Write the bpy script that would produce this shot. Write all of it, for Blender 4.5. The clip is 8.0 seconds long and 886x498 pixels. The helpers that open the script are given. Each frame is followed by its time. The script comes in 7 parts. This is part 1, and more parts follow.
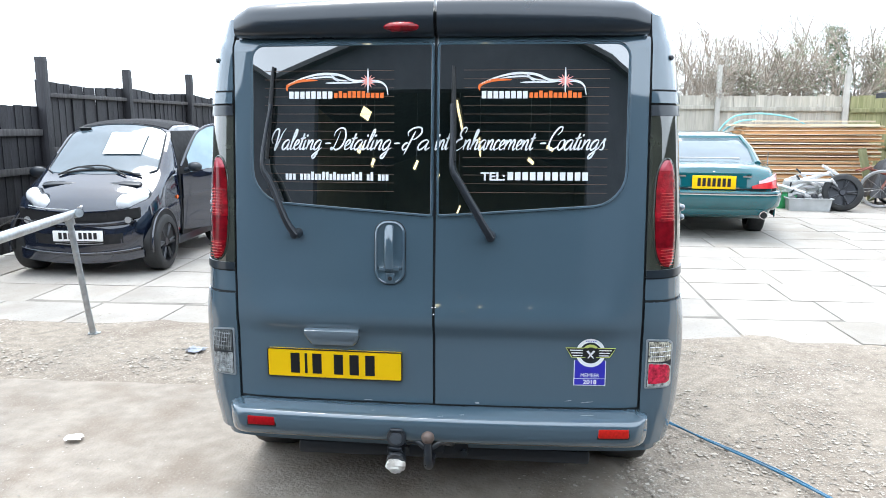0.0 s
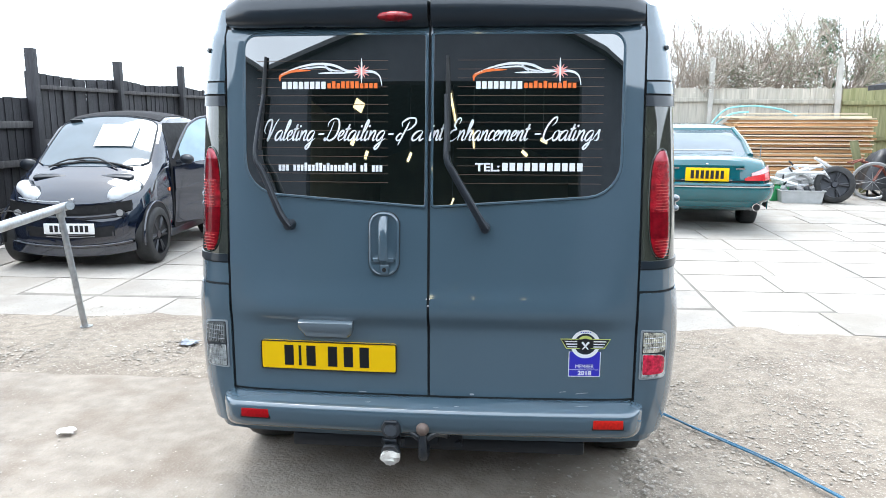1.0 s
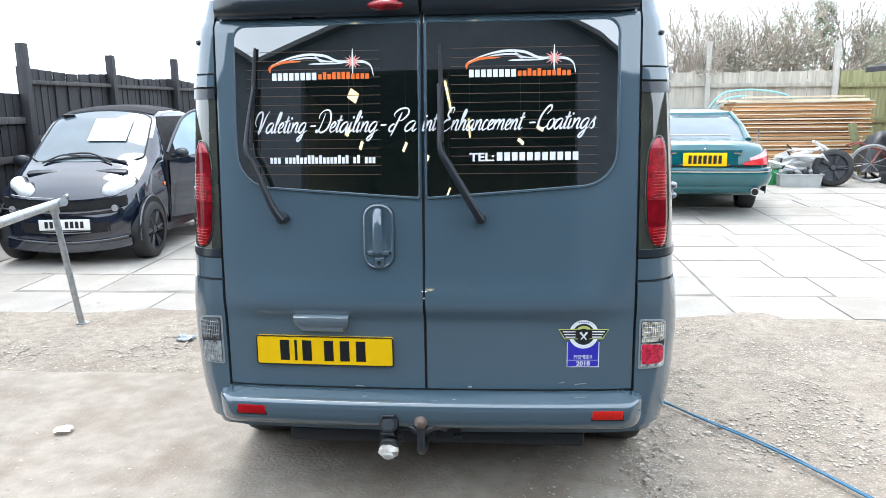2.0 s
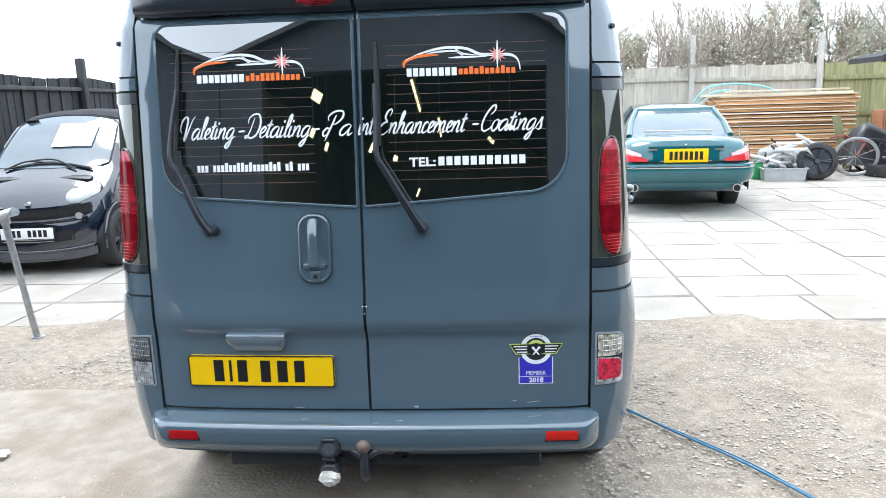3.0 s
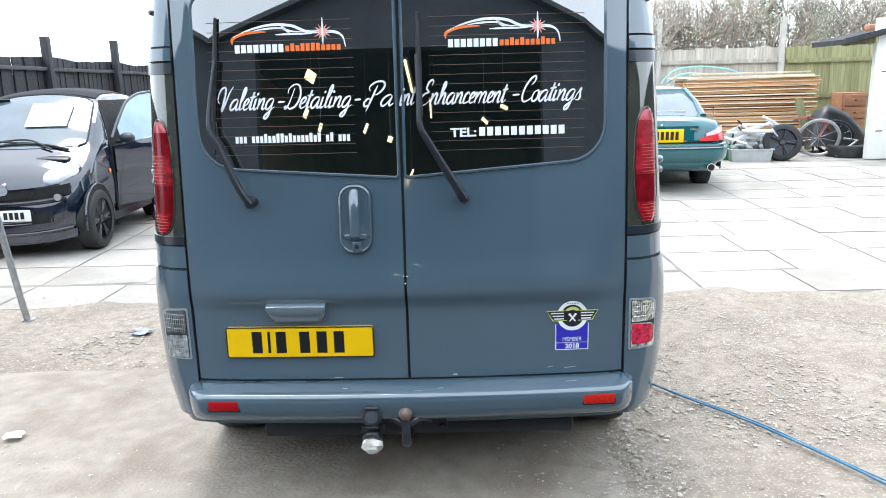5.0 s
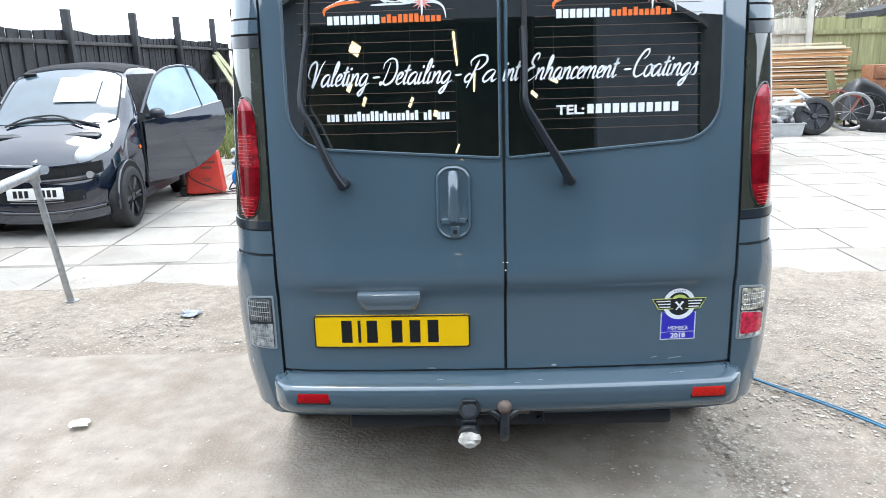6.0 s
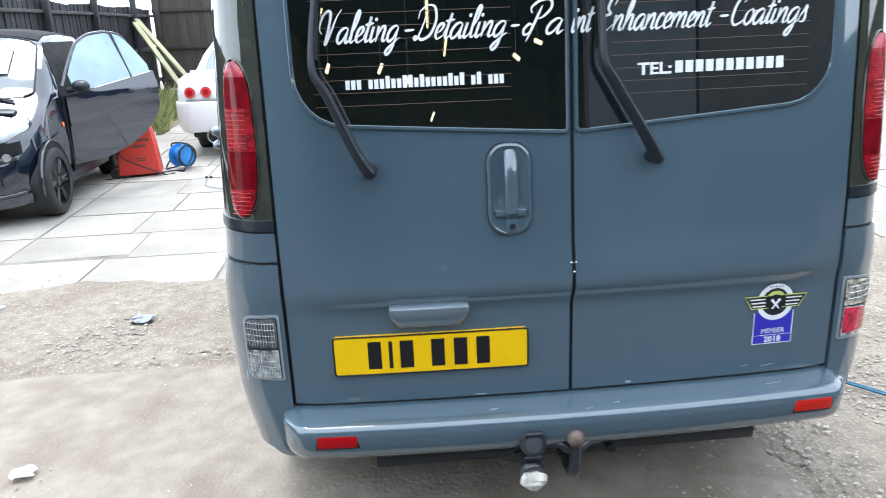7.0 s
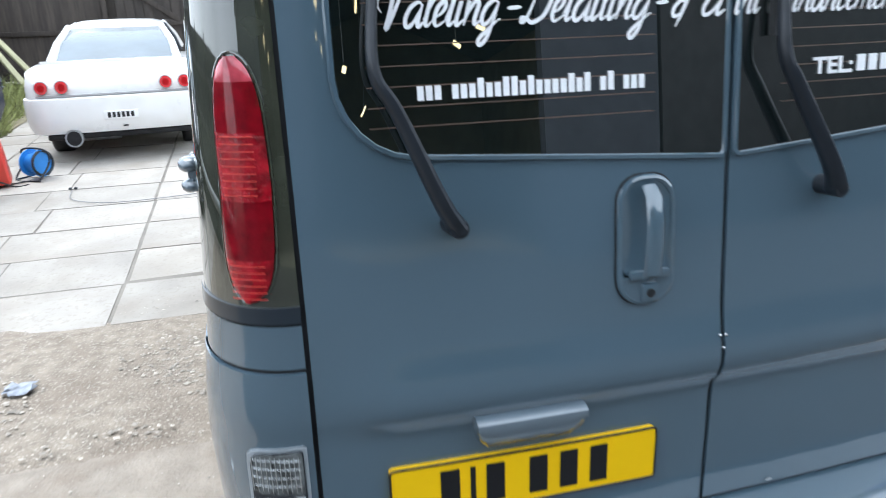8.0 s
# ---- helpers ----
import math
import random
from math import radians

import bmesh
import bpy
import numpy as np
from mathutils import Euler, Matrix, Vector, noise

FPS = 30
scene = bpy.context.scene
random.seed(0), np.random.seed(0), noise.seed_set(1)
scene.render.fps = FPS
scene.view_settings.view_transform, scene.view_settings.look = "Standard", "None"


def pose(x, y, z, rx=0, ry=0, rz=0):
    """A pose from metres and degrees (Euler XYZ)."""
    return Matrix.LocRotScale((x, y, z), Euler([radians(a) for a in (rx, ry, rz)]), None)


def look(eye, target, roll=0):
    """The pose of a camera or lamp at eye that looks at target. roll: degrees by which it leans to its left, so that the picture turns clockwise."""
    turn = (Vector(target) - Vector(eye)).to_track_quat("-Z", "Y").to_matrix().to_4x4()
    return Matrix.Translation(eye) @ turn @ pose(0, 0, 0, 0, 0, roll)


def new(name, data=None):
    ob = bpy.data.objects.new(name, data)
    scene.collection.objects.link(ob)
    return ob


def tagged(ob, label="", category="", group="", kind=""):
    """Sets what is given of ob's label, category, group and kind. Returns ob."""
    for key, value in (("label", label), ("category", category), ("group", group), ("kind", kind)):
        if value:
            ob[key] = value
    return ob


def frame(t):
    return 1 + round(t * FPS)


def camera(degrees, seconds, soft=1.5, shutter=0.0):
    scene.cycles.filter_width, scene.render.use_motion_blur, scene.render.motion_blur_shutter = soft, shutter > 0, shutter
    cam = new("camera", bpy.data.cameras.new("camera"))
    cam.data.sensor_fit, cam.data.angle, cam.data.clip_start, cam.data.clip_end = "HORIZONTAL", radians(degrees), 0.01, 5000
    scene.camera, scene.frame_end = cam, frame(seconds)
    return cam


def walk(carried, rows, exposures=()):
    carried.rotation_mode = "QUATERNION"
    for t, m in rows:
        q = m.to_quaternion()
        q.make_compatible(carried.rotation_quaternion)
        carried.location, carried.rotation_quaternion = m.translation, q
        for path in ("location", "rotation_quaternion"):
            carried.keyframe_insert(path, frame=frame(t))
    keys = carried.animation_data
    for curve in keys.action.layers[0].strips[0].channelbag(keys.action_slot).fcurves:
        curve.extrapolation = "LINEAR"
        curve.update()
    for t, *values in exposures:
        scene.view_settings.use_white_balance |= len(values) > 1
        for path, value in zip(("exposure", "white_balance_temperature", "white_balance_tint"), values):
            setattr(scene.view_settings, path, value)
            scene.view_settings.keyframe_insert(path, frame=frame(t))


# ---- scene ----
cam = camera(63.0, 8.0, soft=0.7, shutter=0.3)
PATH = [
    (0, (-0.042, 0.026, 1.527), (-0.224, 1.989, 1.188), 0.1),
    (0.5, (-0.044, 0.026, 1.525), (-0.219, 1.987, 1.173), 0.1),
    (1, (-0.047, 0.035, 1.519), (-0.21, 1.996, 1.161), 0.1),
    (2.3, (-0.024, 0.106, 1.523), (-0.189, 2.06, 1.132), -1.1),
    (2.5, (0.025, 0.154, 1.523), (-0.143, 2.109, 1.132), -1.2),
    (3, (0.127, 0.255, 1.529), (-0.014, 2.211, 1.136), -1.7),
    (3.5, (0.11, 0.294, 1.525), (0.018, 2.251, 1.125), -2.1),
    (4, (0.003, 0.313, 1.523), (-0.061, 2.27, 1.117), -2.1),
    (5.3, (-0.23, 0.181, 1.489), (-0.256, 2.129, 1.035), -1.5),
    (5.5, (-0.307, 0.209, 1.498), (-0.355, 2.153, 1.031), -1.7),
    (6, (-0.464, 0.333, 1.506), (-0.509, 2.268, 1.0), -1.7),
    (6.5, (-0.557, 0.6, 1.509), (-0.517, 2.524, 0.964), -2.0),
    (6.7, (-0.632, 0.702, 1.468), (-0.573, 2.621, 0.907), -1.7),
    (7, (-0.781, 0.838, 1.47), (-0.646, 2.743, 0.876), -2.4),
    (7.2, (-0.874, 0.942, 1.464), (-0.696, 2.844, 0.874), -2.3),
    (7.5, (-0.976, 1.113, 1.465), (-0.701, 2.997, 0.852), -2.4),
    (7.8, (-1.070, 1.373, 1.434), (-0.656, 3.230, 0.817), -1.8),
    (8, (-1.140, 1.542, 1.462), (-0.647, 3.373, 0.829), -1.8),
]
EXPOSURE = [(0.0, 1.0, 6130, 8), (5.5, 1.03, 6130, 8), (7.0, 1.03, 6060, 8), (8.0, 0.84, 6060, 8)]
walk(cam, [(t, look(eye, target, roll)) for t, eye, target, roll in PATH], EXPOSURE)

# ---------------------------------------------------------------- light
world = bpy.data.worlds.new("overcast_sky")
scene.world = world
world.use_nodes = True
wn, wl = world.node_tree.nodes, world.node_tree.links
sky = wn.new("ShaderNodeTexSky")
sky.sky_type = "NISHITA"
sky.sun_disc = False
sky.sun_elevation, sky.sun_rotation = radians(73), radians(-36)
sky.air_density, sky.dust_density = 1.0, 3.0
grey = wn.new("ShaderNodeMixRGB")
grey.inputs[0].default_value = 0.72
grey.inputs[2].default_value = (11.2, 11.9, 12.7, 1)
wl.new(sky.outputs[0], grey.inputs[1])
cl = wn.new("ShaderNodeTexNoise")
cl.inputs["Scale"].default_value, cl.inputs["Detail"].default_value = 2.2, 5
cr = wn.new("ShaderNodeMapRange")
cr.inputs[1].default_value, cr.inputs[2].default_value, cr.inputs[3].default_value, cr.inputs[4].default_value = 0.3, 0.7, 0.82, 1.15
wl.new(cl.outputs[0], cr.inputs[0])
cm = wn.new("ShaderNodeMixRGB")
cm.blend_type = "MULTIPLY"
cm.inputs[0].default_value = 1
wl.new(grey.outputs[0], cm.inputs[1])
wl.new(cr.outputs[0], cm.inputs[2])
wl.new(cm.outputs[0], wn["Background"].inputs[0])
wn["Background"].inputs[1].default_value = 0.15

sun = new("sun", bpy.data.lights.new("sun", "SUN"))
sun.data.energy, sun.data.angle, sun.data.color = 1.1, radians(24), (1, 0.97, 0.93)
sun.matrix_world = look((0, 0, 20), (2.2, -3.0, 8))


# ---------------------------------------------------------------- materials
def mat(name, color, rough=0.6, metal=0.0, vary=0.12, scale=8.0, bump=0.0, bscale=60.0, coat=0.0, ior=1.5, dirt=None, dscale=1.5,
        damount=0.5, trans=0.0, emit=None, estr=0.0, rand=0.0, stretch=(1, 1, 1), spots=None, sscale=90.0, samount=0.3, vr=0.1, cior=1.5, wave=0.0):
    """A surface: base colour varied at two scales, stains of a second colour, small specks, bump."""
    m = bpy.data.materials.new(name)
    m.use_nodes = True
    n, l = m.node_tree.nodes, m.node_tree.links
    p = n["Principled BSDF"]
    p.inputs["Roughness"].default_value, p.inputs["Metallic"].default_value = rough, metal
    p.inputs["IOR"].default_value, p.inputs["Coat Weight"].default_value = ior, coat
    p.inputs["Coat Roughness"].default_value, p.inputs["Coat IOR"].default_value = 0.04, cior
    p.inputs["Transmission Weight"].default_value = trans
    tc = n.new("ShaderNodeTexCoord")
    mp = n.new("ShaderNodeMapping")
    mp.inputs["Scale"].default_value = stretch
    l.new(tc.outputs["Object"], mp.inputs[0])
    if rand:
        ob_info = n.new("ShaderNodeObjectInfo")
        shift = n.new("ShaderNodeVectorMath")
        shift.operation = "MULTIPLY"
        l.new(ob_info.outputs["Random"], shift.inputs[0])
        shift.inputs[1].default_value = (31.0, 17.0, 7.0)
        l.new(shift.outputs[0], mp.inputs[1])

    def noise_tex(s, d=6):
        t = n.new("ShaderNodeTexNoise")
        t.inputs["Scale"].default_value, t.inputs["Detail"].default_value = s, d
        l.new(mp.outputs[0], t.inputs["Vector"])
        return t.outputs[0]

    def ramp(src, a, b, lo=0.0, hi=1.0):
        t = n.new("ShaderNodeMapRange")
        for i, v in enumerate((a, b, lo, hi)):
            t.inputs[i + 1].default_value = v
        l.new(src, t.inputs[0])
        return t.outputs[0]

    def mix(fac, a, b, mode="MIX"):
        t = n.new("ShaderNodeMixRGB")
        t.blend_type = mode
        for i, v in enumerate((fac, a, b)):
            if isinstance(v, (int, float)):
                t.inputs[i].default_value = v if i == 0 else (v, v, v, 1)
            elif isinstance(v, tuple):
                t.inputs[i].default_value = (*v, 1)
            else:
                l.new(v, t.inputs[i])
        return t.outputs[0]

    col = mix(1.0, color, ramp(noise_tex(scale), 0.3, 0.7, 1 - vary, 1 + vary), "MULTIPLY")
    if dirt:
        col = mix(ramp(noise_tex(dscale, 9), 0.48, 0.68, 0, damount), col, dirt)
    if spots:
        col = mix(ramp(noise_tex(sscale, 2), 0.56, 0.66, 0, samount), col, spots)
    if rand:
        oi = n.new("ShaderNodeObjectInfo")
        col = mix(1.0, col, ramp(oi.outputs["Random"], 0, 1, 1 - rand, 1 + rand), "MULTIPLY")
        ge = n.new("ShaderNodeNewGeometry")
        col = mix(1.0, col, ramp(ge.outputs["Random Per Island"], 0, 1, 1 - rand, 1 + rand), "MULTIPLY")
    l.new(col, p.inputs["Base Color"])
    l.new(ramp(noise_tex(scale * 2.3), 0.3, 0.7, max(0.01, rough * (1 - vr)), min(1, rough * (1 + vr))), p.inputs["Roughness"])
    if bump:
        b = n.new("ShaderNodeBump")
        b.inputs["Strength"].default_value, b.inputs["Distance"].default_value = bump, 0.01
        l.new(noise_tex(bscale), b.inputs["Height"])
        l.new(b.outputs[0], p.inputs["Normal"])
    if wave:
        b = n.new("ShaderNodeBump")
        b.inputs["Strength"].default_value, b.inputs["Distance"].default_value = wave, 0.01
        l.new(noise_tex(3.2, 1), b.inputs["Height"])
        l.new(b.outputs[0], p.inputs["Normal"])
        l.new(b.outputs[0], p.inputs["Coat Normal"])
    if emit:
        p.inputs["Emission Color"].default_value, p.inputs["Emission Strength"].default_value = (*emit, 1), estr
    return m


PAINT = mat("slate_grey_paint", (0.070, 0.111, 0.143), 0.26, vary=0.03, scale=2, coat=1.0, cior=1.95, ior=1.25, vr=0.0, wave=0.5)
# several times darker than PAINT; on spoiler, lamp trims and sticker disc
PAINT_DARK = mat("dark_slate_coat", (0.013, 0.020, 0.028), 0.3, vary=0.05, scale=3, coat=0.55)
TINT = mat("tinted_glass", (0.006, 0.010, 0.010), 0.012, vary=0.1, ior=3.2, vr=0.0)
LENS_SMOKE = mat("smoked_lens", (0.040, 0.044, 0.032), 0.05, vary=0.3, scale=14, coat=1.0, cior=1.8)
RED_LENS = mat("red_lens", (0.27, 0.004, 0.011), 0.16, vary=0.5, scale=45, coat=0.5, ior=1.35, bump=0.35, bscale=160)
RED_DEEP = mat("deep_red_lens", (0.16, 0.003, 0.008), 0.14, vary=0.35, scale=35, coat=0.25, ior=1.35)
RED_BRIGHT = mat("red_reflector", (0.36, 0.004, 0.008), 0.35, vary=0.2, scale=120, ior=1.3)
# lighter red: glint of the right bumper reflector, also the tail lens ribs
ORANGE_RED = mat("glint_and_rib_red", (0.52, 0.016, 0.010), 0.3, vary=0.2, scale=120, ior=1.35)
SCUFF = mat("pale_paint_scuff", (0.26, 0.29, 0.31), 0.6, vary=0.3, scale=90)
AMBER = mat("amber_reflector", (0.75, 0.13, 0.015), 0.15, vary=0.2, scale=120, coat=1.0)
CLEAR_LENS = mat("clear_ribbed_lens", (0.52, 0.54, 0.53), 0.12, vary=0.8, scale=50, coat=1.0, metal=0.4)
RUBBER = mat("black_rubber", (0.014, 0.015, 0.016), 0.6, vary=0.25, scale=20, bump=0.1, dirt=(0.06, 0.055, 0.05), dscale=9, damount=0.35)
BLACK_PLASTIC = mat("black_plastic", (0.012, 0.016, 0.022), 0.36, vary=0.15, scale=30, bump=0.05, bscale=200)
GAP = mat("dark_seam", (0.006, 0.008, 0.010), 0.7)
CHROME = mat("bright_metal", (0.62, 0.63, 0.64), 0.14, metal=1.0, vary=0.1)
STEEL = mat("galvanised_steel", (0.40, 0.42, 0.43), 0.42, metal=0.75, vary=0.18, scale=25, dirt=(0.25, 0.2, 0.16), dscale=14, damount=0.35, bump=0.08)
RUST = mat("rusty_ball", (0.16, 0.118, 0.098), 0.55, metal=0.3, vary=0.3, scale=40, bump=0.15)
YELLOW = mat("yellow_plate", (0.85, 0.52, 0.002), 0.4, vary=0.03, coat=0.05, ior=1.25)
PLATE_BLACK = mat("black_print", (0.008, 0.008, 0.009), 0.4, vary=0.05)
WHITE_VINYL = mat("white_vinyl", (0.80, 0.81, 0.82), 0.45, vary=0.03)
ORANGE_VINYL = mat("orange_vinyl", (0.82, 0.16, 0.02), 0.45, vary=0.05)
PINK_VINYL = mat("pale_red_vinyl", (0.85, 0.35, 0.30), 0.45, vary=0.05)
BLUE_VINYL = mat("blue_vinyl", (0.035, 0.03, 0.42), 0.35, vary=0.05)
LIME_VINYL = mat("yellow_green_vinyl", (0.58, 0.64, 0.16), 0.4, vary=0.05)
HEATER = mat("heater_wire", (0.10, 0.062, 0.045), 0.5, vary=0.1)
GRAVEL = mat("trodden_gravel", (0.272, 0.231, 0.184), 0.9, vary=0.25, scale=14, bump=0.9, bscale=70, dirt=(0.190, 0.152, 0.118), dscale=1.6, damount=0.7,
             spots=(0.46, 0.42, 0.36), sscale=75, samount=0.6)
CONCRETE = mat("old_concrete", (0.298, 0.257, 0.211), 0.88, vary=0.16, scale=11, bump=0.7, bscale=55, dirt=(0.205, 0.164, 0.126), dscale=2.9, damount=0.8,
               spots=(0.34, 0.31, 0.27), sscale=110, samount=0.35)
SLAB = mat("paving_slab", (0.338, 0.314, 0.281), 0.85, vary=0.14, scale=2.2, bump=0.25, bscale=80, dirt=(0.275, 0.246, 0.208), dscale=1.5, damount=0.8, rand=0.09, spots=(0.25, 0.23, 0.20), sscale=35, samount=0.4)
JOINT = mat("dirty_joint", (0.185, 0.170, 0.148), 0.95, vary=0.3, scale=6, bump=0.4, dirt=(0.27, 0.25, 0.215), dscale=1.1, damount=0.9)
TAR_WOOD = mat("black_stained_wood", (0.018, 0.0175, 0.021), 0.62, vary=0.3, scale=6, bump=0.35, bscale=25, stretch=(6, 6, 0.8), rand=0.25,
               dirt=(0.04, 0.038, 0.040), dscale=3, damount=0.3)
GREY_WOOD = mat("weathered_grey_wood", (0.46, 0.43, 0.37), 0.85, vary=0.18, scale=5, bump=0.3, bscale=25, stretch=(5, 5, 0.7), rand=0.10,
                dirt=(0.30, 0.29, 0.23), dscale=1.2, damount=0.5)
GREEN_WOOD = mat("algae_green_wood", (0.27, 0.265, 0.135), 0.85, vary=0.22, scale=5, bump=0.3, bscale=25, stretch=(5, 5, 0.7), rand=0.12,
                 dirt=(0.15, 0.16, 0.065), dscale=1.4, damount=0.6)
POST_CONC = mat("concrete_post", (0.45, 0.43, 0.39), 0.9, vary=0.12, scale=6, bump=0.2)
LUMBER = mat("orange_brown_lumber", (0.50, 0.27, 0.12), 0.75, vary=0.2, scale=4, bump=0.2, bscale=30, stretch=(0.6, 5, 5), rand=0.22,
             dirt=(0.40, 0.22, 0.10), dscale=1.5, damount=0.5)
LUMBER_PALE = mat("pale_lumber", (0.72, 0.60, 0.43), 0.75, vary=0.15, scale=4, stretch=(0.6, 5, 5), rand=0.12)


# ---------------------------------------------------------------- geometry helpers
def part(name, bm, material, parent, label="", smooth=True):
    me = bpy.data.meshes.new(name)
    bmesh.ops.recalc_face_normals(bm, faces=bm.faces[:])
    bm.to_mesh(me)
    bm.free()
    me.materials.append(material)
    if smooth:
        for f in me.polygons:
            f.use_smooth = True
        me.set_sharp_from_angle(angle=radians(38))
    ob = new(name, me)
    ob.parent = parent
    if label:
        ob["label"] = label
    return ob


def thing(name, m, label, category, group="", kind=""):
    ob = new(name)
    ob.matrix_world = m
    ob.empty_display_size = 0.1
    return tagged(ob, label, category, group, kind)


def solo(name, bm, material, m, label, category="", group="", kind="", smooth=True):
    ob = part(name, bm, material, None, "", smooth)
    ob.matrix_world = m
    return tagged(ob, label, category, group, kind)


def B():
    return bmesh.new()


def box(bm, c, s, bevel=0.0, m=None):
    """A box of centre c and size s, its edges bevelled."""
    r = bmesh.ops.create_cube(bm, size=1.0)
    vs = r["verts"]
    for v in vs:
        v.co = Vector((v.co.x * s[0], v.co.y * s[1], v.co.z * s[2]))
    if bevel:
        es = list({e for v in vs for e in v.link_edges})
        out = bmesh.ops.bevel(bm, geom=es, offset=bevel, segments=2, affect="EDGES", profile=0.5)
        vs = list({v for f in out["faces"] for v in f.verts} | {v for v in vs if v.is_valid})
    t = Matrix.Translation(c)
    if m is not None:
        t = t @ m
    for v in vs:
        v.co = t @ v.co
    return bm


def cyl(bm, p0, p1, r0, r1=None, seg=16, cap=True):
    p0, p1 = Vector(p0), Vector(p1)
    r1 = r0 if r1 is None else r1
    d = p1 - p0
    q = d.to_track_quat("Z", "Y").to_matrix().to_4x4()
    m = Matrix.Translation((p0 + p1) / 2) @ q
    bmesh.ops.create_cone(bm, cap_ends=cap, segments=seg, radius1=r0, radius2=r1, depth=d.length, matrix=m)
    return bm


def ball(bm, c, r, s=(1, 1, 1), u=16, v=10):
    bmesh.ops.create_uvsphere(bm, u_segments=u, v_segments=v, radius=r, matrix=Matrix.Translation(c) @ Matrix.Diagonal((*s, 1)))
    return bm


def loft(bm, rings, closed=True, caps=True):
    rows = [[bm.verts.new(p) for p in ring] for ring in rings]
    n = len(rows[0])
    for a, b in zip(rows, rows[1:]):
        for i in range(n if closed else n - 1):
            j = (i + 1) % n
            bm.faces.new((a[i], a[j], b[j], b[i]))
    if caps and closed:
        bm.faces.new(rows[0][::-1])
        bm.faces.new(rows[-1])
    return bm


def tube(bm, pts, r, seg=10, flat=1.0):
    """A rod swept along points; r may be a list; flat squeezes it along its binormal."""
    pts = [Vector(p) for p in pts]
    rs = r if isinstance(r, (list, tuple)) else [r] * len(pts)
    up = None
    rings = []
    for i, p in enumerate(pts):
        d = (pts[min(i + 1, len(pts) - 1)] - pts[max(i - 1, 0)]).normalized()
        if up is None:
            up = Vector((0, 0, 1)) if abs(d.z) < 0.9 else Vector((0, 1, 0))
        side = d.cross(up).normalized()
        up = side.cross(d).normalized()
        rings.append([p + side * (rs[i] * math.cos(a)) + up * (rs[i] * flat * math.sin(a)) for a in (2 * math.pi * k / seg for k in range(seg))])
    return loft(bm, rings)


def smooth_path(pts, n=8):
    """Points along a soft curve through pts."""
    pts = [Vector(p) for p in pts]
    out = []
    for i in range(len(pts) - 1):
        p0, p1, p2, p3 = pts[max(i - 1, 0)], pts[i], pts[i + 1], pts[min(i + 2, len(pts) - 1)]
        for k in range(n):
            t = k / n
            out.append(0.5 * (2 * p1 + (p2 - p0) * t + (2 * p0 - 5 * p1 + 4 * p2 - p3) * t * t + (3 * p1 - p0 - 3 * p2 + p3) * t ** 3))
    return out + [pts[-1]]


def sheet(bm, f, nu, nv, depth):
    """A skin f(u, v) -> point with the thickness vector depth: front, back and rim."""
    depth = Vector(depth)
    front = [[Vector(f(i / nu, j / nv)) for i in range(nu + 1)] for j in range(nv + 1)]
    fv = [[bm.verts.new(p) for p in row] for row in front]
    bv = [[bm.verts.new(p + depth) for p in row] for row in front]
    for j in range(nv):
        for i in range(nu):
            bm.faces.new((fv[j][i], fv[j][i + 1], fv[j + 1][i + 1], fv[j + 1][i]))
            bm.faces.new((bv[j][i], bv[j + 1][i], bv[j + 1][i + 1], bv[j][i + 1]))
    ring = [(0, i) for i in range(nu)] + [(j, nu) for j in range(nv)] + [(nv, i) for i in range(nu, 0, -1)] + [(j, 0) for j in range(nv, 0, -1)]
    for a, b in zip(ring, ring[1:] + ring[:1]):
        bm.faces.new((fv[a[0]][a[1]], bv[a[0]][a[1]], bv[b[0]][b[1]], fv[b[0]][b[1]]))
    return bm


def lerp(t, rows):
    """Piecewise linear: rows of (key, value)."""
    if t <= rows[0][0]:
        return rows[0][1]
    for (a, va), (b, vb) in zip(rows, rows[1:]):
        if t <= b:
            return va + (vb - va) * (t - a) / (b - a)
    return rows[-1][1]


def curve(t, rows, w=0.02):
    """The same, eased by averaging over a small stretch."""
    return sum(lerp(t + k * w, rows) for k in (-2, -1, 0, 1, 2)) / 5


def lettering(body, size, width=None, shear=0.0, extrude=0.0, bold=0.0, spacing=1.0):
    """Flat triangles of a line of built-in type in (x, z): vertices and faces, its left end at 0, baseline at 0."""
    cu = bpy.data.curves.new("type", "FONT")
    cu.body, cu.size, cu.shear, cu.offset, cu.space_character, cu.resolution_u = body, size, shear, bold, spacing, 3
    ob = new("type", cu)
    dg = bpy.context.evaluated_depsgraph_get()
    me = ob.evaluated_get(dg).to_mesh()
    vs = [(v.co.x, v.co.y) for v in me.vertices]
    fs = [tuple(p.vertices) for p in me.polygons]
    ob.evaluated_get(dg).to_mesh_clear()
    bpy.data.objects.remove(ob)
    x0, x1 = min(v[0] for v in vs), max(v[0] for v in vs)
    k = width / (x1 - x0) if width else 1.0
    return [((x - x0) * k, y) for x, y in vs], fs


def decal(name, flat, place, material, parent, label=""):
    """Flat shapes put on a skin: place(x, z) -> point."""
    vs, fs = flat
    bm = B()
    bv = [bm.verts.new(place(x, z)) for x, z in vs]
    for f in fs:
        try:
            bm.faces.new([bv[i] for i in f])
        except ValueError:
            pass
    return part(name, bm, material, parent, label, smooth=False)


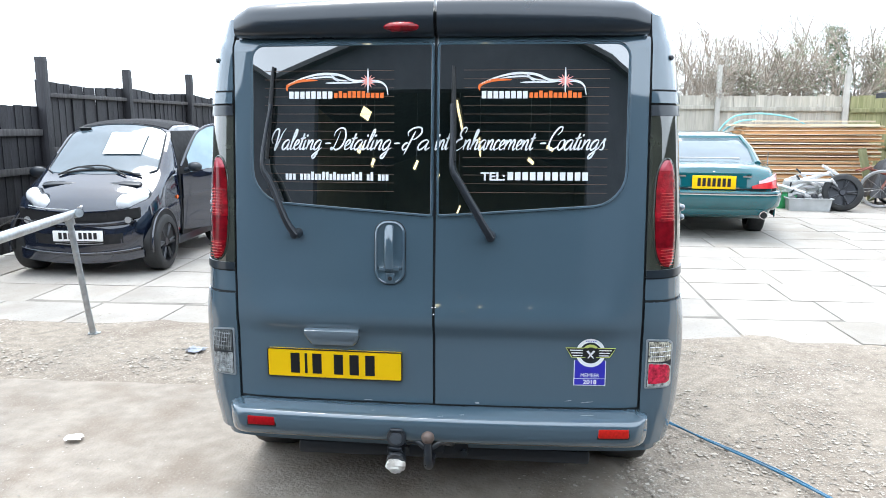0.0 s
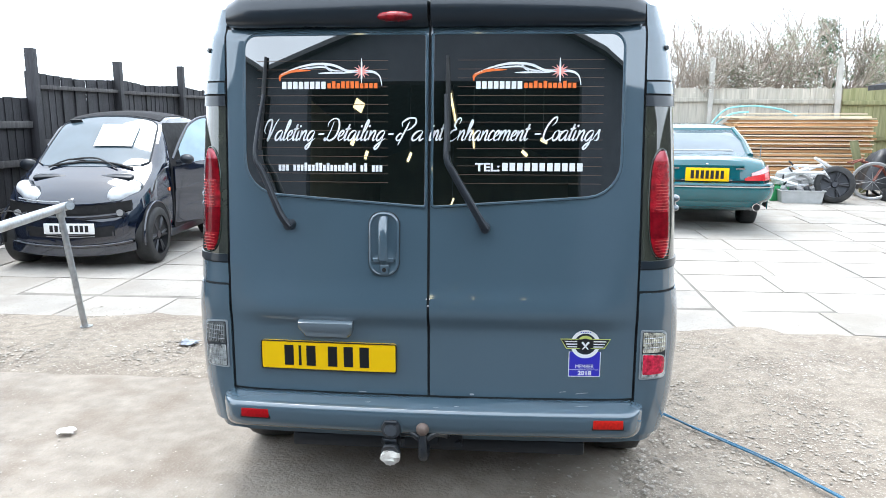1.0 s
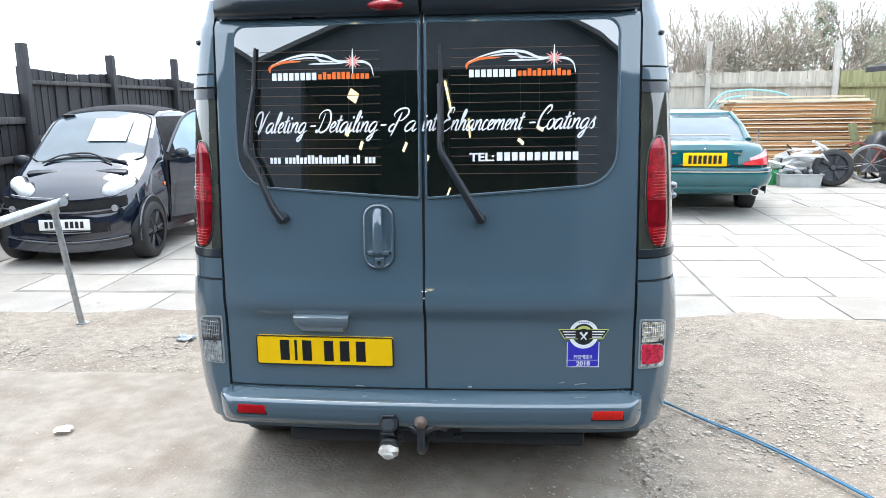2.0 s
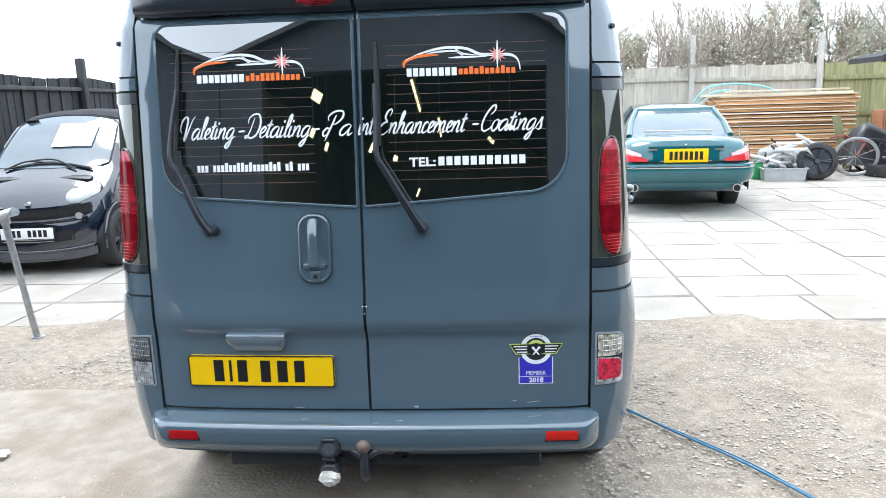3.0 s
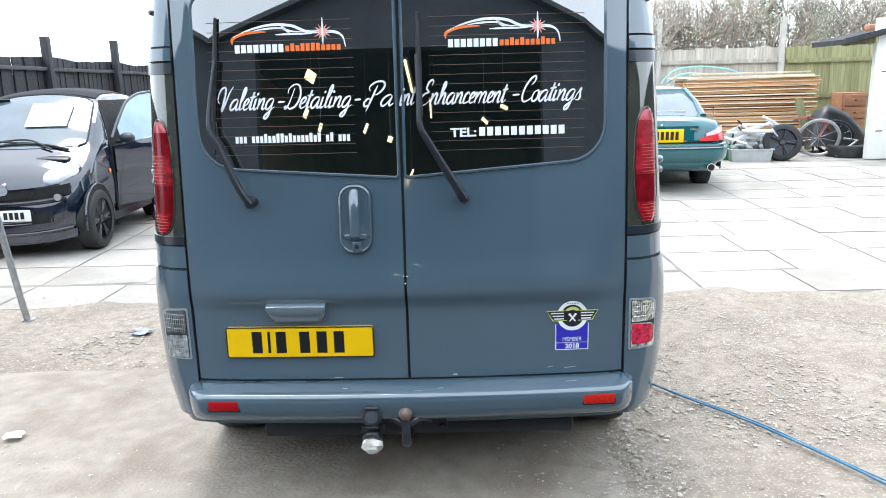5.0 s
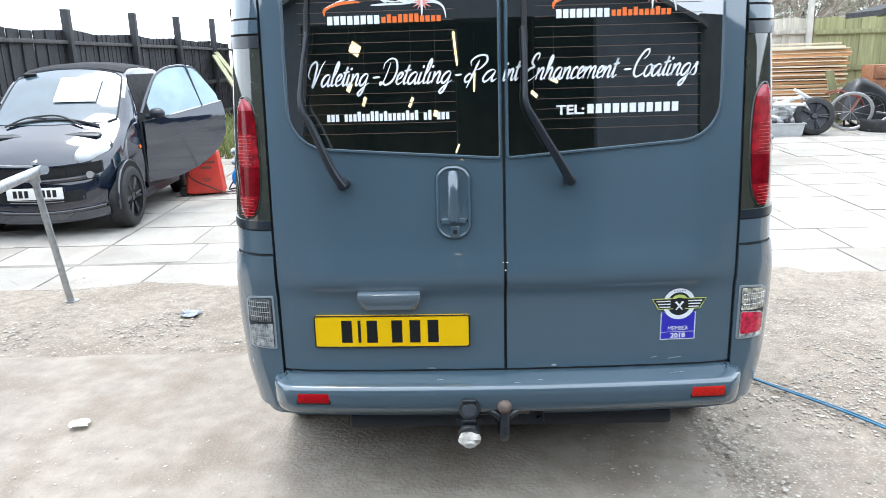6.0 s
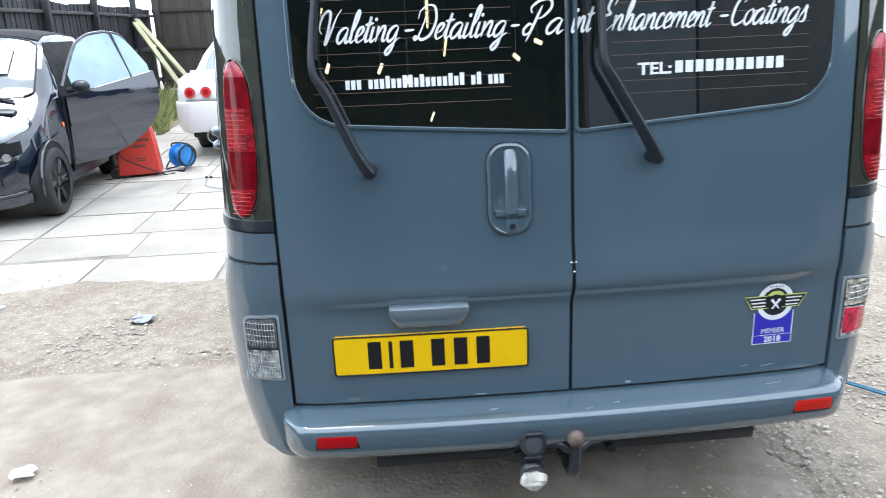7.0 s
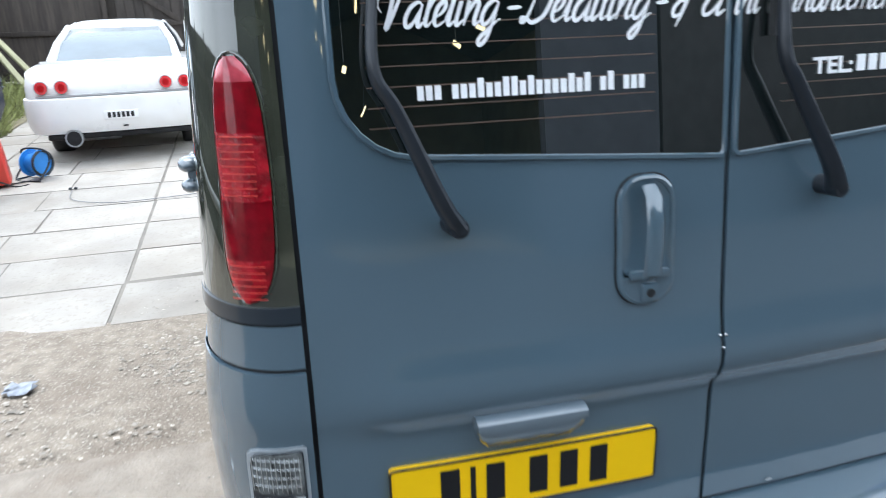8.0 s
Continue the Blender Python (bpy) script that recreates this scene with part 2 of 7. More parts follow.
def stroke(pts, w, n=6):
    """A band along a soft curve in (x, z), tapered at its ends; w: full width."""
    ps = smooth_path([(p[0], p[1], 0) for p in pts], n)
    vs, fs = [], []
    for i, p in enumerate(ps):
        d = (ps[min(i + 1, len(ps) - 1)] - ps[max(i - 1, 0)]).normalized()
        k = w / 2 * (0.25 + 0.75 * min(1, 4 * min(i, len(ps) - 1 - i) / len(ps)))
        vs += [(p.x - d.y * k, p.y + d.x * k), (p.x + d.y * k, p.y - d.x * k)]
        if i:
            j = 2 * i
            fs.append((j - 2, j - 1, j + 1, j))
    return vs, fs


# a joined handwriting: each letter as pen strokes on an x-height of 1
PEN = {}
ARCH = ((0.09, 0.25), (0.26, 0.85), (0.42, 1.0), (0.51, 0.80), (0.49, 0.25), (0.58, 0.02), (0.80, 0.25))
BOWL = ((0.62, 0.82), (0.42, 1.0), (0.14, 0.78), (0.04, 0.35), (0.18, 0.02), (0.42, 0.20), (0.62, 0.92))
PEN["a"] = (0.80, [BOWL, ((0.62, 0.92), (0.58, 0.35), (0.66, 0.02), (0.88, 0.25))])
PEN["c"] = (0.52, [((0.46, 0.78), (0.33, 1.0), (0.12, 0.80), (0.05, 0.35), (0.19, 0.02), (0.58, 0.28))])
PEN["e"] = (0.55, [((0.0, 0.28), (0.34, 0.55), (0.43, 0.85), (0.30, 1.0), (0.11, 0.75), (0.09, 0.30), (0.26, 0.02), (0.62, 0.28))])
PEN["g"] = (0.78, [BOWL, ((0.62, 0.92), (0.57, 0.0), (0.46, -0.60), (0.27, -0.82), (0.16, -0.60), (0.44, -0.18), (0.86, 0.25))])
PEN["h"] = (0.76, [((0.0, 0.28), (0.24, 1.2), (0.29, 1.80), (0.20, 1.98), (0.11, 1.60), (0.08, 0.70), (0.07, 0.0)), ARCH])
PEN["i"] = (0.36, [((0.03, 0.40), (0.08, 0.98), (0.07, 0.30), (0.15, 0.02), (0.40, 0.28)), ((0.12, 1.32), (0.14, 1.42), (0.16, 1.54))])
PEN["l"] = (0.38, [((0.0, 0.28), (0.25, 1.1), (0.31, 1.80), (0.22, 2.02), (0.12, 1.65), (0.10, 0.50), (0.18, 0.02), (0.44, 0.28))])
PEN["m"] = (1.16, [((0.03, 0.55), (0.08, 0.98), (0.08, 0.0)), ARCH[:4] + ((0.50, 0.0),), tuple((x + 0.41, z) for x, z in ARCH)])
PEN["n"] = (0.75, [((0.03, 0.55), (0.08, 0.98), (0.08, 0.0)), ARCH])
PEN["o"] = (0.62, [((0.34, 1.0), (0.10, 0.78), (0.06, 0.25), (0.28, 0.0), (0.51, 0.30), (0.50, 0.80), (0.34, 1.0), (0.48, 0.84), (0.72, 0.92))])
PEN["s"] = (0.50, [((0.0, 0.25), (0.22, 0.90), (0.30, 1.06), (0.32, 0.70), (0.42, 0.32), (0.34, 0.04), (0.08, 0.08))])
PEN["t"] = (0.42, [((0.0, 0.28), (0.17, 1.0), (0.20, 1.62), (0.15, 0.60), (0.21, 0.03), (0.48, 0.28)), ((-0.08, 1.12), (0.16, 1.14), (0.46, 1.22))])
PEN["-"] = (0.70, [((0.0, 0.62), (0.3, 0.64), (0.62, 0.66))])
PEN["C"] = (0.86, [((0.50, 1.45), (0.72, 1.80), (0.66, 2.22), (0.36, 2.10), (0.06, 1.30), (0.06, 0.40), (0.34, 0.0), (0.72, 0.18), (0.95, 0.50))])
PEN["D"] = (1.10, [((0.28, 1.85), (0.25, 1.0), (0.14, 0.20), (-0.02, 0.02), (-0.06, 0.22), (0.18, 0.14), (0.45, 0.0), (0.86, 0.35), (0.96, 1.20), (0.66, 2.02), (0.20, 2.16), (-0.16, 1.80), (-0.14, 1.35))])
PEN["E"] = (0.92, [((0.66, 1.62), (0.72, 2.02), (0.55, 2.20), (0.30, 1.95), (0.26, 1.45), (0.52, 1.12), (0.20, 0.95), (-0.04, 0.50), (0.12, 0.04), (0.50, 0.0), (0.95, 0.45))])
PEN["P"] = (0.94, [((0.28, 1.85), (0.25, 0.90), (0.20, -0.45)), ((0.22, 0.55), (0.02, 0.70), (-0.14, 0.35), (0.0, 0.0), (0.22, 0.20)), ((-0.06, 1.35), (-0.20, 1.75), (0.10, 2.16), (0.58, 2.16), (0.76, 1.65), (0.52, 1.10), (0.26, 1.02))])
PEN["V"] = (0.96, [((-0.06, 0.62), (-0.32, 1.00), (-0.30, 1.75), (-0.02, 2.08), (0.20, 1.80), (0.28, 0.80), (0.30, -0.05), (0.48, 0.75), (0.60, 1.60), (0.80, 2.15))])


def script_word(body):
    """Pen strokes of a word in (x, z), slanted, its letters joined."""
    x, out = 0.0, []
    for ch in body:
        wide, lines = PEN[ch]
        out += [[(x + a + 0.34 * b, b) for a, b in ln] for ln in lines]
        x += wide
    return out


def bars(rows):
    """Plain upright rectangles: x0, z0, x1, z1."""
    vs, fs = [], []
    for x0, z0, x1, z1 in rows:
        i = len(vs)
        vs += [(x0, z0), (x1, z0), (x1, z1), (x0, z1)]
        fs.append((i, i + 1, i + 2, i + 3))
    return vs, fs


def gz(y):
    """The height of the yard: level by the van, rising gently towards the far fences."""
    return 0.025 * max(0.0, y - 6.0)


# ---------------------------------------------------------------- ground
def ground_sheet(name, x0, x1, y0, y1, step, material, lift, label, rough=0.0, edge=0.0):
    nx, ny = max(2, int((x1 - x0) / step)), max(2, int((y1 - y0) / step))
    bm = B()
    vs = []
    for j in range(ny + 1):
        row = []
        for i in range(nx + 1):
            x, y = x0 + (x1 - x0) * i / nx, y0 + (y1 - y0) * j / ny
            h = gz(y) + lift + rough * noise.noise((x * 2.1, y * 2.1, 3)) + rough * 0.6 * noise.noise((x * 9, y * 9, 5))
            if edge and (i in (0, nx) or j in (0, ny)):
                x += edge * noise.noise((x * 3, y * 3, 9))
                y += edge * noise.noise((x * 3, y * 3, 19))
                h = gz(y) - 0.03
            row.append(bm.verts.new((x, y, h)))
        vs.append(row)
    for j in range(ny):
        for i in range(nx):
            bm.faces.new((vs[j][i], vs[j][i + 1], vs[j + 1][i + 1], vs[j + 1][i]))
    return solo(name, bm, material, Matrix(), label, "ground", kind="structure")


def build_ground():
    # one sheet to the horizon: fine near the van, coarse far off
    bm = B()
    xs = [-400, -120, -40, -15] + [-8 + 0.125 * i for i in range(129)] + [15, 40, 120, 400]
    ys = [-400, -120, -40, -12, -4] + [-1 + 0.125 * i for i in range(57)] + [6.5 + 0.5 * i for i in range(28)] + [30, 60, 120, 400]
    rows = []
    for y in ys:
        row = []
        for x in xs:
            h = gz(min(y, 24))
            near = -8 < x < 8 and -1 < y < 5.7
            if near:
                h += 0.006 * noise.noise((x * 1.3, y * 1.3, 0)) + 0.006 * noise.noise((x * 6, y * 6, 2)) + 0.006 * (y > 4.9) - 0.075 * max(0.0, y - 5.15 - 0.16 * noise.noise((x * 0.9, 4, 1)) - 0.10 * noise.noise((x * 3.1, 2, 7)))
            elif 5.7 <= y < 22:
                h -= 0.035
            row.append(bm.verts.new((x, y, h)))
        rows.append(row)
    for a, b in zip(rows, rows[1:]):
        for i in range(len(xs) - 1):
            bm.faces.new((a[i], a[i + 1], b[i + 1], b[i]))
    solo("ground", bm, GRAVEL, Matrix(), "trodden brown gravel yard", "ground", kind="structure")
    ground_sheet("concrete_apron", -9.0, 0.60, 2.30, 4.07, 0.16, CONCRETE, 0.016, "worn brown-grey concrete with stains and dust", 0.006, 0.07)


def build_paving():
    paving = thing("paving", Matrix(), "pale concrete paving slabs with dark dirty joints", "paving", kind="structure")
    bm = B()
    ys = [5.10, 6.0] + [6.0 + i for i in range(1, 17)]
    loft(bm, [[Vector((-8.5, y, gz(y) - 0.004)), Vector((13, y, gz(y) - 0.004)), Vector((13, y, gz(y) - 0.05)), Vector((-8.5, y, gz(y) - 0.05))] for y in ys])
    part("joint_bed", bm, JOINT, paving, smooth=False)
    rnd = random.Random(7)
    h = 0.622
    blank = {}
    for kind in range(3):
        q = random.Random(kind)
        bm = box(B(), (0, 0, -0.02), (1, h - 0.013, 0.04), 0.0)
        for v in bm.verts:
            v.co.y += q.uniform(-0.002, 0.002)
            if v.co.z > -0.01:
                v.co.x *= 0.993
                v.co.y *= 0.993
        me = bpy.data.meshes.new("slab")
        bm.to_mesh(me)
        bm.free()
        me.materials.append(SLAB)
        blank[kind] = me
    # long joints run through at some columns, the others step from row to row
    cols = [(1.67 + 0.845 * k, k % 2) for k in range(13)] + [(1.67 - 0.895 * k, k % 4 != 0) for k in range(1, 5)] + [(-1.91 - 0.81 * k, k % 2) for k in range(1, 9)]
    cols.sort()
    far = B()
    count = 0
    for row in range(27):
        y = 5.195 + h * row
        step = 0.075 if row % 2 else -0.075
        xs = [x + (step + rnd.uniform(-0.02, 0.02) if loose else rnd.uniform(-0.006, 0.006)) for x, loose in cols]
        for (xa, xb), (_, loose) in zip(zip(xs, xs[1:]), cols):
            dz = 0.0025 * rnd.uniform(-1, 1)
            g = 0.010 if loose else 0.018
            yc = y + h / 2
            if y < 11.2 and -6.0 < xa < 7.4 and count < 300:
                ob = new("slab", blank[rnd.randrange(3)])
                ob.parent = paving
                tilt = Euler((math.atan(0.025) * (yc > 6) + rnd.uniform(-1, 1) * 0.003, rnd.uniform(-1, 1) * 0.003, rnd.uniform(-1, 1) * 0.005)).to_matrix().to_4x4()
                ob.matrix_world = Matrix.Translation(((xa + g + xb) / 2, yc, gz(yc) + 0.001 + dz)) @ tilt @ Matrix.Diagonal((xb - xa - g, 1, 1, 1))
                count += 1
            else:
                c = [(xa + g, y + 0.006), (xb, y + 0.006), (xb, y + h - 0.006), (xa + g, y + h - 0.006)]
                t = [far.verts.new((px, py, gz(py) + 0.004 + dz)) for px, py in c]
                u = [far.verts.new((px, py, gz(py) - 0.02)) for px, py in c]
                far.faces.new(t)
                for i in range(4):
                    far.faces.new((t[i], u[i], u[(i + 1) % 4], t[(i + 1) % 4]))
    tagged(part("far_slabs", far, SLAB, paving, smooth=False), kind="stuff")


build_ground()

# ---------------------------------------------------------------- workshop that closes the yard behind the walk
SHED_WALL = mat("blue_grey_clad_wall", (0.055, 0.061, 0.073), 0.85, vary=0.12, scale=3, bump=0.2)
UNSEEN_WALL = mat("dark_unseen_wall", (0.03, 0.03, 0.031), 0.85, vary=0.2, scale=3, bump=0.2)
# dark ground out of view, added to dim bounce and reflections on the van
UNSEEN_GROUND = mat("dark_unseen_ground", (0.048, 0.047, 0.045), 0.85, vary=0.2, scale=4, bump=0.3, bscale=80)
SHED_ROOF = mat("dark_roof_sheet", (0.06, 0.065, 0.07), 0.6, vary=0.2, scale=5)
INSIDE = mat("dim_cream_wall", (0.22, 0.20, 0.14), 0.8, vary=0.15, scale=2)
TUBE_ON = mat("lit_tube", (0.9, 0.85, 0.6), 0.5, vary=0.0, emit=(1.0, 0.82, 0.42), estr=3.2)


def build_workshop():
    yf, yb, zd = -3.5, -12.0, 3.08
    ws = thing("workshop", Matrix(), "blue-grey clad workshop with twin gables and open doorway", "workshop", kind="structure")

    def prism(pts, y0, y1, m, name):
        bm = loft(B(), [[Vector((x, y, z)) for x, z in pts] for y in (y0, y1)])
        part(name, bm, m, ws, smooth=False)
    prism([(-2.95, 0), (-2.95, zd), (1.45, zd), (1.45, 0), (3.0, 0), (3.0, 2.95), (-0.20, 4.16), (-3.66, 3.20), (-3.66, 0)], yf, yf + 0.2, SHED_WALL, "front_wall")
    prism([(-8.2, 0), (-3.68, 0), (-3.68, 3.20), (-5.6, 3.80), (-8.2, 3.1)], yf, yf + 0.2, SHED_WALL, "front_wall")
    prism([(-3.66, 0), (-3.48, 0), (-3.48, 3.22), (-3.66, 3.2)], yb, yf, INSIDE, "side_wall")
    prism([(2.8, 0), (3.0, 0), (3.0, 2.95), (2.8, 2.95)], yb, yf, INSIDE, "side_wall")
    prism([(-3.66, 0), (3.0, 0), (3.0, 3.02), (-0.20, 4.215), (-3.66, 3.25)], yb - 0.2, yb, INSIDE, "back_wall")
    prism([(-3.67, 3.205), (-0.20, 4.165), (3.15, 2.90), (3.15, 2.96), (-0.20, 4.225), (-3.67, 3.265)], yb - 0.3, yf + 0.35, SHED_ROOF, "roof")
    prism([(-8.4, 3.05), (-5.6, 3.805), (-3.69, 3.205), (-3.69, 3.265), (-5.6, 3.865), (-8.4, 3.11)], yb, yf + 0.35, SHED_ROOF, "roof")
    prism([(-3.48, 0.0), (2.8, 0.0), (2.8, 0.02), (-3.48, 0.02)], yb, yf, INSIDE, "floor_slab")
    # unseen dark strip, added so that the lower doors and bumper reflect less
    prism([(-9.0, -0.02), (8.9, -0.02), (8.9, 0.03), (-9.0, 0.03)], yf, 2.36, UNSEEN_GROUND, "forecourt")
    for x, y0, y1 in ((-0.66, -4.1, -6.2), (-0.30, -7.0, -9.0)):
        lt = thing("strip_light", Matrix(), "lit yellow strip light under the workshop roof", "light", "workshop strip lights")
        part("lamp_tube", cyl(B(), (x, y0, 3.10), (x, y1, 3.10), 0.022, seg=10), TUBE_ON, lt)
        part("lamp_body", box(B(), (x, (y0 + y1) / 2, 3.17), (0.10, abs(y1 - y0) + 0.1, 0.07), 0.01), SHED_WALL, lt)
        part("lamp_rod", cyl(B(), (x, (y0 + y1) / 2, 3.2), (x, (y0 + y1) / 2, 4.10 - 0.33 * abs(x + 0.2)), 0.008, seg=6), STEEL, lt)
    for x, y, z, w, h, lean in ((-2.25, -4.0, 2.93, 0.17, 0.14, 0.5), (1.00, -4.4, 2.54, 0.13, 0.05, 0.35), (0.66, -4.4, 2.37, 0.12, 0.05, 0.6), (-2.20, -4.4, 2.34, 0.05, 0.12, 0.4),
                                (-2.45, -4.4, 2.53, 0.07, 0.13, 0.5), (-1.40, -4.4, 2.31, 0.045, 0.14, 0.5), (-0.99, -4.4, 2.16, 0.07, 0.08, 0.3), (-0.65, -5.0, 1.75, 0.03, 0.13, 0.5)):
        lt = thing("work_lamp", Matrix(), "small lit work lamp hung in the workshop", "lamp", "workshop lamps")
        rot = Matrix.Rotation(lean, 4, "Y")
        part("lamp_panel", box(B(), (x, y, z), (w, 0.03, h), 0.01, rot), TUBE_ON, lt)
        part("lamp_case", box(B(), (x, y - 0.04, z), (w + 0.015, 0.05, h + 0.02), 0.01, rot), BLACK_PLASTIC, lt)
        part("lamp_pole", cyl(B(), (x, y - 0.05, z), (x, y - 0.05, 4.10 - 0.33 * abs(x + 0.2)), 0.004, seg=6), STEEL, lt)
    # added out of view: dark panels that block sky from the van's reflections
    wall = thing("unseen_wall", Matrix(), "unseen dark wall added beside the workshop", "wall", kind="structure")
    part("wall_panel", box(B(), (6.0, yf + 0.1, 1.55), (5.9, 0.2, 3.1), 0.01), UNSEEN_WALL, wall)
    part("wall_panel", box(B(), (9.0, 3.0, 1.2), (0.2, 13.0, 2.4), 0.01), UNSEEN_WALL, wall)


build_workshop()


# ---------------------------------------------------------------- fences
def board_mesh(w, h, t, m, name):
    b = box(B(), (0, 0, h / 2), (w, t, h))
    for v in b.verts:
        if v.co.x > 0:
            v.co.y *= 0.45
    me = bpy.data.meshes.new(name)
    b.to_mesh(me)
    b.free()
    me.materials.append(m)
    return me


def fence_run(name, p0, p1, tops, board_w, m, label, posts, post_m, rails, rail_m=None, seed=1, post_size=0.10, jitter=0.02):
    """Boards along the line p0 to p1, their front to the left of it; tops(s): board height; posts: (s, height)."""
    rnd = random.Random(seed)
    p0, p1 = Vector(p0), Vector(p1)
    d = (p1 - p0)
    L = d.length
    d.normalize()
    a = math.atan2(d.y, d.x)
    root = thing(name, Matrix(), label, "fence", kind="structure")
    me = board_mesh(board_w * 1.06, 1.0, 0.022, m, "board")
    n = int(L / board_w)
    for k in range(n):
        s = (k + 0.5) * board_w
        p = p0 + d * s
        z0 = gz(p.y) + 0.03
        h = tops(s) + rnd.uniform(-jitter, jitter) - z0
        ob = new("board", me)
        ob.parent = root
        ob.matrix_world = Matrix.Translation((p.x, p.y, z0)) @ Euler((rnd.uniform(-0.006, 0.006), rnd.uniform(-0.006, 0.006), a + 0.03)).to_matrix().to_4x4() @ Matrix.Diagonal((1, 1, h, 1))
    nrm = Vector((-d.y, d.x, 0))
    side = nrm if (nrm.dot(Vector((0, 0, 0)) - p0) > 0) else -nrm
    for s, h in posts:
        p = p0 + d * s + side * 0.075
        bm = box(B(), (0, 0, (h - 0.05) / 2), (post_size, post_size, h + 0.05), 0.006)
        ob = part("post", bm, post_m, root)
        ob.matrix_world = Matrix.Translation((p.x, p.y, gz(p.y))) @ Euler((rnd.uniform(-0.012, 0.012), rnd.uniform(-0.012, 0.012), a)).to_matrix().to_4x4()
    for s0, s1, z, sz in rails:
        p = p0 + d * ((s0 + s1) / 2) + side * 0.045
        bm = box(B(), (0, 0, 0), (s1 - s0, 0.05, sz), 0.006)
        ob = part("rail", bm, rail_m or m, root)
        ob.matrix_world = Matrix.Translation((p.x, p.y, z)) @ Euler((0, rnd.uniform(-0.006, 0.006), a)).to_matrix().to_4x4()
    return root


def build_fences():
    # black fence along x = -5.75, running away from the van
    y0 = 2.0
    top = lambda s: 1.74 if s + y0 < 8.4 else lerp((s + y0 - 8.48) % 2.0, [(0, 2.06), (1.0, 2.01), (2.0, 2.05)])
    posts = [(y - y0, h) for y, h in ((4.5, 1.8), (6.5, 1.8), (8.46, 2.26), (10.46, 2.20), (12.5, 2.22), (14.46, 2.22), (16.5, 2.24))]
    rails = []
    for ya, yb in ((2.0, 4.5), (4.5, 6.5), (6.5, 8.4)):
        rails += [(ya - y0, yb - y0, 1.43, 0.08), (ya - y0, yb - y0, 0.98, 0.08), (ya - y0, yb - y0, 0.45, 0.08)]
    for ya, yb in ((8.5, 10.5), (10.5, 12.5), (12.5, 14.5), (14.5, 16.5), (16.5, 17.9)):
        rails += [(ya - y0, yb - y0, 1.88, 0.05), (ya - y0, yb - y0, 1.20, 0.08), (ya - y0, yb - y0, 0.55, 0.08)]
    fence_run("fence_left", (-5.75, y0, 0), (-5.75, 17.9, 0), top, 0.14, TAR_WOOD, "black-stained timber board fence with tall posts", posts, TAR_WOOD, rails, TAR_RAIL, 3, 0.10, 0.006)
    # dark boards and a gate behind the white car
    fence_run("fence_back_dark", (-5.7, 17.9, 0), (1.6, 17.6, 0), lambda s: 2.3, 0.14, BROWN_WOOD, "dark brown board fence with braced gate", [(0.1, 2.5), (2.2, 2.5), (4.4, 2.5), (6.6, 2.5)], BROWN_WOOD,
              [(0, 7.2, 2.0, 0.09), (0, 7.2, 1.2, 0.09), (0, 7.2, 0.5, 0.09)], BROWN_WOOD, 5)
    gate = thing("gate", Matrix(), "dark brown timber gate with diagonal braces", "gate")
    for i in range(14):
        x = -3.2 + 0.17 * i
        part("gate_board", box(B(), (x, 17.62, 1.30), (0.16, 0.022, 2.1), 0.003), BROWN_WOOD, gate)
    for z in (0.5, 1.35, 2.2):
        part("gate_rail", box(B(), (-2.1, 17.58, z), (2.4, 0.05, 0.11), 0.005), BROWN_WOOD, gate)
    for sgn in (-1, 1):
        part("gate_brace", box(B(), (-2.1 + sgn * 0.58, 17.565, 1.78), (1.35, 0.04, 0.10), 0.005, Matrix.Rotation(sgn * -0.62, 4, "Y")), BROWN_WOOD, gate)
    # pale fence on the far right with concrete posts
    fence_run("fence_right", (1.7, 16.6, 0), (6.95, 16.0, 0), lambda s: 2.14, 0.15, GREY_WOOD, "weathered pale grey board fence with tall posts", [(0.05, 2.4), (2.65, 2.52), (5.15, 2.48)], POST_CONC,
              [(0, 2.6, 1.90, 0.09), (2.6, 5.2, 1.86, 0.09), (0, 5.2, 1.1, 0.09)], GREY_WOOD, 8, 0.10)
    fence_run("fence_far_right", (6.95, 16.0, 0), (12.5, 15.4, 0), lambda s: 2.12, 0.15, GREEN_WOOD, "board fence green with algae beside the shed", [(2.6, 2.3), (5.2, 2.3)], GREY_WOOD,
              [(0, 5.5, 1.84, 0.09), (0, 5.5, 1.1, 0.09)], GREEN_WOOD, 9)


TAR_RAIL = mat("grey_worn_black_rail", (0.060, 0.056, 0.056), 0.7, vary=0.5, scale=5, bump=0.2, stretch=(6, 6, 0.8))
BROWN_WOOD = mat("dark_brown_wood", (0.045, 0.036, 0.030), 0.75, vary=0.3, scale=5, bump=0.3, bscale=25, stretch=(6, 6, 0.8), rand=0.2)
build_fences()

# ---------------------------------------------------------------- the van
VAN = pose(-0.315, 2.64, 0)
XD = 0.766


def van_y0(z):
    return curve(z, [(0.3, -0.010), (0.47, -0.019), (0.66, -0.0175), (0.725, -0.015), (0.758, -0.017), (0.784, -0.042), (0.805, -0.0455), (0.84, -0.0425), (0.88, -0.0330), (0.92, -0.0255), (0.98, -0.020), (1.2, 0.0), (1.63, 0.040), (1.822, 0.058), (1.84, 0.080), (1.96, 0.11)], 0.0045)


def van_xs(z):
    return curve(z, [(0.28, 0.891), (0.46, 0.931), (0.70, 0.944), (0.80, 0.939), (0.92, 0.924), (1.36, 0.900), (1.68, 0.880), (1.8, 0.858), (1.9, 0.832), (1.97, 0.79)])


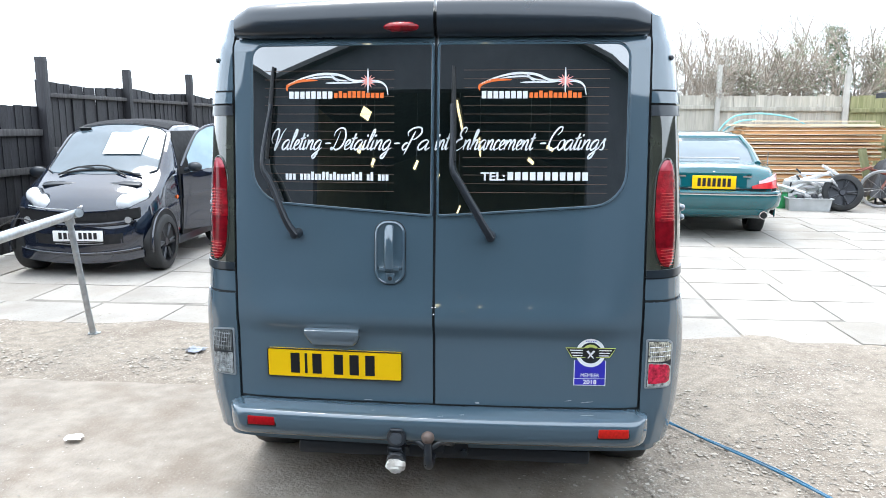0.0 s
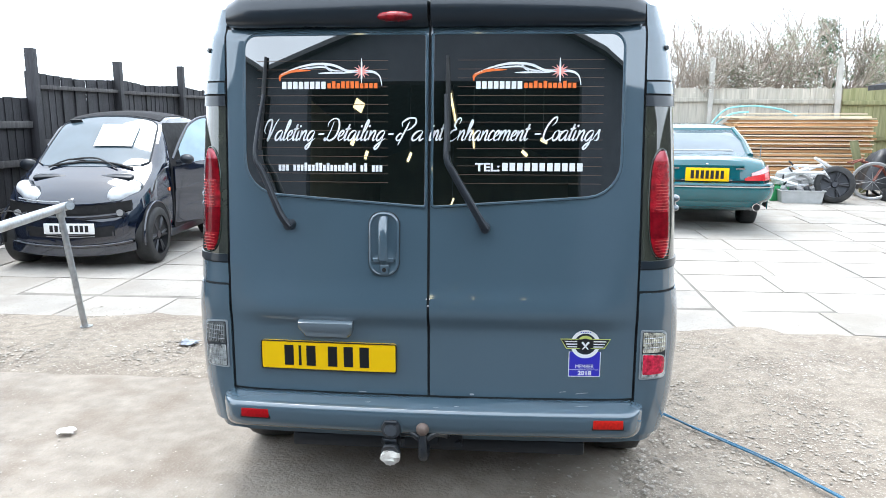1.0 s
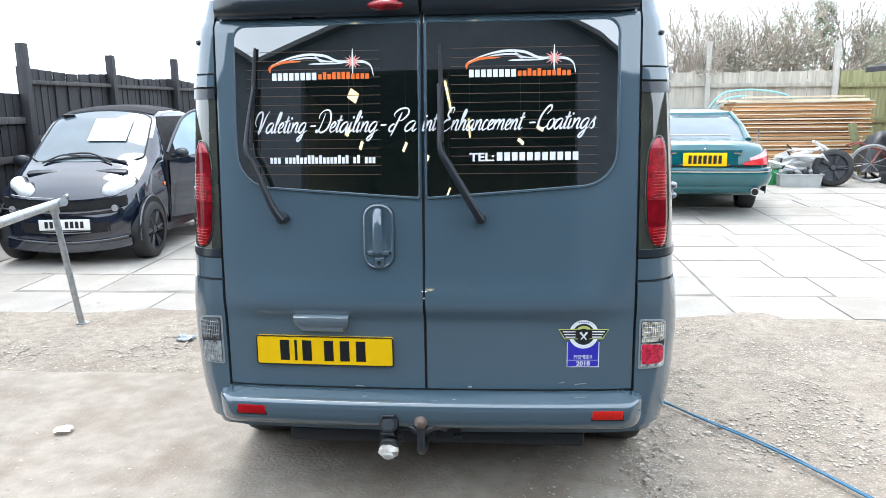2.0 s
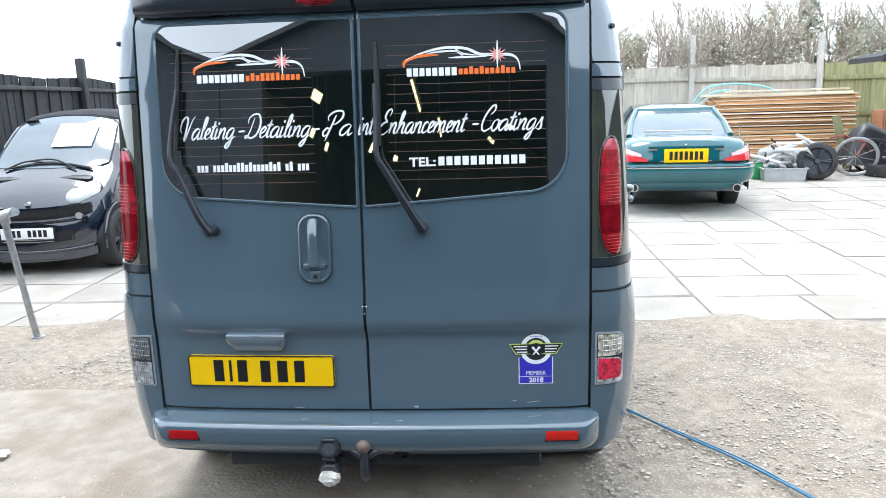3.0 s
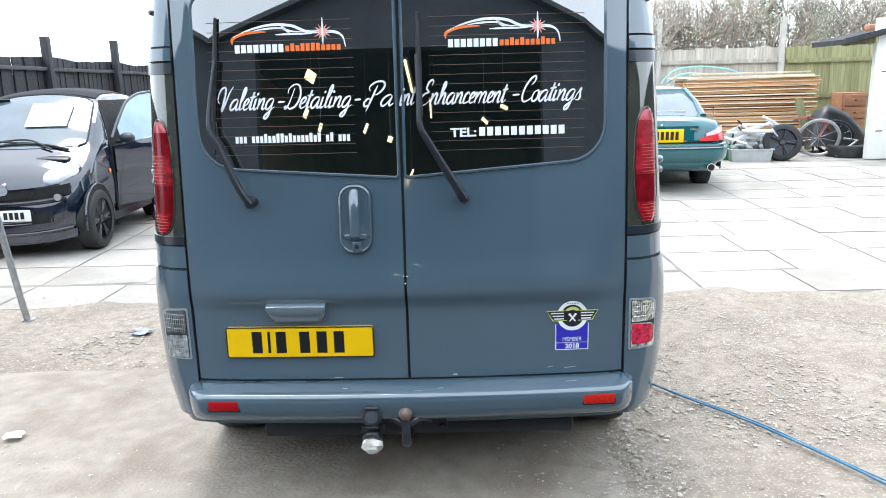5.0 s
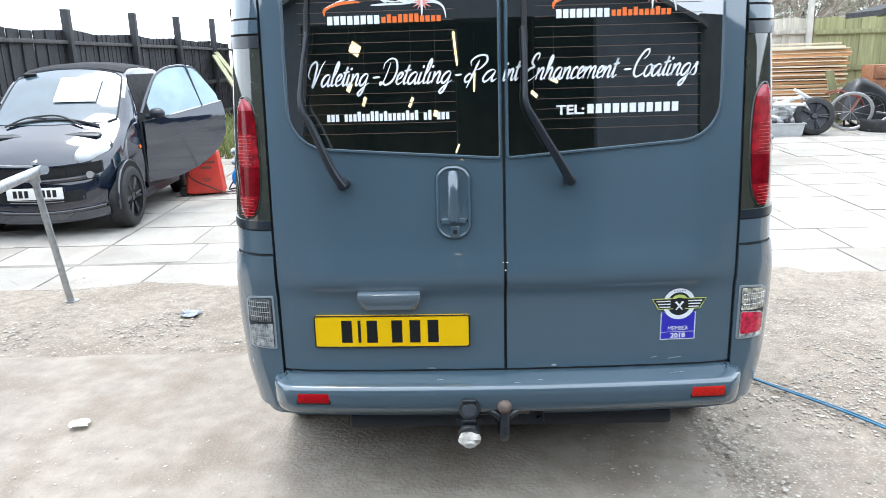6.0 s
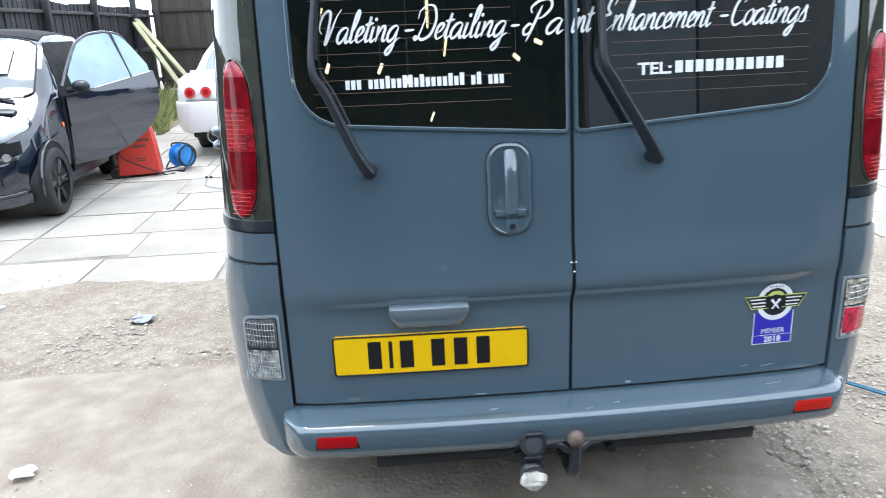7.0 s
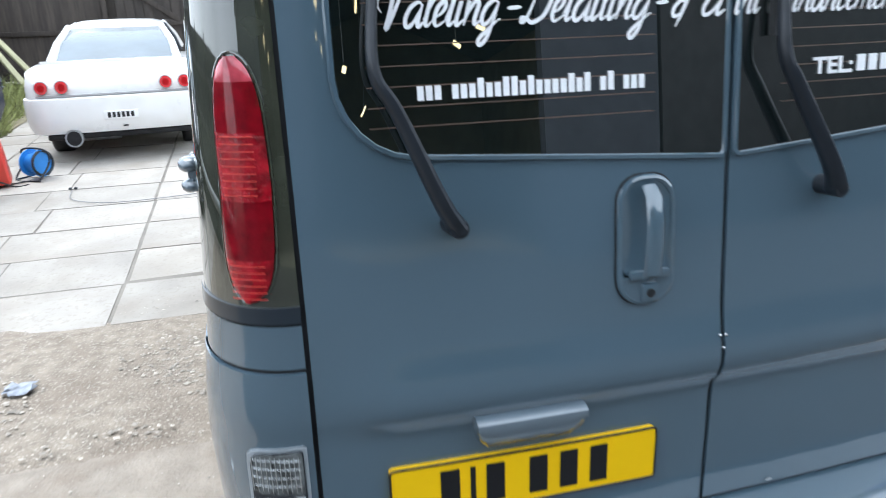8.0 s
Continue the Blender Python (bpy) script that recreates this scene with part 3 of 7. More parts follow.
def van_skin(g, z, off=0.0):
    """The rear of the van: g from -1 to 1 across the doors, to 2 round the corner into the side; off: proud of it."""
    a = abs(g)
    s = 1 if g >= 0 else -1
    fade = 0.25 + 0.75 * min(1.0, max(0.0, (0.93 - min(a, 1)) / 0.12))
    flat = lerp(z, [(0.3, -0.010), (0.5, -0.018), (0.98, -0.018), (1.2, 0.0), (1.822, 0.058), (1.84, 0.080), (1.96, 0.11)])
    y0 = flat + (van_y0(z) - flat) * fade
    if a <= 1:
        return Vector((g * XD, y0 + 0.026 * a * a + 0.012 * max(0.0, (a - 0.87) / 0.13) ** 2 - off, z))
    th = (a - 1) * math.pi / 2
    return Vector((s * (XD + (van_xs(z) - XD + off) * math.sin(th) ** 0.9), y0 + 0.038 + lerp(z, [(0.3, 0.200), (0.9, 0.190), (1.2, 0.165), (1.9, 0.145)]) * (1 - math.cos(th)) - off * math.cos(th), z))


def van_at(x, z, off=0.0):
    return van_skin(x / XD, z, off)


def skin_panel(bm, g0, g1, z0, z1, off, nu=10, nv=10, depth=0.014, cut=None):
    """A panel of the rear skin between two girths and two heights; g0, g1 may be functions of z."""
    a0 = g0 if callable(g0) else (lambda z: g0)
    a1 = g1 if callable(g1) else (lambda z: g1)

    def f(u, v):
        z = z0 + (z1 - z0) * v
        return van_skin(a0(z) + (a1(z) - a0(z)) * u, z, off)
    return sheet(bm, f, nu, nv, (0, depth, 0))


def rounded(bm, x0, x1, zb, zt, radii, off, nu=14, nv=18, depth=0.01, base=van_at):
    """A pane on the rear skin with rounded corners (bl, br, tr, tl); zb, zt: heights, or functions of x."""
    fb = zb if callable(zb) else (lambda x: zb)
    ft = zt if callable(zt) else (lambda x: zt)

    def f(u, v):
        v = 0.5 - 0.5 * math.cos(math.pi * v)
        xm = (x0 + x1) / 2
        h = ft(xm) - fb(xm)
        low, top = v * h, (1 - v) * h
        cut = []
        for rb, rt in ((radii[0], radii[3]), (radii[1], radii[2])):
            s = 0.0
            for d, r in ((low, rb), (top, rt)):
                if d < r:
                    s = max(s, r - math.sqrt(max(0.0, r * r - (r - d) ** 2)))
            cut.append(s)
        x = x0 + cut[0] + (x1 - cut[1] - x0 - cut[0]) * u
        return base(x, fb(x) + (ft(x) - fb(x)) * v, off)
    return sheet(bm, f, nu, nv, (0, depth, 0))


def rim_path(x0, x1, zb, zt, radii, off, base=van_at):
    fb = zb if callable(zb) else (lambda x: zb)
    ft = zt if callable(zt) else (lambda x: zt)
    pts = []
    for (cx, cz, r, a0) in ((x1, 1, radii[2], 0), (x0, 1, radii[3], 90), (x0, 0, radii[0], 180), (x1, 0, radii[1], 270)):
        for k in range(7):
            a = radians(a0 + 15 * k)
            x = cx + (-r if cx == x1 else r) + r * math.cos(a)
            z = (ft(x) - r if cz else fb(x) + r) + r * math.sin(a)
            pts.append((x, z))
    out = []
    for a, b in zip(pts, pts[1:] + pts[:1]):
        n = max(1, int(math.hypot(b[0] - a[0], b[1] - a[1]) / 0.03))
        out += [base(a[0] + (b[0] - a[0]) * k / n, a[1] + (b[1] - a[1]) * k / n, off) for k in range(n)]
    return out


def ring_tube(bm, pts, r, seg=6):
    """A closed bead along a loop of points."""
    n = len(pts)
    rings = []
    for i in range(n):
        d = (pts[(i + 1) % n] - pts[i - 1]).normalized()
        side = d.cross(Vector((0, 1, 0))).normalized()
        up = side.cross(d)
        rings.append([pts[i] + side * r * math.cos(t) + up * r * math.sin(t) for t in (2 * math.pi * k / seg for k in range(seg))])
    rings.append(rings[0])
    loft(bm, rings, caps=False)
    bmesh.ops.remove_doubles(bm, verts=bm.verts[:], dist=1e-6)
    return bm


def wheel(parent, c, r, w, side, rim_material, spokes=6, r_rim=0.66, name="wheel", tyre_material=None):
    """A wheel at c in the parent's space, its axle along x, the rim facing side (+1 or -1)."""
    bm = B()
    prof = [(-w / 2, r * 0.70), (-w / 2, r * 0.90), (-w * 0.42, r * 0.975), (-w * 0.3, r), (w * 0.3, r), (w * 0.42, r * 0.975), (w / 2, r * 0.90), (w / 2, r * 0.70)]
    seg = 40
    loft(bm, [[Vector((c[0] + px, c[1] + pr * math.cos(a), c[2] + pr * math.sin(a))) for px, pr in prof] for a in (2 * math.pi * k / seg for k in range(seg + 1))], caps=False)
    bmesh.ops.remove_doubles(bm, verts=bm.verts[:], dist=1e-5)
    tyre = part("tyre", bm, tyre_material or RUBBER, parent)
    bm = B()
    xo = c[0] + side * w * 0.40
    prof = [(0.0, r * 0.71), (side * w * 0.05, r * 0.70), (0.0, r * r_rim), (-side * w * 0.35, r * r_rim * 0.95), (-side * w * 0.4, 0.01)]
    loft(bm, [[Vector((xo + px, c[1] + pr * math.cos(a), c[2] + pr * math.sin(a))) for px, pr in prof] for a in (2 * math.pi * k / seg for k in range(seg + 1))], closed=False, caps=False)
    rim = part("rim", bm, rim_material, tyre)
    for k in range(spokes):
        a = 2 * math.pi * k / spokes
        bm = B()
        for da in (-0.11, 0.11):
            p0 = Vector((xo - side * 0.01, c[1] + 0.22 * r * math.cos(a), c[2] + 0.22 * r * math.sin(a)))
            p1 = Vector((xo - side * 0.004, c[1] + r_rim * r * math.cos(a + da), c[2] + r_rim * r * math.sin(a + da)))
            tube(bm, [p0, p1], [r * 0.055, r * 0.045], seg=6)
        part("spoke", bm, rim_material, tyre)
    bm = cyl(B(), (xo - side * 0.04, c[1], c[2]), (xo + side * 0.002, c[1], c[2]), r * 0.17, r * 0.14, seg=14)
    part("hub", bm, rim_material, tyre)
    return tyre


SCUFFS = ((-0.270, 0.4895, -0.235, 0.4885, 0.006), (0.155, 0.493, 0.172, 0.4925, 0.013), (0.490, 0.508, 0.515, 0.512, 0.004), (0.548, 0.503, 0.595, 0.508, 0.006), (0.045, 1.205, 0.049, 1.214, 0.003))


def build_van():
    van = thing("van", VAN, "slate grey panel van with tinted rear windows and white lettering", "van")
    # shell: a loft of level rings, sides and front, just inside the rear panels
    bm = B()
    rings = []
    zs = [0.30, 0.36, 0.46, 0.60, 0.72, 0.80, 0.92, 1.1, 1.36, 1.6, 1.8, 1.88, 1.92]
    gs = [0, 0.25, 0.5, 0.75, 0.93, 1.0, 1.15, 1.3, 1.45, 1.6, 1.75, 1.88, 2.0]
    for z in zs:
        half = [van_skin(g, z, -0.012) for g in gs]
        xs = half[-1].x
        nose = lerp(z, [(0.3, 4.7), (0.6, 4.75), (0.95, 4.55), (1.1, 4.1), (1.9, 2.9)])
        half += [Vector((xs, 0.8, z)), Vector((xs, 2.2, z)), Vector((xs * 0.98, nose - 0.6, z)), Vector((xs * 0.8, nose - 0.12, z)), Vector((0, nose, z))]
        other = [Vector((-p.x, p.y, p.z)) for p in half[-2:0:-1]]
        rings.append(half + other)
    top = rings[-1]
    for z, k, dy in ((1.955, 0.955, 0.03), (1.975, 0.88, 0.09), (1.985, 0.5, 0.3)):
        rings.append([Vector((p.x * k, p.y * (1 - 0.06 * (1 - k)) + (dy if p.y < 1 else -dy), z)) for p in top])
    loft(bm, rings)
    part("body", bm, PAINT, van)

    # two rear doors
    for s, nm in ((-1, "left"), (1, "right")):
        door = part("rear_door", skin_panel(B(), s * 0.0062, s * 0.994, 0.484, 1.838, 0.004, 22, 60), PAINT, van)
        x0, x1 = (-0.687, -0.011) if s < 0 else (0.011, 0.687)
        zb = lambda x: 1.199 + 0.041 * (abs(x) / 0.60) ** 1.25
        rad = (0.115, 0.012, 0.012, 0.05) if s < 0 else (0.012, 0.115, 0.05, 0.012)
        glass = part("window", rounded(B(), x0, x1, zb, 1.813, rad, 0.009, 20, 28), TINT, door, "dark tinted glass")
        bm = ring_tube(B(), rim_path(x0, x1, zb, 1.813, rad, 0.0065), 0.0062)
        part("window_rim", bm, PAINT, door)
        # heater wires
        xa, xb = (x0 + 0.05, x1 - 0.14) if s < 0 else (x0 + 0.09, x1 - 0.07)
        n = 10
        for k in range(15):
            z = 1.285 + 0.031 * k
            bm = B()
            for i in range(n):
                q = [van_at(xa + (xb - xa) * (i + d) / n, z + e, 0.0102) for d, e in ((0, 0), (1, 0), (1, 0.0018), (0, 0.0018))]
                bm.faces.new([bm.verts.new(p) for p in q])
            bmesh.ops.remove_doubles(bm, verts=bm.verts[:], dist=1e-5)
            part("heater_wire", bm, HEATER, glass, smooth=False)
        # spoiler half
        bm = B()
        prof = [(0.0, 1.836), (-0.030, 1.842), (-0.052, 1.862), (-0.058, 1.890), (-0.052, 1.925), (-0.032, 1.953), (0.0, 1.968), (0.07, 1.980), (0.14, 1.984), (0.14, 1.9)]
        rr = []
        for k in range(13):
            g = s * (0.008 + (0.985 - 0.008) * k / 12)
            q = van_skin(g, 1.85)
            e = max(0.0, (abs(g) - 0.86) / 0.125)
            rr.append([Vector((q.x, q.y - 0.018 + py * (1 - 0.55 * e ** 2), 1.836 + 0.010 * e ** 2 + (pz - 1.836) * (1.10 - 0.30 * e ** 2.5 - 0.20 * g * g))) for py, pz in prof])
        loft(bm, rr)
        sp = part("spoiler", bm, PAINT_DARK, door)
    # centre seam, outer seams, bottom seam
    bm = B()
    skin_panel(bm, -0.011, 0.011, 0.475, 1.93, -0.004, 2, 40, 0.004)
    for s in (-1, 1):
        skin_panel(bm, s * 0.985, s * 1.035, 0.47, 1.92, -0.004, 3, 40, 0.004)
    skin_panel(bm, -1.0, 1.0, 0.455, 0.488, -0.003, 24, 2, 0.004)
    part("door_seam", bm, GAP, van)

    # corner pillars with lamps
    for s in (-1, 1):
        g0 = s * 1.010
        part("corner_panel", skin_panel(B(), g0, s * 1.98, 1.652, 1.915, 0.007, 12, 10), PAINT, van)
        part("corner_band", skin_panel(B(), g0, s * 1.985, 1.604, 1.645, 0.013, 12, 4), PAINT, van)
        part("corner_joint", skin_panel(B(), g0, s * 1.975, 0.872, 1.665, 0.001, 12, 30, 0.003), GAP, van)
        p = van_skin(s * 1.45, 1.765, 0.007)
        q = van_skin(s * 1.45, 1.765, 0.014)
        part("plug", cyl(B(), p, q + (q - p) * 0.3, 0.010, 0.008, 12), BLACK_PLASTIC, van)
        lamp = part("tail_lamp", skin_panel(B(), g0, s * 1.94, 0.982, 1.596, 0.006, 14, 24), LENS_SMOKE, van, "smoked tail lamp housing with red lens")
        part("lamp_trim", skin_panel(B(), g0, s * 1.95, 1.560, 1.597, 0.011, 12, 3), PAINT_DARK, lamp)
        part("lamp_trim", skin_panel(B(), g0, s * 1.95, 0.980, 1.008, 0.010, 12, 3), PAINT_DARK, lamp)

        def red(bm, za, zb, off, k=1.0):
            zc, hh = 1.212, 0.192

            def f(u, v):
                z = za + (zb - za) * v
                t = min(1.0, abs(z - zc) / hh)
                w = 0.178 * max(0.06, (1 - t ** 4.6)) ** 0.5 * k
                mid = 1.275 + 0.02 * t
                return van_skin(s * (mid + w * (2 * u - 1)), z, off + 0.009 * (1 - (2 * u - 1) ** 2))
            return sheet(bm, f, 12, 16, (0, 0.01, 0))
        for za, zb, mt in ((1.021, 1.09, RED_LENS), (1.09, 1.185, RED_DEEP), (1.185, 1.29, RED_LENS), (1.29, 1.366, RED_DEEP if s < 0 else RED_LENS), (1.366, 1.403, LENS_CAP)):
            part("red_lens", red(B(), za, zb, 0.012), mt, lamp)
        rim = []
        for k in range(40):
            a = 2 * math.pi * k / 40
            z = 1.212 + 0.197 * math.sin(a)
            t = min(1.0, abs(z - 1.212) / 0.197)
            w = 0.190 * max(0.0, 1 - t ** 4.6) ** 0.5
            rim.append(van_skin(s * (1.275 + 0.02 * t + (w if math.cos(a) > 0 else -w)), z, 0.009))
        part("lens_rim", ring_tube(B(), rim, 0.0025), LENS_SMOKE, lamp)
        for za, zb, n in ((1.195, 1.285, 9), (1.028, 1.082, 6)):
            bm = B()
            for k in range(n):
                z = za + (zb - za) * k / (n - 1)
                pts = [van_skin(s * (1.17 + 0.22 * i / 7), z, 0.0212) for i in range(8)]
                tube(bm, pts, 0.0008, 4)
            part("lens_rib", bm, ORANGE_RED, lamp)
        part("corner_strip", skin_panel(B(), g0, s * 1.97, 0.897, 0.974, 0.006, 12, 5), PAINT, van)
        qtr = part("bumper_corner", skin_panel(B(), g0, s * 1.99, 0.335, 0.889, 0.010, 14, 22, 0.02), PAINT, van)
        bm = B()
        side = [Vector((s * (van_xs(z) + 0.010), 0.220, z)) for z in (0.335, 0.45, 0.6, 0.72, 0.80, 0.889)]
        far = [Vector((s * (van_xs(z) + 0.004), 0.62, z + 0.02)) for z in (0.335, 0.45, 0.6, 0.72, 0.80, 0.889)]
        loft(bm, [side + [p - Vector((s * 0.02, 0, 0)) for p in side[::-1]], far + [p - Vector((s * 0.02, 0, 0)) for p in far[::-1]]])
        part("bumper_side", bm, PAINT, van)
        # low lamp cluster: a pale surround, two panes with a bar between, fine ribs
        def girth(x, z):
            q = min(1.0, max(0.0, (x - XD) / (van_xs(z) - XD)))
            return s * (1 + 2 / math.pi * math.asin(q ** (1 / 0.9)))

        def low_at(x, z, off):
            return van_skin(girth(abs(x), z), z, off)

        def low_pane(za, zb, grow, off, depth=0.012):
            zt_ = lambda x: zb - 0.10 * max(0.0, abs(x) - 0.80)
            return rounded(B(), *sorted((s * (0.787 - grow), s * (0.871 + grow))), za, zt_, ((0.014, 0.004, 0.004, 0.020) if s < 0 else (0.004, 0.014, 0.020, 0.004)), off, 10, 12, depth, low_at)
        cl_ = part("low_lamp", low_pane(0.560, 0.750, 0.006, 0.0145), GREY_SURROUND, qtr, "ribbed lamp in a pale grey surround")
        part("lens_seat", low_pane(0.566, 0.744, 0.0, 0.0165), BLACK_PLASTIC, cl_)
        if s < 0:
            part("lens", low_pane(0.658, 0.742, -0.002, 0.0185), SMOKE_LENS, cl_, "ribbed grey lens")
            part("lens", low_pane(0.568, 0.652, -0.002, 0.0185), CLEAR_LENS, cl_, "ribbed clear lens")
        else:
            part("lens", low_pane(0.664, 0.742, -0.002, 0.0185), GOLD_LENS, cl_, "clear silvery lens with bronze glints")
            part("lens", low_pane(0.580, 0.657, -0.004, 0.0190), FOG_RED, cl_, "red fog lens")
            part("lens", low_pane(0.566, 0.660, -0.001, 0.0178), CLEAR_LENS, cl_, "pale frame round the red lens")
        bm = B()
        for k in range(11):
            x = s * (0.795 + 0.0072 * k)
            for za, zb in (((0.574, 0.646), (0.664, 0.732)) if s < 0 else ((0.670, 0.732),)):
                tube(bm, [low_at(x, za + (zb - za) * i / 4, 0.0192) for i in range(5)], 0.0011, 4)
        for z in ((0.585, 0.602, 0.619, 0.636, 0.676, 0.693, 0.710, 0.727) if s < 0 else (0.684, 0.702, 0.720)):
            tube(bm, [low_at(s * (0.793 + 0.074 * i / 6), z, 0.0192) for i in range(7)], 0.0010, 4)
        part("lens_rib", bm, STEEL if s < 0 else CHROME, cl_)
        # hinges proud of the corner
        bm = B()
        c = van_skin(s * 2.0, 1.20, 0.0)
        for dz, dy, r in ((0.016, 0.02, 0.017), (-0.020, 0.012, 0.015)):
            ball(bm, (c.x + s * 0.016, c.y + dy, 1.20 + dz), r, (1.1, 1.4, 0.85), 12, 8)
        box(bm, (c.x + s * 0.005, c.y + 0.06, 1.20), (0.03, 0.10, 0.05), 0.010)
        part("hinge", bm, mat_grip, van)

    # bumper
    bm = B()
    prof = [(0.06, 0.477), (-0.03, 0.475), (-0.090, 0.471), (-0.118, 0.468), (-0.128, 0.463), (-0.134, 0.453), (-0.134, 0.435), (-0.130, 0.41), (-0.125, 0.385), (-0.112, 0.367), (-0.085, 0.357), (0.0, 0.350), (0.06, 0.350)]
    rr = []
    for k in range(41):
        t = -1 + 2 * k / 40
        x = 0.796 * math.copysign(1 - (1 - abs(t)) ** 1.6, t)
        e = max(0.0, (abs(x) - 0.70) / 0.088)
        bow = 0.03 * (x / 0.78) ** 2
        h = 1 - 0.16 * e ** 3
        rr.append([Vector((x, py * (1 - 0.45 * e ** 3) + bow if py < 0 else py, 0.415 + (pz - 0.415) * h)) for py, pz in prof])
    loft(bm, rr)
    bumper = part("bumper", bm, PAINT, van)
    # the right reflector's glint is put into its brighter red
    for xa, xb, mt in ((-0.700, -0.592, RED_BRIGHT), (0.604, 0.714, ORANGE_RED)):
        bm = B()
        xm = (xa + xb) / 2
        y = -0.131 + 0.03 * (xm / 0.78) ** 2
        box(bm, (xm, y + 0.010, 0.428), (xb - xa, 0.03, 0.036), 0.005, Matrix.Rotation(-0.06 * (1 if xm < 0 else -1), 4, "Z"))
        part("reflector", bm, mt, bumper, "red rectangular reflector")

    for xm in (-0.646, 0.659):
        y = -0.131 + 0.03 * (xm / 0.78) ** 2
        part("reflector_recess", box(B(), (xm, y + 0.0135, 0.427), (0.120, 0.03, 0.047), 0.006, Matrix.Rotation(-0.06 * (1 if xm < 0 else -1), 4, "Z")), GAP, bumper)
    # scuffs where the paint is worn
    for x0, z0, x1, z1, w in SCUFFS:
        pts = [(x0, z0), ((x0 + x1) / 2, (z0 + z1) / 2 + 0.0004), (x1, z1)]
        decal("paint_scuff", stroke(pts, w * 0.55), lambda x, z: van_at(x, z, 0.0062), SCUFF, van)
    for x0, x1, yy, w in ((-0.235, -0.212, -0.085, 0.010), (0.545, 0.595, -0.075, 0.008), (0.020, 0.045, -0.110, 0.006), (0.10, 0.12, -0.095, 0.007)):
        def on_top(x, y):
            return Vector((x, y + 0.03 * (x / 0.78) ** 2, lerp(-y, [(0.03, 0.475), (0.090, 0.471), (0.118, 0.468)]) + 0.0012))
        decal("paint_scuff", stroke([(x0, yy), ((x0 + x1) / 2, yy + 0.0012), (x1, yy + 0.0035)], w * 0.35), on_top, SCUFF, bumper)
    # handle, plate lamp grip, number plate
    hx, hz = -0.164, 1.062
    pod = part("handle_pod", ring_tube(B(), rim_path(hx - 0.050, hx + 0.050, 0.951, 1.173, (0.045, 0.045, 0.042, 0.042), 0.010), 0.0065, 8), PAINT, van)

    def dish(x, z, off):
        e = min(1.0, max(abs(x - hx) / 0.046, abs(z - 1.085) / 0.085))
        return van_at(x, z, 0.0045 + 0.0095 * e ** 3)
    part("handle_dish", rounded(B(), hx - 0.047, hx + 0.047, 1.000, 1.170, (0.02, 0.02, 0.042, 0.042), 0.0, 14, 18, 0.003, dish), PAINT, van)
    part("handle_foot", rounded(B(), hx - 0.047, hx + 0.047, 0.953, 1.000, (0.044, 0.044, 0.004, 0.004), 0.016, 10, 10, 0.012), PAINT, van)
    part("handle_seal", ring_tube(B(), rim_path(hx - 0.056, hx + 0.056, 0.945, 1.179, (0.05, 0.05, 0.045, 0.045), 0.006), 0.0022), GAP, van)
    bm = B()
    tube(bm, [van_at(hx, z, o) for z, o in ((1.160, 0.020), (1.145, 0.036), (1.10, 0.042), (1.05, 0.040), (1.01, 0.034), (0.998, 0.020))], [0.015, 0.0165, 0.0165, 0.0165, 0.0175, 0.016], 12, 0.5)
    part("door_handle", bm, PAINT, van)
    bm = box(B(), van_at(hx, 1.005, 0.022), (0.078, 0.012, 0.018), 0.005)
    part("handle_base", bm, PAINT, van)
    bm = box(B(), van_at(hx + 0.003, 0.970, 0.018), (0.034, 0.010, 0.036), 0.005)
    lk = part("lock", bm, PAINT, van)
    part("keyhole", cyl(B(), van_at(hx + 0.003, 0.970, 0.022), van_at(hx + 0.003, 0.970, 0.0255), 0.008, seg=14), GAP, lk)
    bm = B()
    rr = []
    for k in range(33):
        t = -1 + k / 16
        x = -0.385 + 0.1035 * t
        q = van_at(x, 0.75).y
        low_ = 0.698 + 0.045 * (1 - math.sqrt(max(0.0, 1 - (max(0, abs(t) - 0.72) / 0.28) ** 2)))
        rr.append([Vector((x, y + q, z)) for y, z in ((0.01, 0.772), (-0.034, 0.771), (-0.044, 0.764), (-0.046, 0.752), (-0.036, (0.752 + low_) / 2), (-0.02, low_ + 0.006), (0.01, low_))])
    loft(bm, rr)
    part("plate_lamp_grip", bm, mat_grip, van, "van-coloured grip above the number plate, reflection put into its paler grey")
    plate = part("number_plate", rounded(B(), -0.645, -0.121, 0.571, 0.682, (0.008,) * 4, 0.016, 12, 8, 0.012), YELLOW, van, "yellow plate with black bars")
    decal_bars = []
    x = -0.560
    for w in (0.05, 0.014, 0.05, 0.0, 0.05, 0.05, 0.05):
        if w:
            decal_bars.append((x + 0.14 * w, 0.588, x + 0.86 * w, 0.667))
        x += w + (0.011 if w else 0.023)
    for q in decal_bars:
        decal("plate_bar", bars([q]), lambda x, z: van_at(x, z, 0.0172), PLATE_BLACK, plate)
    part("plate_edge", ring_tube(B(), rim_path(-0.6445, -0.1215, 0.5715, 0.6815, (0.008,) * 4, 0.0160), 0.0024), PLATE_BLACK, plate)

    # wipers
    for bx, kx, tx in ((-0.514, -0.632, -0.605), (0.206, 0.066, 0.061)):
        bm = B()
        path = smooth_path([van_at(bx, 1.128, 0.042), van_at(bx - 0.03, 1.18, 0.058), van_at(kx + 0.030, 1.315, 0.060), van_at(kx, 1.375, 0.058), van_at(kx + (tx - kx) * 0.2, 1.47, 0.048), van_at(tx, 1.60, 0.036)], 6)
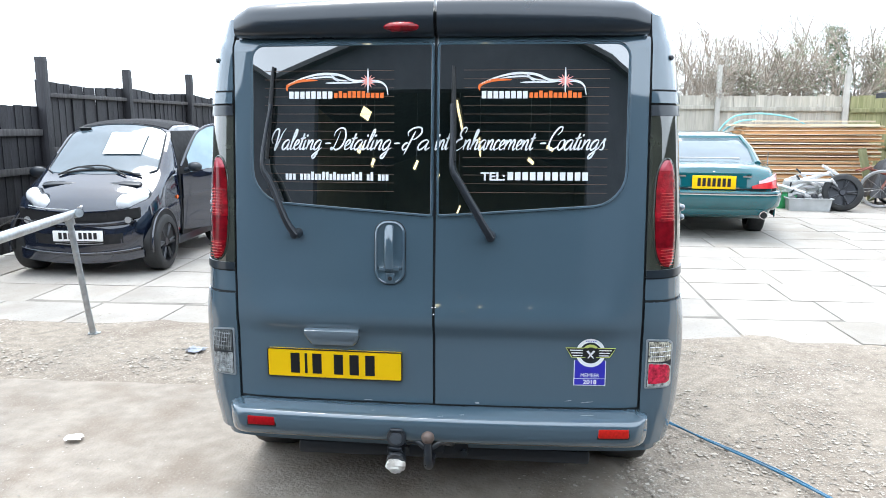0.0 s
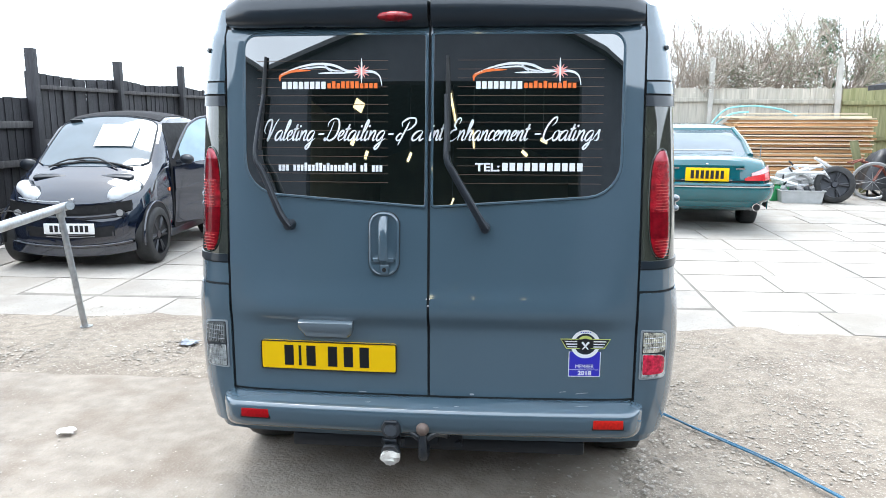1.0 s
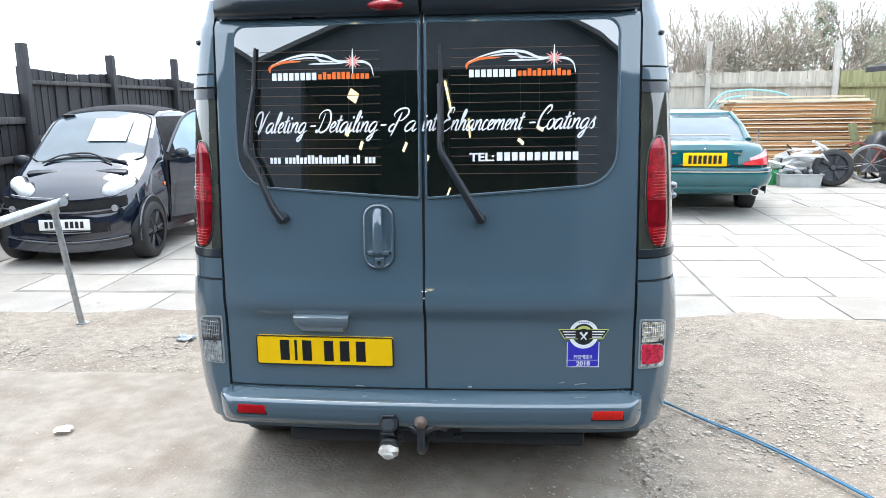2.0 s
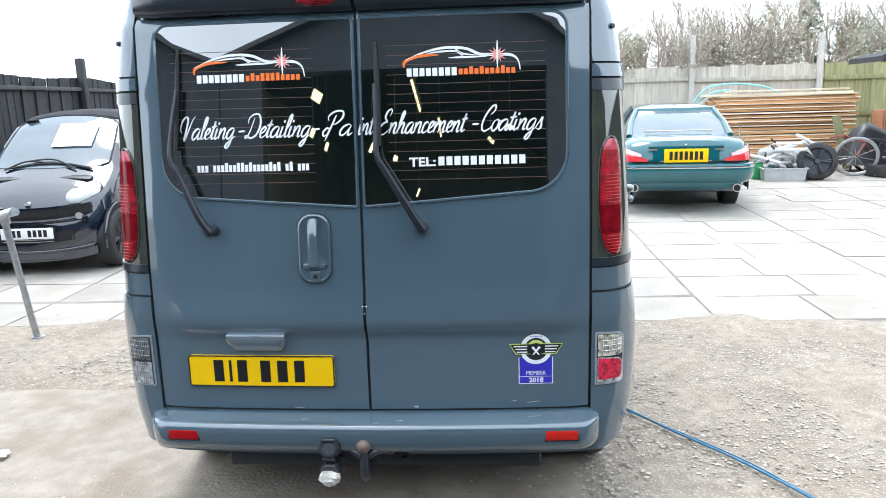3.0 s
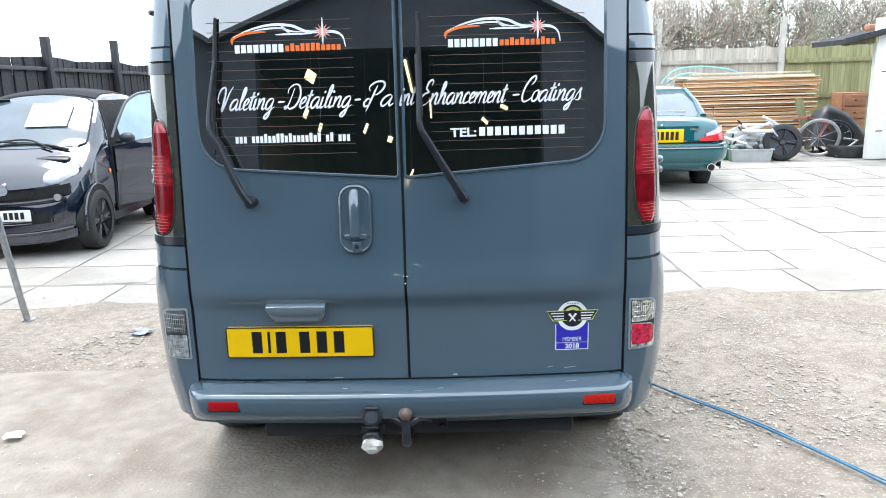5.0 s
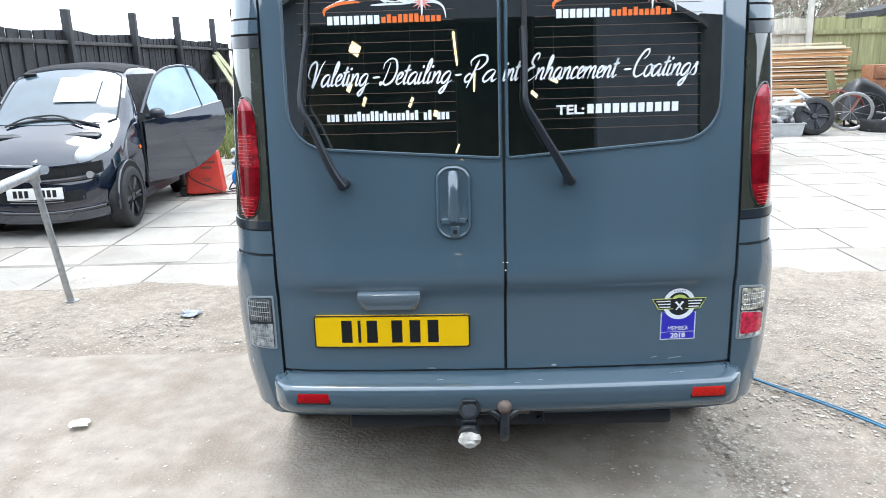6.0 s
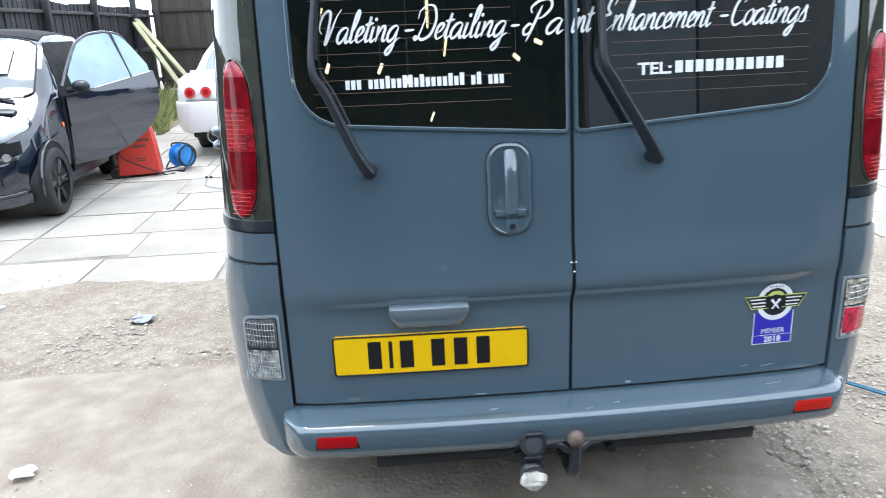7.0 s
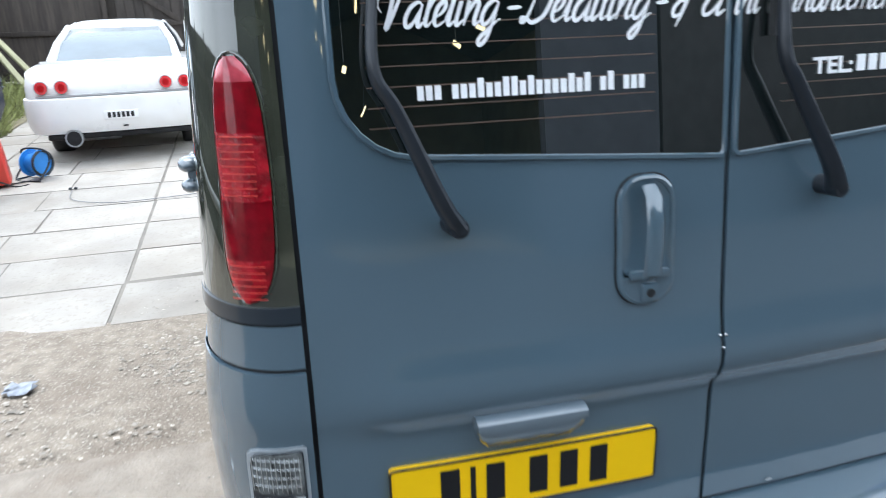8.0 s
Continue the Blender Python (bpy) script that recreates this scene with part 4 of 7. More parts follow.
        tube(bm, path, [0.023 - 0.014 * (i / (len(path) - 1)) ** 0.6 for i in range(len(path))], 10, 0.75)
        arm = part("wiper_arm", bm, BLACK_PLASTIC, van)
        bm = cyl(B(), van_at(bx, 1.128, 0.0), van_at(bx, 1.128, 0.058), 0.019, 0.015, 16)
        part("wiper_spindle", bm, BLACK_PLASTIC, arm)
        bm = tube(B(), [van_at(kx + 0.004 + (tx - kx) * t, 1.40 + 0.335 * t, 0.020) for t in (0, 0.25, 0.5, 0.75, 1)], [0.007, 0.008, 0.009, 0.008, 0.005], 8)
        part("wiper_blade", bm, RUBBER, arm)

    # third brake lamp in the spoiler
    bm = B()
    ball(bm, (-0.121, 0.020, 1.868), 0.066, (1.0, 0.55, 0.30), 20, 10)
    part("brake_lamp", bm, RED_LENS, van, "red high-level brake lamp")

    # door catches at the seam
    bm = B()
    for x, z in ((-0.006, 0.862), (0.006, 0.862), (0.0, 0.838)):
        ball(bm, van_at(x, z, 0.004), 0.0035)
    part("seam_clip", bm, CHROME, van)

    # vinyl on the glass and panels
    G = lambda x, z: van_at(x, z, 0.0112)
    rnd = random.Random(4)

    def letter_bars(x0, x1, z0, h, n, gap=0.28, tall=0.35, skip=()):
        w = (x1 - x0) / n
        rows = []
        for k in range(n):
            if k in skip:
                continue
            a = x0 + k * w
            top = h * (1.0 if rnd.random() < tall else 0.74)
            rows.append((a, z0, a + w * (1 - gap), z0 + top))
        return rows

    def each_bar(name, rows, material):
        for q in rows:
            decal(name, bars([q]), G, material, van)
    for lx in (-0.551, 0.158):
        each_bar("logo_bar", letter_bars(lx + 0.008, lx + 0.176, 1.620, 0.026, 8, 0.22, 1.0), WHITE_VINYL)
        each_bar("logo_bar", letter_bars(lx + 0.178, lx + 0.366, 1.622, 0.025, 11, 0.25, 0.35), ORANGE_VINYL)
        decal("logo_line", stroke([(lx + 0.005, 1.672), (lx + 0.06, 1.694), (lx + 0.13, 1.708), (lx + 0.20, 1.704), (lx + 0.25, 1.684), (lx + 0.30, 1.682), (lx + 0.345, 1.680), (lx + 0.37, 1.664), (lx + 0.378, 1.632)], 0.009), G, WHITE_VINYL, van)
        decal("logo_line", stroke([(lx + 0.072, 1.690), (lx + 0.11, 1.6955), (lx + 0.165, 1.697), (lx + 0.20, 1.686), (lx + 0.235, 1.683)], 0.006), G, WHITE_VINYL, van)
        decal("logo_line", stroke([(lx + 0.168, 1.703), (lx + 0.18, 1.692), (lx + 0.195, 1.682)], 0.008), G, WHITE_VINYL, van)
        decal("logo_line", stroke([(lx + 0.145, 1.676), (lx + 0.20, 1.677), (lx + 0.27, 1.677)], 0.006), G, WHITE_VINYL, van)
        decal("logo_line", stroke([(lx + 0.0, 1.648), (lx + 0.004, 1.668), (lx + 0.05, 1.684), (lx + 0.115, 1.686)], 0.010), G, ORANGE_VINYL, van)
        vs, fs = [], []
        for k in range(12):
            a = 2 * math.pi * k / 12
            r = 0.044 if k % 6 == 3 else (0.032 if k % 2 else 0.027)
            i = len(vs)
            cx, cz = lx + 0.304, 1.682
            vs += [(cx + r * math.cos(a), cz + r * math.sin(a)), (cx + 0.005 * math.cos(a + 1.5), cz + 0.005 * math.sin(a + 1.5)), (cx + 0.005 * math.cos(a - 1.5), cz + 0.005 * math.sin(a - 1.5))]
            fs.append((i, i + 1, i + 2))
        decal("logo_star", (vs, fs), lambda x, z: van_at(x, z, 0.0118), PINK_VINYL, van)
        decal("logo_star", stroke([(lx + 0.304, 1.640), (lx + 0.304, 1.682), (lx + 0.304, 1.728)], 0.006), lambda x, z: van_at(x, z, 0.0122), WHITE_VINYL, van)
    for body, x0, x1 in (("Valeting", -0.611, -0.420), ("-", -0.408, -0.384), ("Detailing", -0.385, -0.160), ("-", -0.150, -0.128), ("Pa", -0.118, -0.020), ("int", 0.002, 0.058),
                         ("Enhancement", 0.070, 0.364), ("-", 0.376, 0.400), ("Coatings", 0.408, 0.607)):
        lines = script_word(body)
        xs = [q[0] for ln in lines for q in ln]
        k = (x1 - x0) / (max(xs) - min(xs))
        for ln in lines:
            pts = [(x0 + (x - min(xs)) * k, 1.437 + 0.004 * x0 + 0.0365 * z) for x, z in ln]
            decal("script_stroke", stroke(pts, 0.0062, 7), G, WHITE_VINYL, van, "white stroke of the handwritten words on services")
    each_bar("web_bar", letter_bars(-0.559, -0.167, 1.325, 0.030, 28, 0.25, 0.3, (3, 21, 24)), WHITE_VINYL)
    vs, fs = lettering("TEL:", 0.040, 0.088, bold=0.0012)
    decal("telephone_lettering", ([(x + 0.166, z + 1.330) for x, z in vs], fs), G, WHITE_VINYL, van)
    each_bar("telephone_bar", letter_bars(0.263, 0.556, 1.3305, 0.029, 11, 0.25, 1.0), WHITE_VINYL)

    # membership sticker on the right door
    D = lambda o: (lambda x, z: van_at(x, z, 0.005 + o))
    cx, cz = 0.580, 0.697

    def disc(x, z, r, n=32, r0=0.0):
        if not r0:
            return [(x + r * math.cos(2 * math.pi * k / n), z + r * math.sin(2 * math.pi * k / n)) for k in range(n)], [tuple(range(n))]
        vs = [(x + q * math.cos(2 * math.pi * k / n), z + q * math.sin(2 * math.pi * k / n)) for k in range(n) for q in (r0, r)]
        return vs, [(2 * k, 2 * k + 1, (2 * k + 3) % (2 * n), (2 * k + 2) % (2 * n)) for k in range(n)]
    decal("sticker", bars([(0.520, 0.571, 0.638, 0.668)]), D(0.0008), WHITE_VINYL, van, "blue and white membership sticker")
    decal("sticker_field", bars([(0.523, 0.574, 0.635, 0.668)]), D(0.0014), BLUE_VINYL, van)
    decal("sticker_rule", bars([(0.523, 0.5975, 0.635, 0.599)]), D(0.0018), WHITE_VINYL, van)
    vs, fs = lettering("MEMBER", 0.021, 0.068)
    decal("sticker_lettering", ([(x + 0.546, z + 0.604) for x, z in vs], fs), D(0.0019), WHITE_VINYL, van)
    vs, fs = lettering("2018", 0.023, 0.050, bold=0.0008)
    decal("sticker_lettering", ([(x + 0.555, z + 0.578) for x, z in vs], fs), D(0.0019), WHITE_VINYL, van)
    decal("sticker_ring", disc(cx, cz, 0.054, 36, 0.040), D(0.0024), WHITE_VINYL, van)
    decal("sticker_ring_tick", bars([(cx - 0.019 + 0.0085 * k, cz + 0.0435, cx - 0.0145 + 0.0085 * k, cz + 0.0465) for k in range(5)]), D(0.0028), BLUE_VINYL, van)
    decal("sticker_disc", disc(cx, cz, 0.0405), D(0.0021), PAINT_DARK, van)
    wing = [(cx - 0.092, cz + 0.020), (cx + 0.092, cz + 0.020), (cx + 0.070, cz - 0.018), (cx - 0.070, cz - 0.018)]
    decal("sticker_wing", (wing, [(0, 1, 2, 3)]), D(0.0030), LIME_VINYL, van)
    decal("sticker_wing", ([(cx + (x - cx) * 0.965, cz + (z - cz) * 0.86) for x, z in wing], [(0, 1, 2, 3)]), D(0.0034), PLATE_BLACK, van)
    rows = []
    for k in range(3):
        for sg in (-1, 1):
            a, b = (cx - 0.076 + 0.005 * k, cx - 0.030) if sg < 0 else (cx + 0.030, cx + 0.076 - 0.005 * k)
            rows.append((a, cz + 0.008 - 0.010 * k, b, cz + 0.012 - 0.010 * k))
    for q in rows:
        decal("sticker_bar", bars([q]), D(0.0038), WHITE_VINYL, van)
    sh = [(cx - 0.026, cz + 0.028), (cx, cz + 0.034), (cx + 0.026, cz + 0.028), (cx + 0.024, cz - 0.012), (cx, cz - 0.034), (cx - 0.024, cz - 0.012)]
    decal("sticker_shield", (sh, [tuple(range(6))]), D(0.0042), PLATE_BLACK, van)
    decal("sticker_band", stroke([(cx - 0.024, cz + 0.020), (cx, cz + 0.027), (cx + 0.024, cz + 0.020)], 0.012, 4), D(0.0046), LIME_VINYL, van)
    for sg in (-1, 1):
        decal("sticker_flag", ([(cx - sg * 0.016, cz + 0.006), (cx - sg * 0.009, cz + 0.011), (cx + sg * 0.012, cz - 0.019), (cx + sg * 0.009, cz - 0.021)], [(0, 1, 2, 3)]), D(0.0048 + 0.0003 * sg), WHITE_VINYL, van)

    # tow bar
    bm = B()
    box(bm, (0.02, 0.11, 0.245), (1.16, 0.09, 0.055), 0.012)
    for x in (-0.3, 0.35):
        box(bm, (x, 0.14, 0.30), (0.06, 0.05, 0.10), 0.006)
    part("tow_beam", bm, BLACK_PLASTIC, van)
    bm = B()
    box(bm, (0.045, -0.030, 0.335), (0.17, 0.014, 0.105), 0.006)
    for x in (-0.030, 0.115):
        for z in (0.300, 0.368):
            cyl(bm, (x, -0.034, z), (x, -0.050, z), 0.013, seg=6)
    box(bm, (0.005, -0.005, 0.325), (0.07, 0.12, 0.05), 0.010)
    part("tow_bracket", bm, BLACK_PLASTIC, van)
    for sx in (-1, 1):
        arm_ = smooth_path([(-0.012 + sx * 0.012, -0.118, 0.352), (-0.012 + sx * 0.045, -0.105, 0.368), (-0.012 + sx * 0.078, -0.075, 0.352), (-0.012 + sx * 0.082, -0.045, 0.335)], 5)
        part("tow_arm", tube(B(), arm_, [0.013] * len(arm_), 10), TOW_STEEL, van)
    neck = smooth_path([(-0.012, -0.045, 0.285), (-0.012, -0.095, 0.272), (-0.012, -0.128, 0.300), (-0.012, -0.131, 0.375)], 5)
    part("tow_neck", tube(B(), neck, [0.022 - 0.008 * i / (len(neck) - 1) for i in range(len(neck))], 12), TOW_STEEL, van)
    part("tow_ball", ball(B(), (-0.012, -0.131, 0.395), 0.0245), RUST, van, "rusty brown tow ball")
    for px, pz, tilt in ((-0.128, 0.385, 0.10), (-0.130, 0.315, -0.18)):
        bm = cyl(B(), (px, -0.06, pz), (px, -0.135, pz + 0.075 * tilt), 0.031, 0.033, 20)
        sock = part("tow_socket", bm, TOW_STEEL, van, "black trailer socket")
        part("socket_rim", cyl(B(), (px, -0.132, pz + 0.07 * tilt), (px, -0.144, pz + 0.088 * tilt), 0.037, 0.034, 20), TOW_STEEL, sock)
        part("socket_hinge", cyl(B(), (px - 0.022, -0.140, pz + 0.036), (px + 0.022, -0.140, pz + 0.036), 0.008, seg=10), BLACK_PLASTIC, sock)
        part("socket_face", cyl(B(), (px, -0.143, pz + 0.086 * tilt - 0.002), (px, -0.148, pz + 0.09 * tilt - 0.002), 0.024, 0.022, 16), GREY_TRIM_DARK, sock)
        part("socket_mount", box(B(), (px, -0.075, pz), (0.085, 0.012, 0.03), 0.004), TOW_STEEL, sock)
    rnd2 = random.Random(6)
    bm = ball(B(), (-0.130, -0.152, 0.288), 0.036, (1, 0.5, 0.72), 14, 9)
    for v in bm.verts:
        v.co += Vector((rnd2.uniform(-1, 1), rnd2.uniform(-1, 1), rnd2.uniform(-1, 1))) * 0.0045
    part("socket_cap", bm, WHITE_VINYL_OLD, van, "crumpled dirty white socket cap")
    bm = tube(B(), smooth_path([(-0.12, -0.06, 0.36), (-0.16, -0.03, 0.33), (-0.14, 0.0, 0.36)], 5), 0.008, 8)
    part("tow_cable", bm, RUBBER, van)

    # wheels and underside
    for s in (-1, 1):
        wheel(van, (s * 0.80, 0.68, 0.315), 0.315, 0.205, s, STEEL, 5)
        wheel(van, (s * 0.80, 3.95, 0.315), 0.315, 0.205, s, STEEL, 5)
    bm = box(B(), (0, 2.3, 0.30), (1.56, 4.3, 0.10), 0.02)
    part("underbody", bm, BLACK_PLASTIC, van)
    # unseen box, axle and sills, added to keep light off the ground below
    shade_box = part("spare_cradle", box(B(), (0, 1.35, 0.21), (0.72, 0.72, 0.16), 0.06), RUBBER, van)
    part("axle_beam", tube(B(), [(-0.74, 0.68, 0.24), (-0.4, 0.68, 0.21), (0.4, 0.68, 0.21), (0.74, 0.68, 0.24)], 0.05, 10), BLACK_PLASTIC, van)
    for s in (-1, 1):
        part("sill", box(B(), (s * 0.86, 2.3, 0.26), (0.05, 2.5, 0.14), 0.015), BLACK_PLASTIC, van)
    bm = cyl(B(), (0.25, 0.35, 0.27), (-0.30, 0.35, 0.27), 0.075, seg=18)
    part("silencer", bm, RUST, van)
    return van


GREY_SURROUND = mat("pale_grey_lamp_surround", (0.26, 0.29, 0.31), 0.35, vary=0.08, scale=30, coat=0.6)
SMOKE_LENS = mat("grey_ribbed_lens", (0.13, 0.14, 0.14), 0.12, vary=0.8, scale=60, coat=1.0, metal=0.3)
GOLD_LENS = mat("bronze_glint_lens", (0.66, 0.62, 0.50), 0.14, vary=0.9, scale=60, coat=1.0, metal=0.35)
LENS_CAP = mat("pale_red_lens_cap", (0.42, 0.05, 0.07), 0.15, vary=0.3, scale=40, coat=0.6)
FOG_RED = mat("clear_red_lens", (0.50, 0.012, 0.045), 0.10, vary=0.7, scale=70, coat=1.0)
# van paint made paler: the grip's reflected light is put into the colour
mat_grip = mat("van_paint_lightened", (0.115, 0.150, 0.178), 0.25, vary=0.02, coat=1.0, cior=1.8)
GREY_TRIM_DARK = mat("grey_socket_face", (0.06, 0.068, 0.078), 0.4, vary=0.2, scale=40)
TOW_STEEL = mat("black_painted_steel", (0.018, 0.022, 0.028), 0.3, vary=0.25, scale=25, coat=0.4, dirt=(0.10, 0.09, 0.08), dscale=18, damount=0.4)
WHITE_VINYL_OLD = mat("dirty_white_plastic", (0.62, 0.60, 0.55), 0.6, vary=0.15, scale=30, dirt=(0.25, 0.2, 0.15), dscale=25, damount=0.6)
build_van()

# ---------------------------------------------------------------- parked cars
BLACK_PAINT = mat("black_car_paint", (0.007, 0.012, 0.026), 0.10, vary=0.1, scale=4, coat=1.0, cior=1.8, ior=1.3, dirt=(0.03, 0.03, 0.032), dscale=3, damount=0.12)
TEAL_PAINT = mat("dark_teal_paint", (0.002, 0.085, 0.102), 0.22, vary=0.08, scale=4, coat=1.0, cior=1.6, ior=1.35)
WHITE_PAINT = mat("white_car_paint", (0.80, 0.79, 0.77), 0.3, vary=0.04, scale=3, coat=0.8, dirt=(0.62, 0.58, 0.52), dscale=2.5, damount=0.25)
CAR_GLASS = mat("car_glass", (0.055, 0.075, 0.085), 0.03, vary=0.1, ior=2.1, vr=0.0)
PALE_GLASS = mat("pale_reflecting_glass", (0.075, 0.105, 0.125), 0.04, vary=0.15, scale=3, ior=1.95, vr=0.0)
DOOR_GLASS = mat("pale_blue_door_glass", (0.22, 0.33, 0.39), 0.05, vary=0.25, scale=2.5, ior=2.0, vr=0.0)
DARK_CABIN = mat("dark_cabin", (0.006, 0.006, 0.007), 0.8, vary=0.3, scale=8)
# highlights on glossy black edges, put in as a grey colour
HIGHLIGHT_LIP = mat("grey_highlight_lip", (0.16, 0.17, 0.19), 0.15, vary=0.2, scale=9, coat=1.0, cior=1.8)
SOFT_TOP = mat("black_roof_fabric", (0.014, 0.014, 0.016), 0.9, vary=0.2, scale=20, bump=0.2, bscale=300)
HEADLAMP = mat("bright_headlamp", (0.86, 0.88, 0.90), 0.12, vary=0.12, scale=18, coat=1.0)
DARK_RIM = mat("dark_alloy", (0.050, 0.052, 0.058), 0.32, metal=0.5, vary=0.2)
ALLOY = mat("silver_alloy", (0.45, 0.46, 0.47), 0.35, metal=0.8, vary=0.2)
GREY_TRIM = mat("grey_trim", (0.30, 0.30, 0.30), 0.5, vary=0.1)
PAPER = mat("white_paper", (0.82, 0.82, 0.80), 0.8, vary=0.03)
PINK_LENS = mat("pale_pink_lens", (0.70, 0.36, 0.36), 0.2, vary=0.2, scale=25, coat=1.0)
LIGHT_RED = mat("bright_red_lamp", (0.62, 0.03, 0.04), 0.15, vary=0.1, scale=20, coat=1.0)


def body_ring(y, w, z0, zs, zt, tuck=0.93):
    """A car's cross-section at y: half width w, sill z0, shoulder zs, deck zt."""
    half = [(0, z0), (w * 0.80, z0), (w * tuck, z0 + 0.03), (w * 0.985, z0 + 0.13), (w, z0 + (zs - z0) * 0.5), (w * 0.992, z0 + (zs - z0) * 0.8), (w * 0.965, zs - 0.012),
            (w * 0.90, zs + (zt - zs) * 0.35), (w * 0.70, zs + (zt - zs) * 0.75), (w * 0.35, zt - (zt - zs) * 0.05), (0, zt)]
    return [Vector((x, y, z)) for x, z in half] + [Vector((-x, y, z)) for x, z in half[-2:0:-1]]


def cabin_ring(z, y0, y1, w0, w1, n=6):
    """A rounded plan outline at height z: rear y0 with half width w0, front y1 with half width w1."""
    pts = []
    for k in range(n + 1):
        t = k / n
        pts.append(Vector((w0 * (1 - 2 * t), y0 + 0.05 * (1 - 2 * t) ** 4 * 1.6, z)))
    for k in range(1, n):
        t = k / n
        pts.append(Vector((-(w0 + (w1 - w0) * t) * (1 + 0.03 * math.sin(math.pi * t)), y0 + (y1 - y0) * t + 0.08 * (1 - t) - 0.08 * t, z)))
    for k in range(n + 1):
        t = k / n
        pts.append(Vector((-w1 * (1 - 2 * t), y1 - 0.10 * (1 - 2 * t) ** 4 * 1.6, z)))
    for k in range(1, n):
        t = 1 - k / n
        pts.append(Vector(((w0 + (w1 - w0) * t) * (1 + 0.03 * math.sin(math.pi * t)), y0 + (y1 - y0) * t + 0.08 * (1 - t) - 0.08 * t, z)))
    return pts


def car_cabin(car, low, high, roof_z, glass, paint, pillars=True, roof_material=None, pillar_material=None):
    """Glass walls between two plan outlines (z, y0, y1, w0, w1), a roof, painted pillars."""
    a, b = cabin_ring(*low), cabin_ring(*high)
    mid = [(p + q) / 2 + Vector((0.025 * (1 if p.x > 0 else -1) if abs(p.x) > 0.3 else 0, 0, 0.0)) for p, q in zip(a, b)]
    part("glass", loft(B(), [a, mid, b]), glass, car, "car windows reflecting the sky")
    bm = B()
    z, y0, y1, w0, w1 = high
    rings = [cabin_ring(z - 0.015, y0 - 0.03, y1 + 0.03, w0 + 0.015, w1 + 0.015), cabin_ring(z + 0.02, y0 - 0.01, y1 + 0.01, w0, w1),
             cabin_ring(roof_z - 0.012, y0 + 0.16, y1 - 0.16, w0 - 0.12, w1 - 0.12), cabin_ring(roof_z, y0 + 0.38, y1 - 0.38, w0 * 0.4, w1 * 0.4)]
    loft(bm, rings)
    part("roof", bm, roof_material or paint, car)
    if pillars:
        n = 6
        for i in (0, n, 2 * n, 3 * n):
            part("pillar", tube(B(), [a[i], mid[i] + (mid[i] - Vector((0, mid[i].y, mid[i].z))) * 0.01, b[i]], [0.05, 0.04, 0.035], 8), pillar_material or paint, car)
        for i in (n + n // 2 + 0, 3 * n + n // 2):
            part("pillar", tube(B(), [a[i], mid[i], b[i]], 0.028, 6), BLACK_PLASTIC, car)


def plate(car, x, y, z, w, h, m, facing, n=7):
    p = part("number_plate", box(B(), (x, y, z), (w, 0.012, h), 0.003), m, car, "number plate with black bars")
    bw = w * 0.80 / n
    for k in range(n):
        if k == 4 and n == 8:
            continue
        part("plate_bar", box(B(), (x - w * 0.40 + bw * (k + 0.5), y + facing * 0.0075, z), (bw * 0.66, 0.002, h * 0.62)), PLATE_BLACK, p, smooth=False)
    return p


def arch(car, x, y, z, r, side):
    bow = [(y + r * math.cos(a), z + r * math.sin(a)) for a in (radians(-8 + 196 * k / 24) for k in range(25))]
    bm = loft(B(), [[Vector((px, py, pz)) for py, pz in bow] for px in (x - side * 0.03, x)])
    part("wheel_arch", bm, DARK_CABIN, car)
    bm = B()
    tube(bm, [(x, y + r * math.cos(a), z + r * math.sin(a)) for a in (radians(-12 + 204 * k / 24) for k in range(25))], 0.009, 6)
    return bm


CITY_TOP = [(-1.23, 0.72), (-1.18, 1.02), (-1.08, 1.32), (-0.92, 1.475), (-0.7, 1.535), (-0.35, 1.55), (0.0, 1.537), (0.15, 1.49), (0.28, 1.41), (0.55, 1.18), (0.77, 0.985), (0.85, 0.940), (0.93, 0.892), (1.02, 0.838), (1.10, 0.775), (1.17, 0.71), (1.22, 0.63), (1.25, 0.54), (1.265, 0.44)]
CITY_SHOULDER = [(-1.23, 0.62), (-1.1, 0.95), (-0.4, 1.0), (0.35, 0.965), (0.6, 0.93), (0.75, 0.875), (0.9, 0.815), (1.05, 0.73), (1.15, 0.65), (1.22, 0.55), (1.25, 0.48), (1.265, 0.40)]
CITY_HALF = [(-1.23, 0.60), (-1.1, 0.69), (-0.85, 0.717), (0.6, 0.717), (0.9, 0.718), (1.05, 0.70), (1.13, 0.665), (1.19, 0.61), (1.23, 0.55), (1.255, 0.48), (1.265, 0.42)]
CITY_ROOF = [(-1.23, 0.42), (-1.0, 0.52), (-0.6, 0.545), (0.12, 0.555), (0.45, 0.60), (0.78, 0.635), (0.88, 0.615), (0.98, 0.575), (1.1, 0.51), (1.2, 0.42), (1.265, 0.32)]
CITY_SILL = [(-1.23, 0.32), (-1.0, 0.24), (0.6, 0.20), (1.0, 0.17), (1.265, 0.20)]


def city_surface(x, y):
    """Height of the small car's upper skin over a point of its plan."""
    x = abs(x)
    zt, zs, w, wr = curve(y, CITY_TOP, 0.012), lerp(y, CITY_SHOULDER), lerp(y, CITY_HALF), lerp(y, CITY_ROOF)
    drop = min(0.075, (zt - zs) * 0.45)
    if x <= wr:
        return zt - drop * (x / wr) ** 2.4
    return zt - drop + (zs - zt + drop) * (x - wr) / max(0.01, w * 0.965 - wr)


